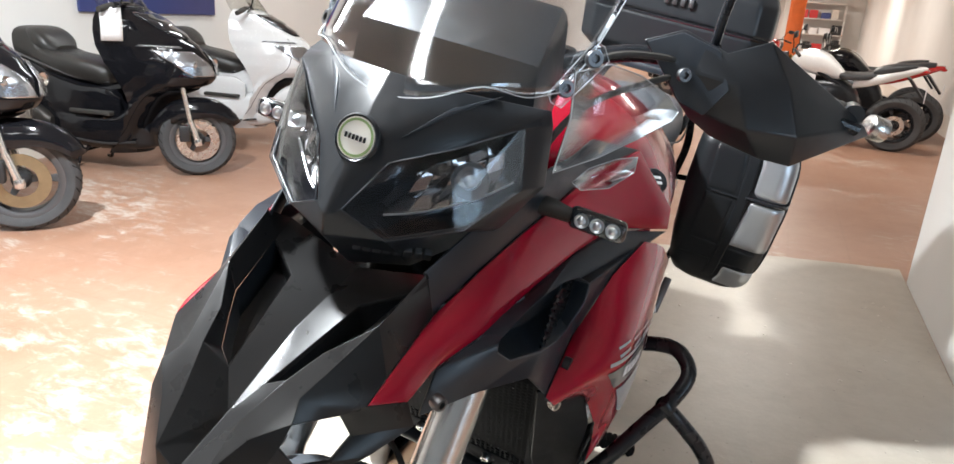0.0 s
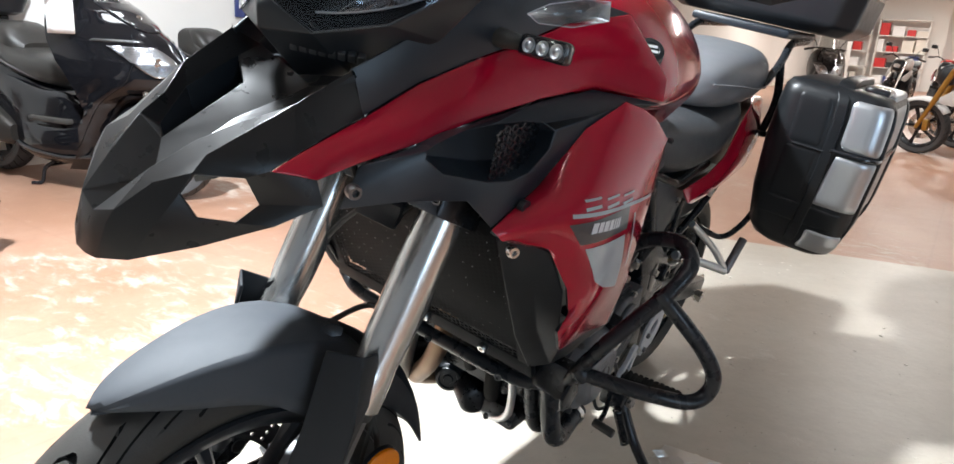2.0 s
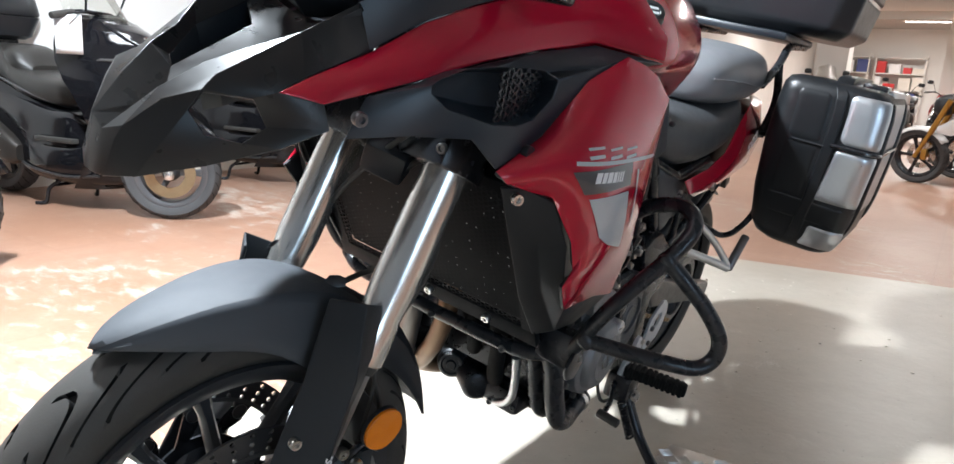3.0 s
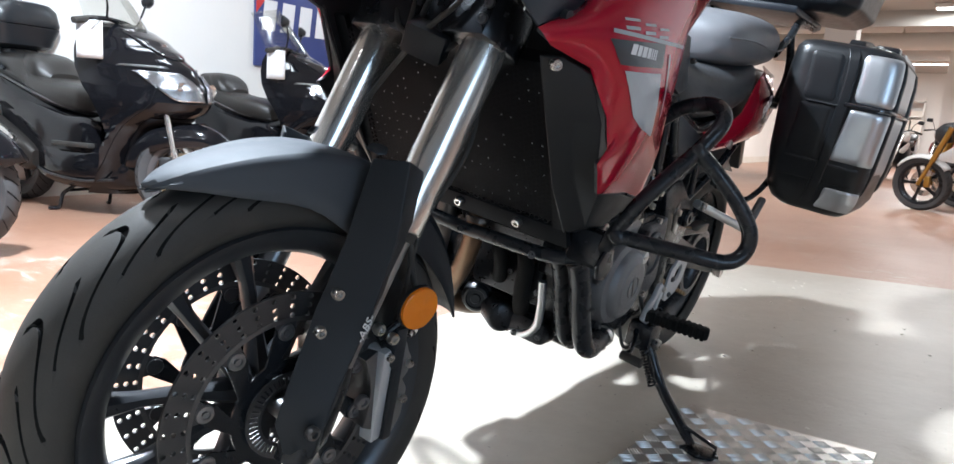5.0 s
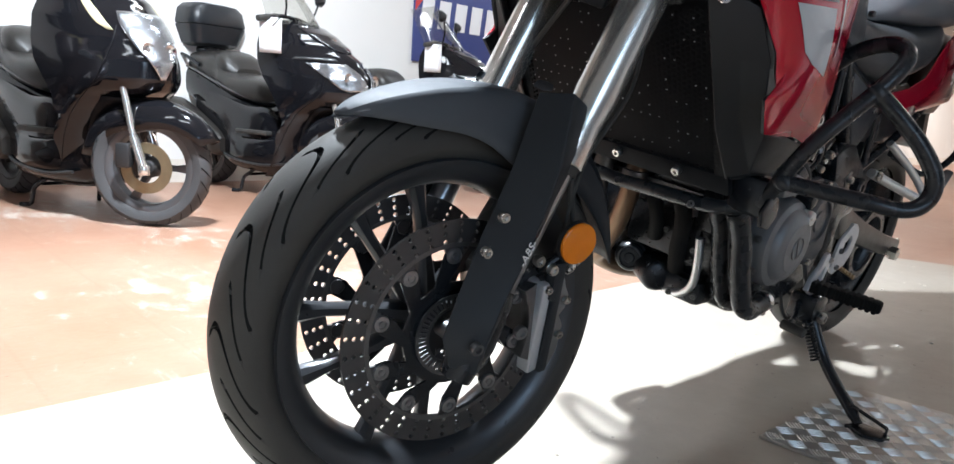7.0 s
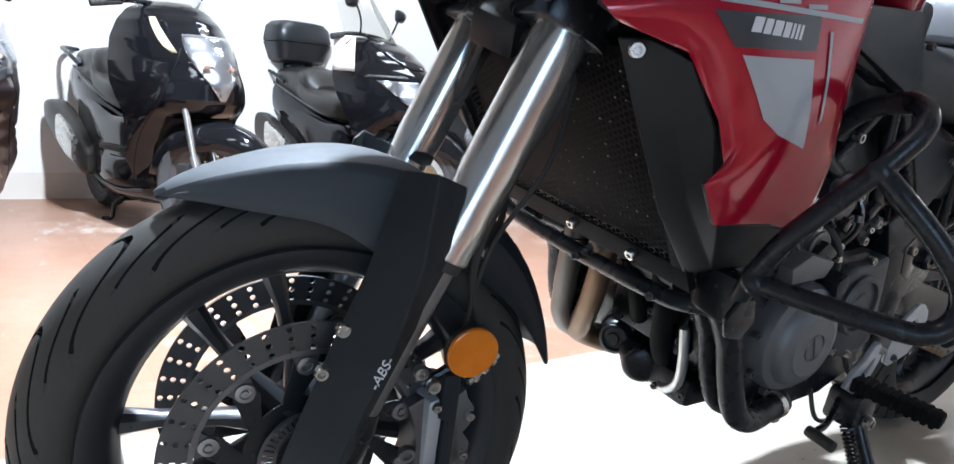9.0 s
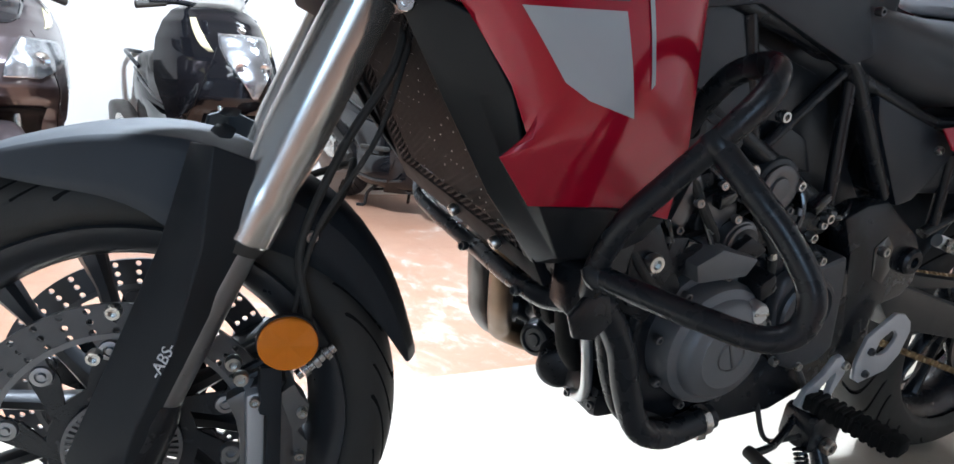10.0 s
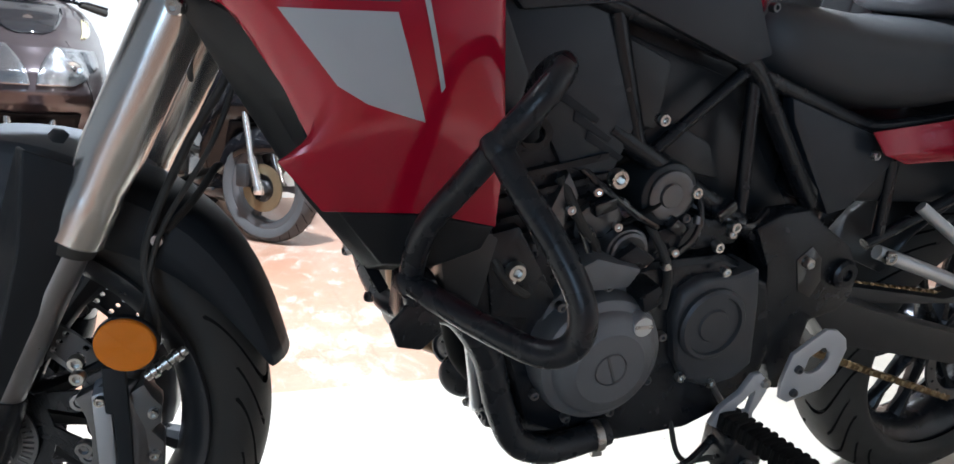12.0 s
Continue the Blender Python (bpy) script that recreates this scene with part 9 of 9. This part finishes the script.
        loft(bm, [[(xx, s * (w - 0.006), lo), (xx, s * w, lo), (xx, s * (w + 0.01), (lo + hi) / 2), (xx, s * w, hi), (xx, s * (w - 0.006), hi)] for xx, lo, hi, w in ((-0.36, 0.26, 0.30, 0.13), (-0.5, 0.17, 0.31, 0.16), (-0.8, 0.16, 0.27, 0.16), (-0.98, 0.18, 0.22, 0.13))])
        part("belly_pan", bm, second, ob)
        bm = bmesh.new()
        loft(bm, [[(xx, s * 0.11, z - h), (xx, s * 0.14, z - h), (xx, s * 0.14, z + h), (xx, s * 0.11, z + h)] for xx, z, h in ((-1.0, 0.42, 0.05), (-1.2, 0.38, 0.035), (-1.5, 0.31, 0.03))])
        part("swing_arm", finish(bm, 0.006), BLACK_METAL, ob)
        bm = bmesh.new()
        tube(bm, smooth_path([(-0.30, s * 0.05, 1.0), (-0.32, s * 0.2, 1.06), (-0.40, s * 0.36, 1.03)], 5), 0.012, 10)
        part("handlebar", bm, BLACK_METAL, ob)
        bm = bmesh.new()
        cyl(bm, (-0.36, s * 0.27, 1.05), (-0.42, s * 0.40, 1.02), 0.018, 14, 0.004)
        part("grip", bm, RUBBER, ob)
        bm = bmesh.new()
        tube(bm, smooth_path([(-0.32, s * 0.2, 1.07), (-0.31, s * 0.26, 1.2), (-0.34, s * 0.31, 1.24)], 4), 0.006, 8)
        mir = part("mirror", bm, BLACK_METAL, ob)
        bm = hull_x([(-0.36, 1.21, 1.27, 0.05), (-0.345, 1.2, 1.28, 0.06), (-0.32, 1.215, 1.265, 0.04)], 14)
        bmesh.ops.transform(bm, matrix=Matrix.Translation((0, s * 0.34, 0)), verts=bm.verts)
        part("mirror_housing", bm, PLASTIC, mir)
    bm = hull_x([(-0.30, 0.84, 0.95, 0.08), (-0.38, 0.80, 1.02, 0.15), (-0.52, 0.78, 1.05, 0.175), (-0.68, 0.76, 1.0, 0.155), (-0.82, 0.74, 0.88, 0.10), (-0.88, 0.75, 0.82, 0.06)])
    part("fuel_tank", bm, paint, ob)
    bm = hull_x([(-0.80, 0.76, 0.84, 0.08), (-0.92, 0.75, 0.825, 0.13), (-1.12, 0.77, 0.84, 0.14), (-1.2, 0.80, 0.86, 0.11)])
    part("seat", bm, SEAT, ob)
    bm = hull_x([(-1.16, 0.84, 0.88, 0.08), (-1.24, 0.84, 0.93, 0.12), (-1.42, 0.88, 0.97, 0.11), (-1.56, 0.93, 0.98, 0.06)])
    part("pillion_seat", bm, SEAT, ob)
    bm = hull_x([(-0.98, 0.66, 0.75, 0.09), (-1.15, 0.70, 0.83, 0.13), (-1.38, 0.79, 0.91, 0.12), (-1.58, 0.88, 0.95, 0.07), (-1.66, 0.92, 0.95, 0.03)])
    part("tail", bm, tail_mat, ob)
    bm = hull_x([(-1.62, 0.89, 0.93, 0.05), (-1.66, 0.89, 0.925, 0.045), (-1.685, 0.9, 0.915, 0.02)], 14)
    part("tail_lamp", bm, RED_LENS, ob, "red tail lamp")
    bm = bmesh.new()
    loft(bm, [[(-1.48, -0.06, 0.84), (-1.48, 0.06, 0.84), (-1.53, 0.06, 0.82), (-1.53, -0.06, 0.82)], [(-1.66, -0.05, 0.62), (-1.66, 0.05, 0.62), (-1.68, 0.05, 0.63), (-1.68, -0.05, 0.63)]])
    part("plate_holder", bm, PLASTIC, ob)
    bm = bmesh.new()
    box(bm, (-1.70, -0.09, 0.58), (-1.692, 0.09, 0.72), 0.002)
    part("blank_plate", bm, WHITE_PRINT, ob, "plain white plate")
    bm = hull_x([(-0.08, 0.80, 0.92, 0.07), (-0.14, 0.76, 0.98, 0.11), (-0.24, 0.78, 1.0, 0.1)])
    nose = part("headlamp_cowl", bm, PLASTIC, ob)
    bm = hull_x([(-0.068, 0.83, 0.90, 0.05), (-0.085, 0.815, 0.915, 0.065), (-0.11, 0.80, 0.93, 0.08)], 16)
    part("lens", bm, FACET, nose, "clear head lamp")
    bm = hull_x([(-0.98, 0.22, 0.3, 0.04), (-1.1, 0.22, 0.36, 0.06), (-1.5, 0.40, 0.56, 0.065), (-1.58, 0.45, 0.56, 0.05)], 16)
    bmesh.ops.transform(bm, matrix=Matrix.Translation((0, -0.17, 0)), verts=bm.verts)
    part("silencer", bm, MUFFLER, ob)
    bm = bmesh.new()
    tube(bm, [(-0.85, 0.12, 0.3), (-0.9, 0.27, 0.045)], 0.012, 8)
    part("side_stand", bm, BLACK_METAL, ob)
    return ob


RED_GLOSS = material("bright_red_paint", (0.45, 0.012, 0.012), 0.25, vary=0.05, coat=0.8)
parked_motorcycle(0.25, 8.85, 172, "white and black naked motorcycle with a golden fork", WHITE_PAINT, GOLD, WHITE_PAINT, WHITE_PAINT, -12)
parked_motorcycle(0.60, 9.95, 171, "black motorcycle with red trim parked in the hall", BLACK_PAINT, FORK, RED_GLOSS, RED_GLOSS, -12)
parked_motorcycle(0.68, 11.0, 171, "black motorcycle parked in the hall", BLACK_PAINT, DARK_STEEL, BLACK_PAINT, BLACK_PAINT, -12)
parked_motorcycle(-0.85, 16.3, 260, "white motorcycle far back in the hall", WHITE_PAINT, FORK, BLACK_PAINT, BLACK_PAINT)
parked_motorcycle(-0.05, 16.6, 262, "red motorcycle far back in the hall", RED_GLOSS, FORK, BLACK_PAINT, BLACK_PAINT)
# dark scooter before the pillar
scooter(-1.30, 12.2, -75, "dark scooter parked before a white pillar", BLACK_PAINT, "double")


# shelves and bright things along the far wall
def shelf_unit(x, y):
    ob = thing("shelf_unit", Matrix.Translation((x, y, 0)), "pale metal shelf filled with boxes at the far wall", "shelf", "shelves at the far wall")
    for sx in (0, 1.4):
        for sy in (0, 0.4):
            bm = bmesh.new()
            box(bm, (sx, sy, 0), (sx + 0.04, sy + 0.04, 2.3))
            part("post", bm, DUCT, ob, smooth=False)
    random.seed(int(x * 10 + 100))
    for k in range(5):
        bm = bmesh.new()
        box(bm, (0, 0, 0.15 + 0.5 * k), (1.44, 0.44, 0.18 + 0.5 * k))
        part("shelf_board", bm, DUCT, ob, smooth=False)
        u = 0.06
        while u < 1.2 and k < 4:
            w, h = random.uniform(0.15, 0.35), random.uniform(0.15, 0.42)
            bm = bmesh.new()
            box(bm, (u, 0.03, 0.181 + 0.5 * k), (u + w, 0.4, 0.181 + 0.5 * k + h), 0.004, None, 1)
            part("box", bm, random.choice((DIRTY, PAPER, GREY_PLASTIC, SIGN_RED, BLUE)), ob)
            u += w + random.uniform(0.02, 0.12)
    return ob


for xx in (-3.9, -2.3, 0.6):
    shelf_unit(xx, 26.4)
bm = bmesh.new()
box(bm, (0, 0, 0), (0.35, 0.06, 2.4), 0.01)
ob = thing("advertising_banner", Matrix.Translation((0.35, 18.6, 0)), "upright orange and red banner standing in the hall", "banner")
part("panel", bm, material("orange_banner", (0.75, 0.16, 0.03), 0.5), ob)
bm = bmesh.new()
box(bm, (-0.05, -0.15, 0), (0.4, 0.21, 0.02), 0.005)
part("foot", bm, DARK_STEEL, ob)
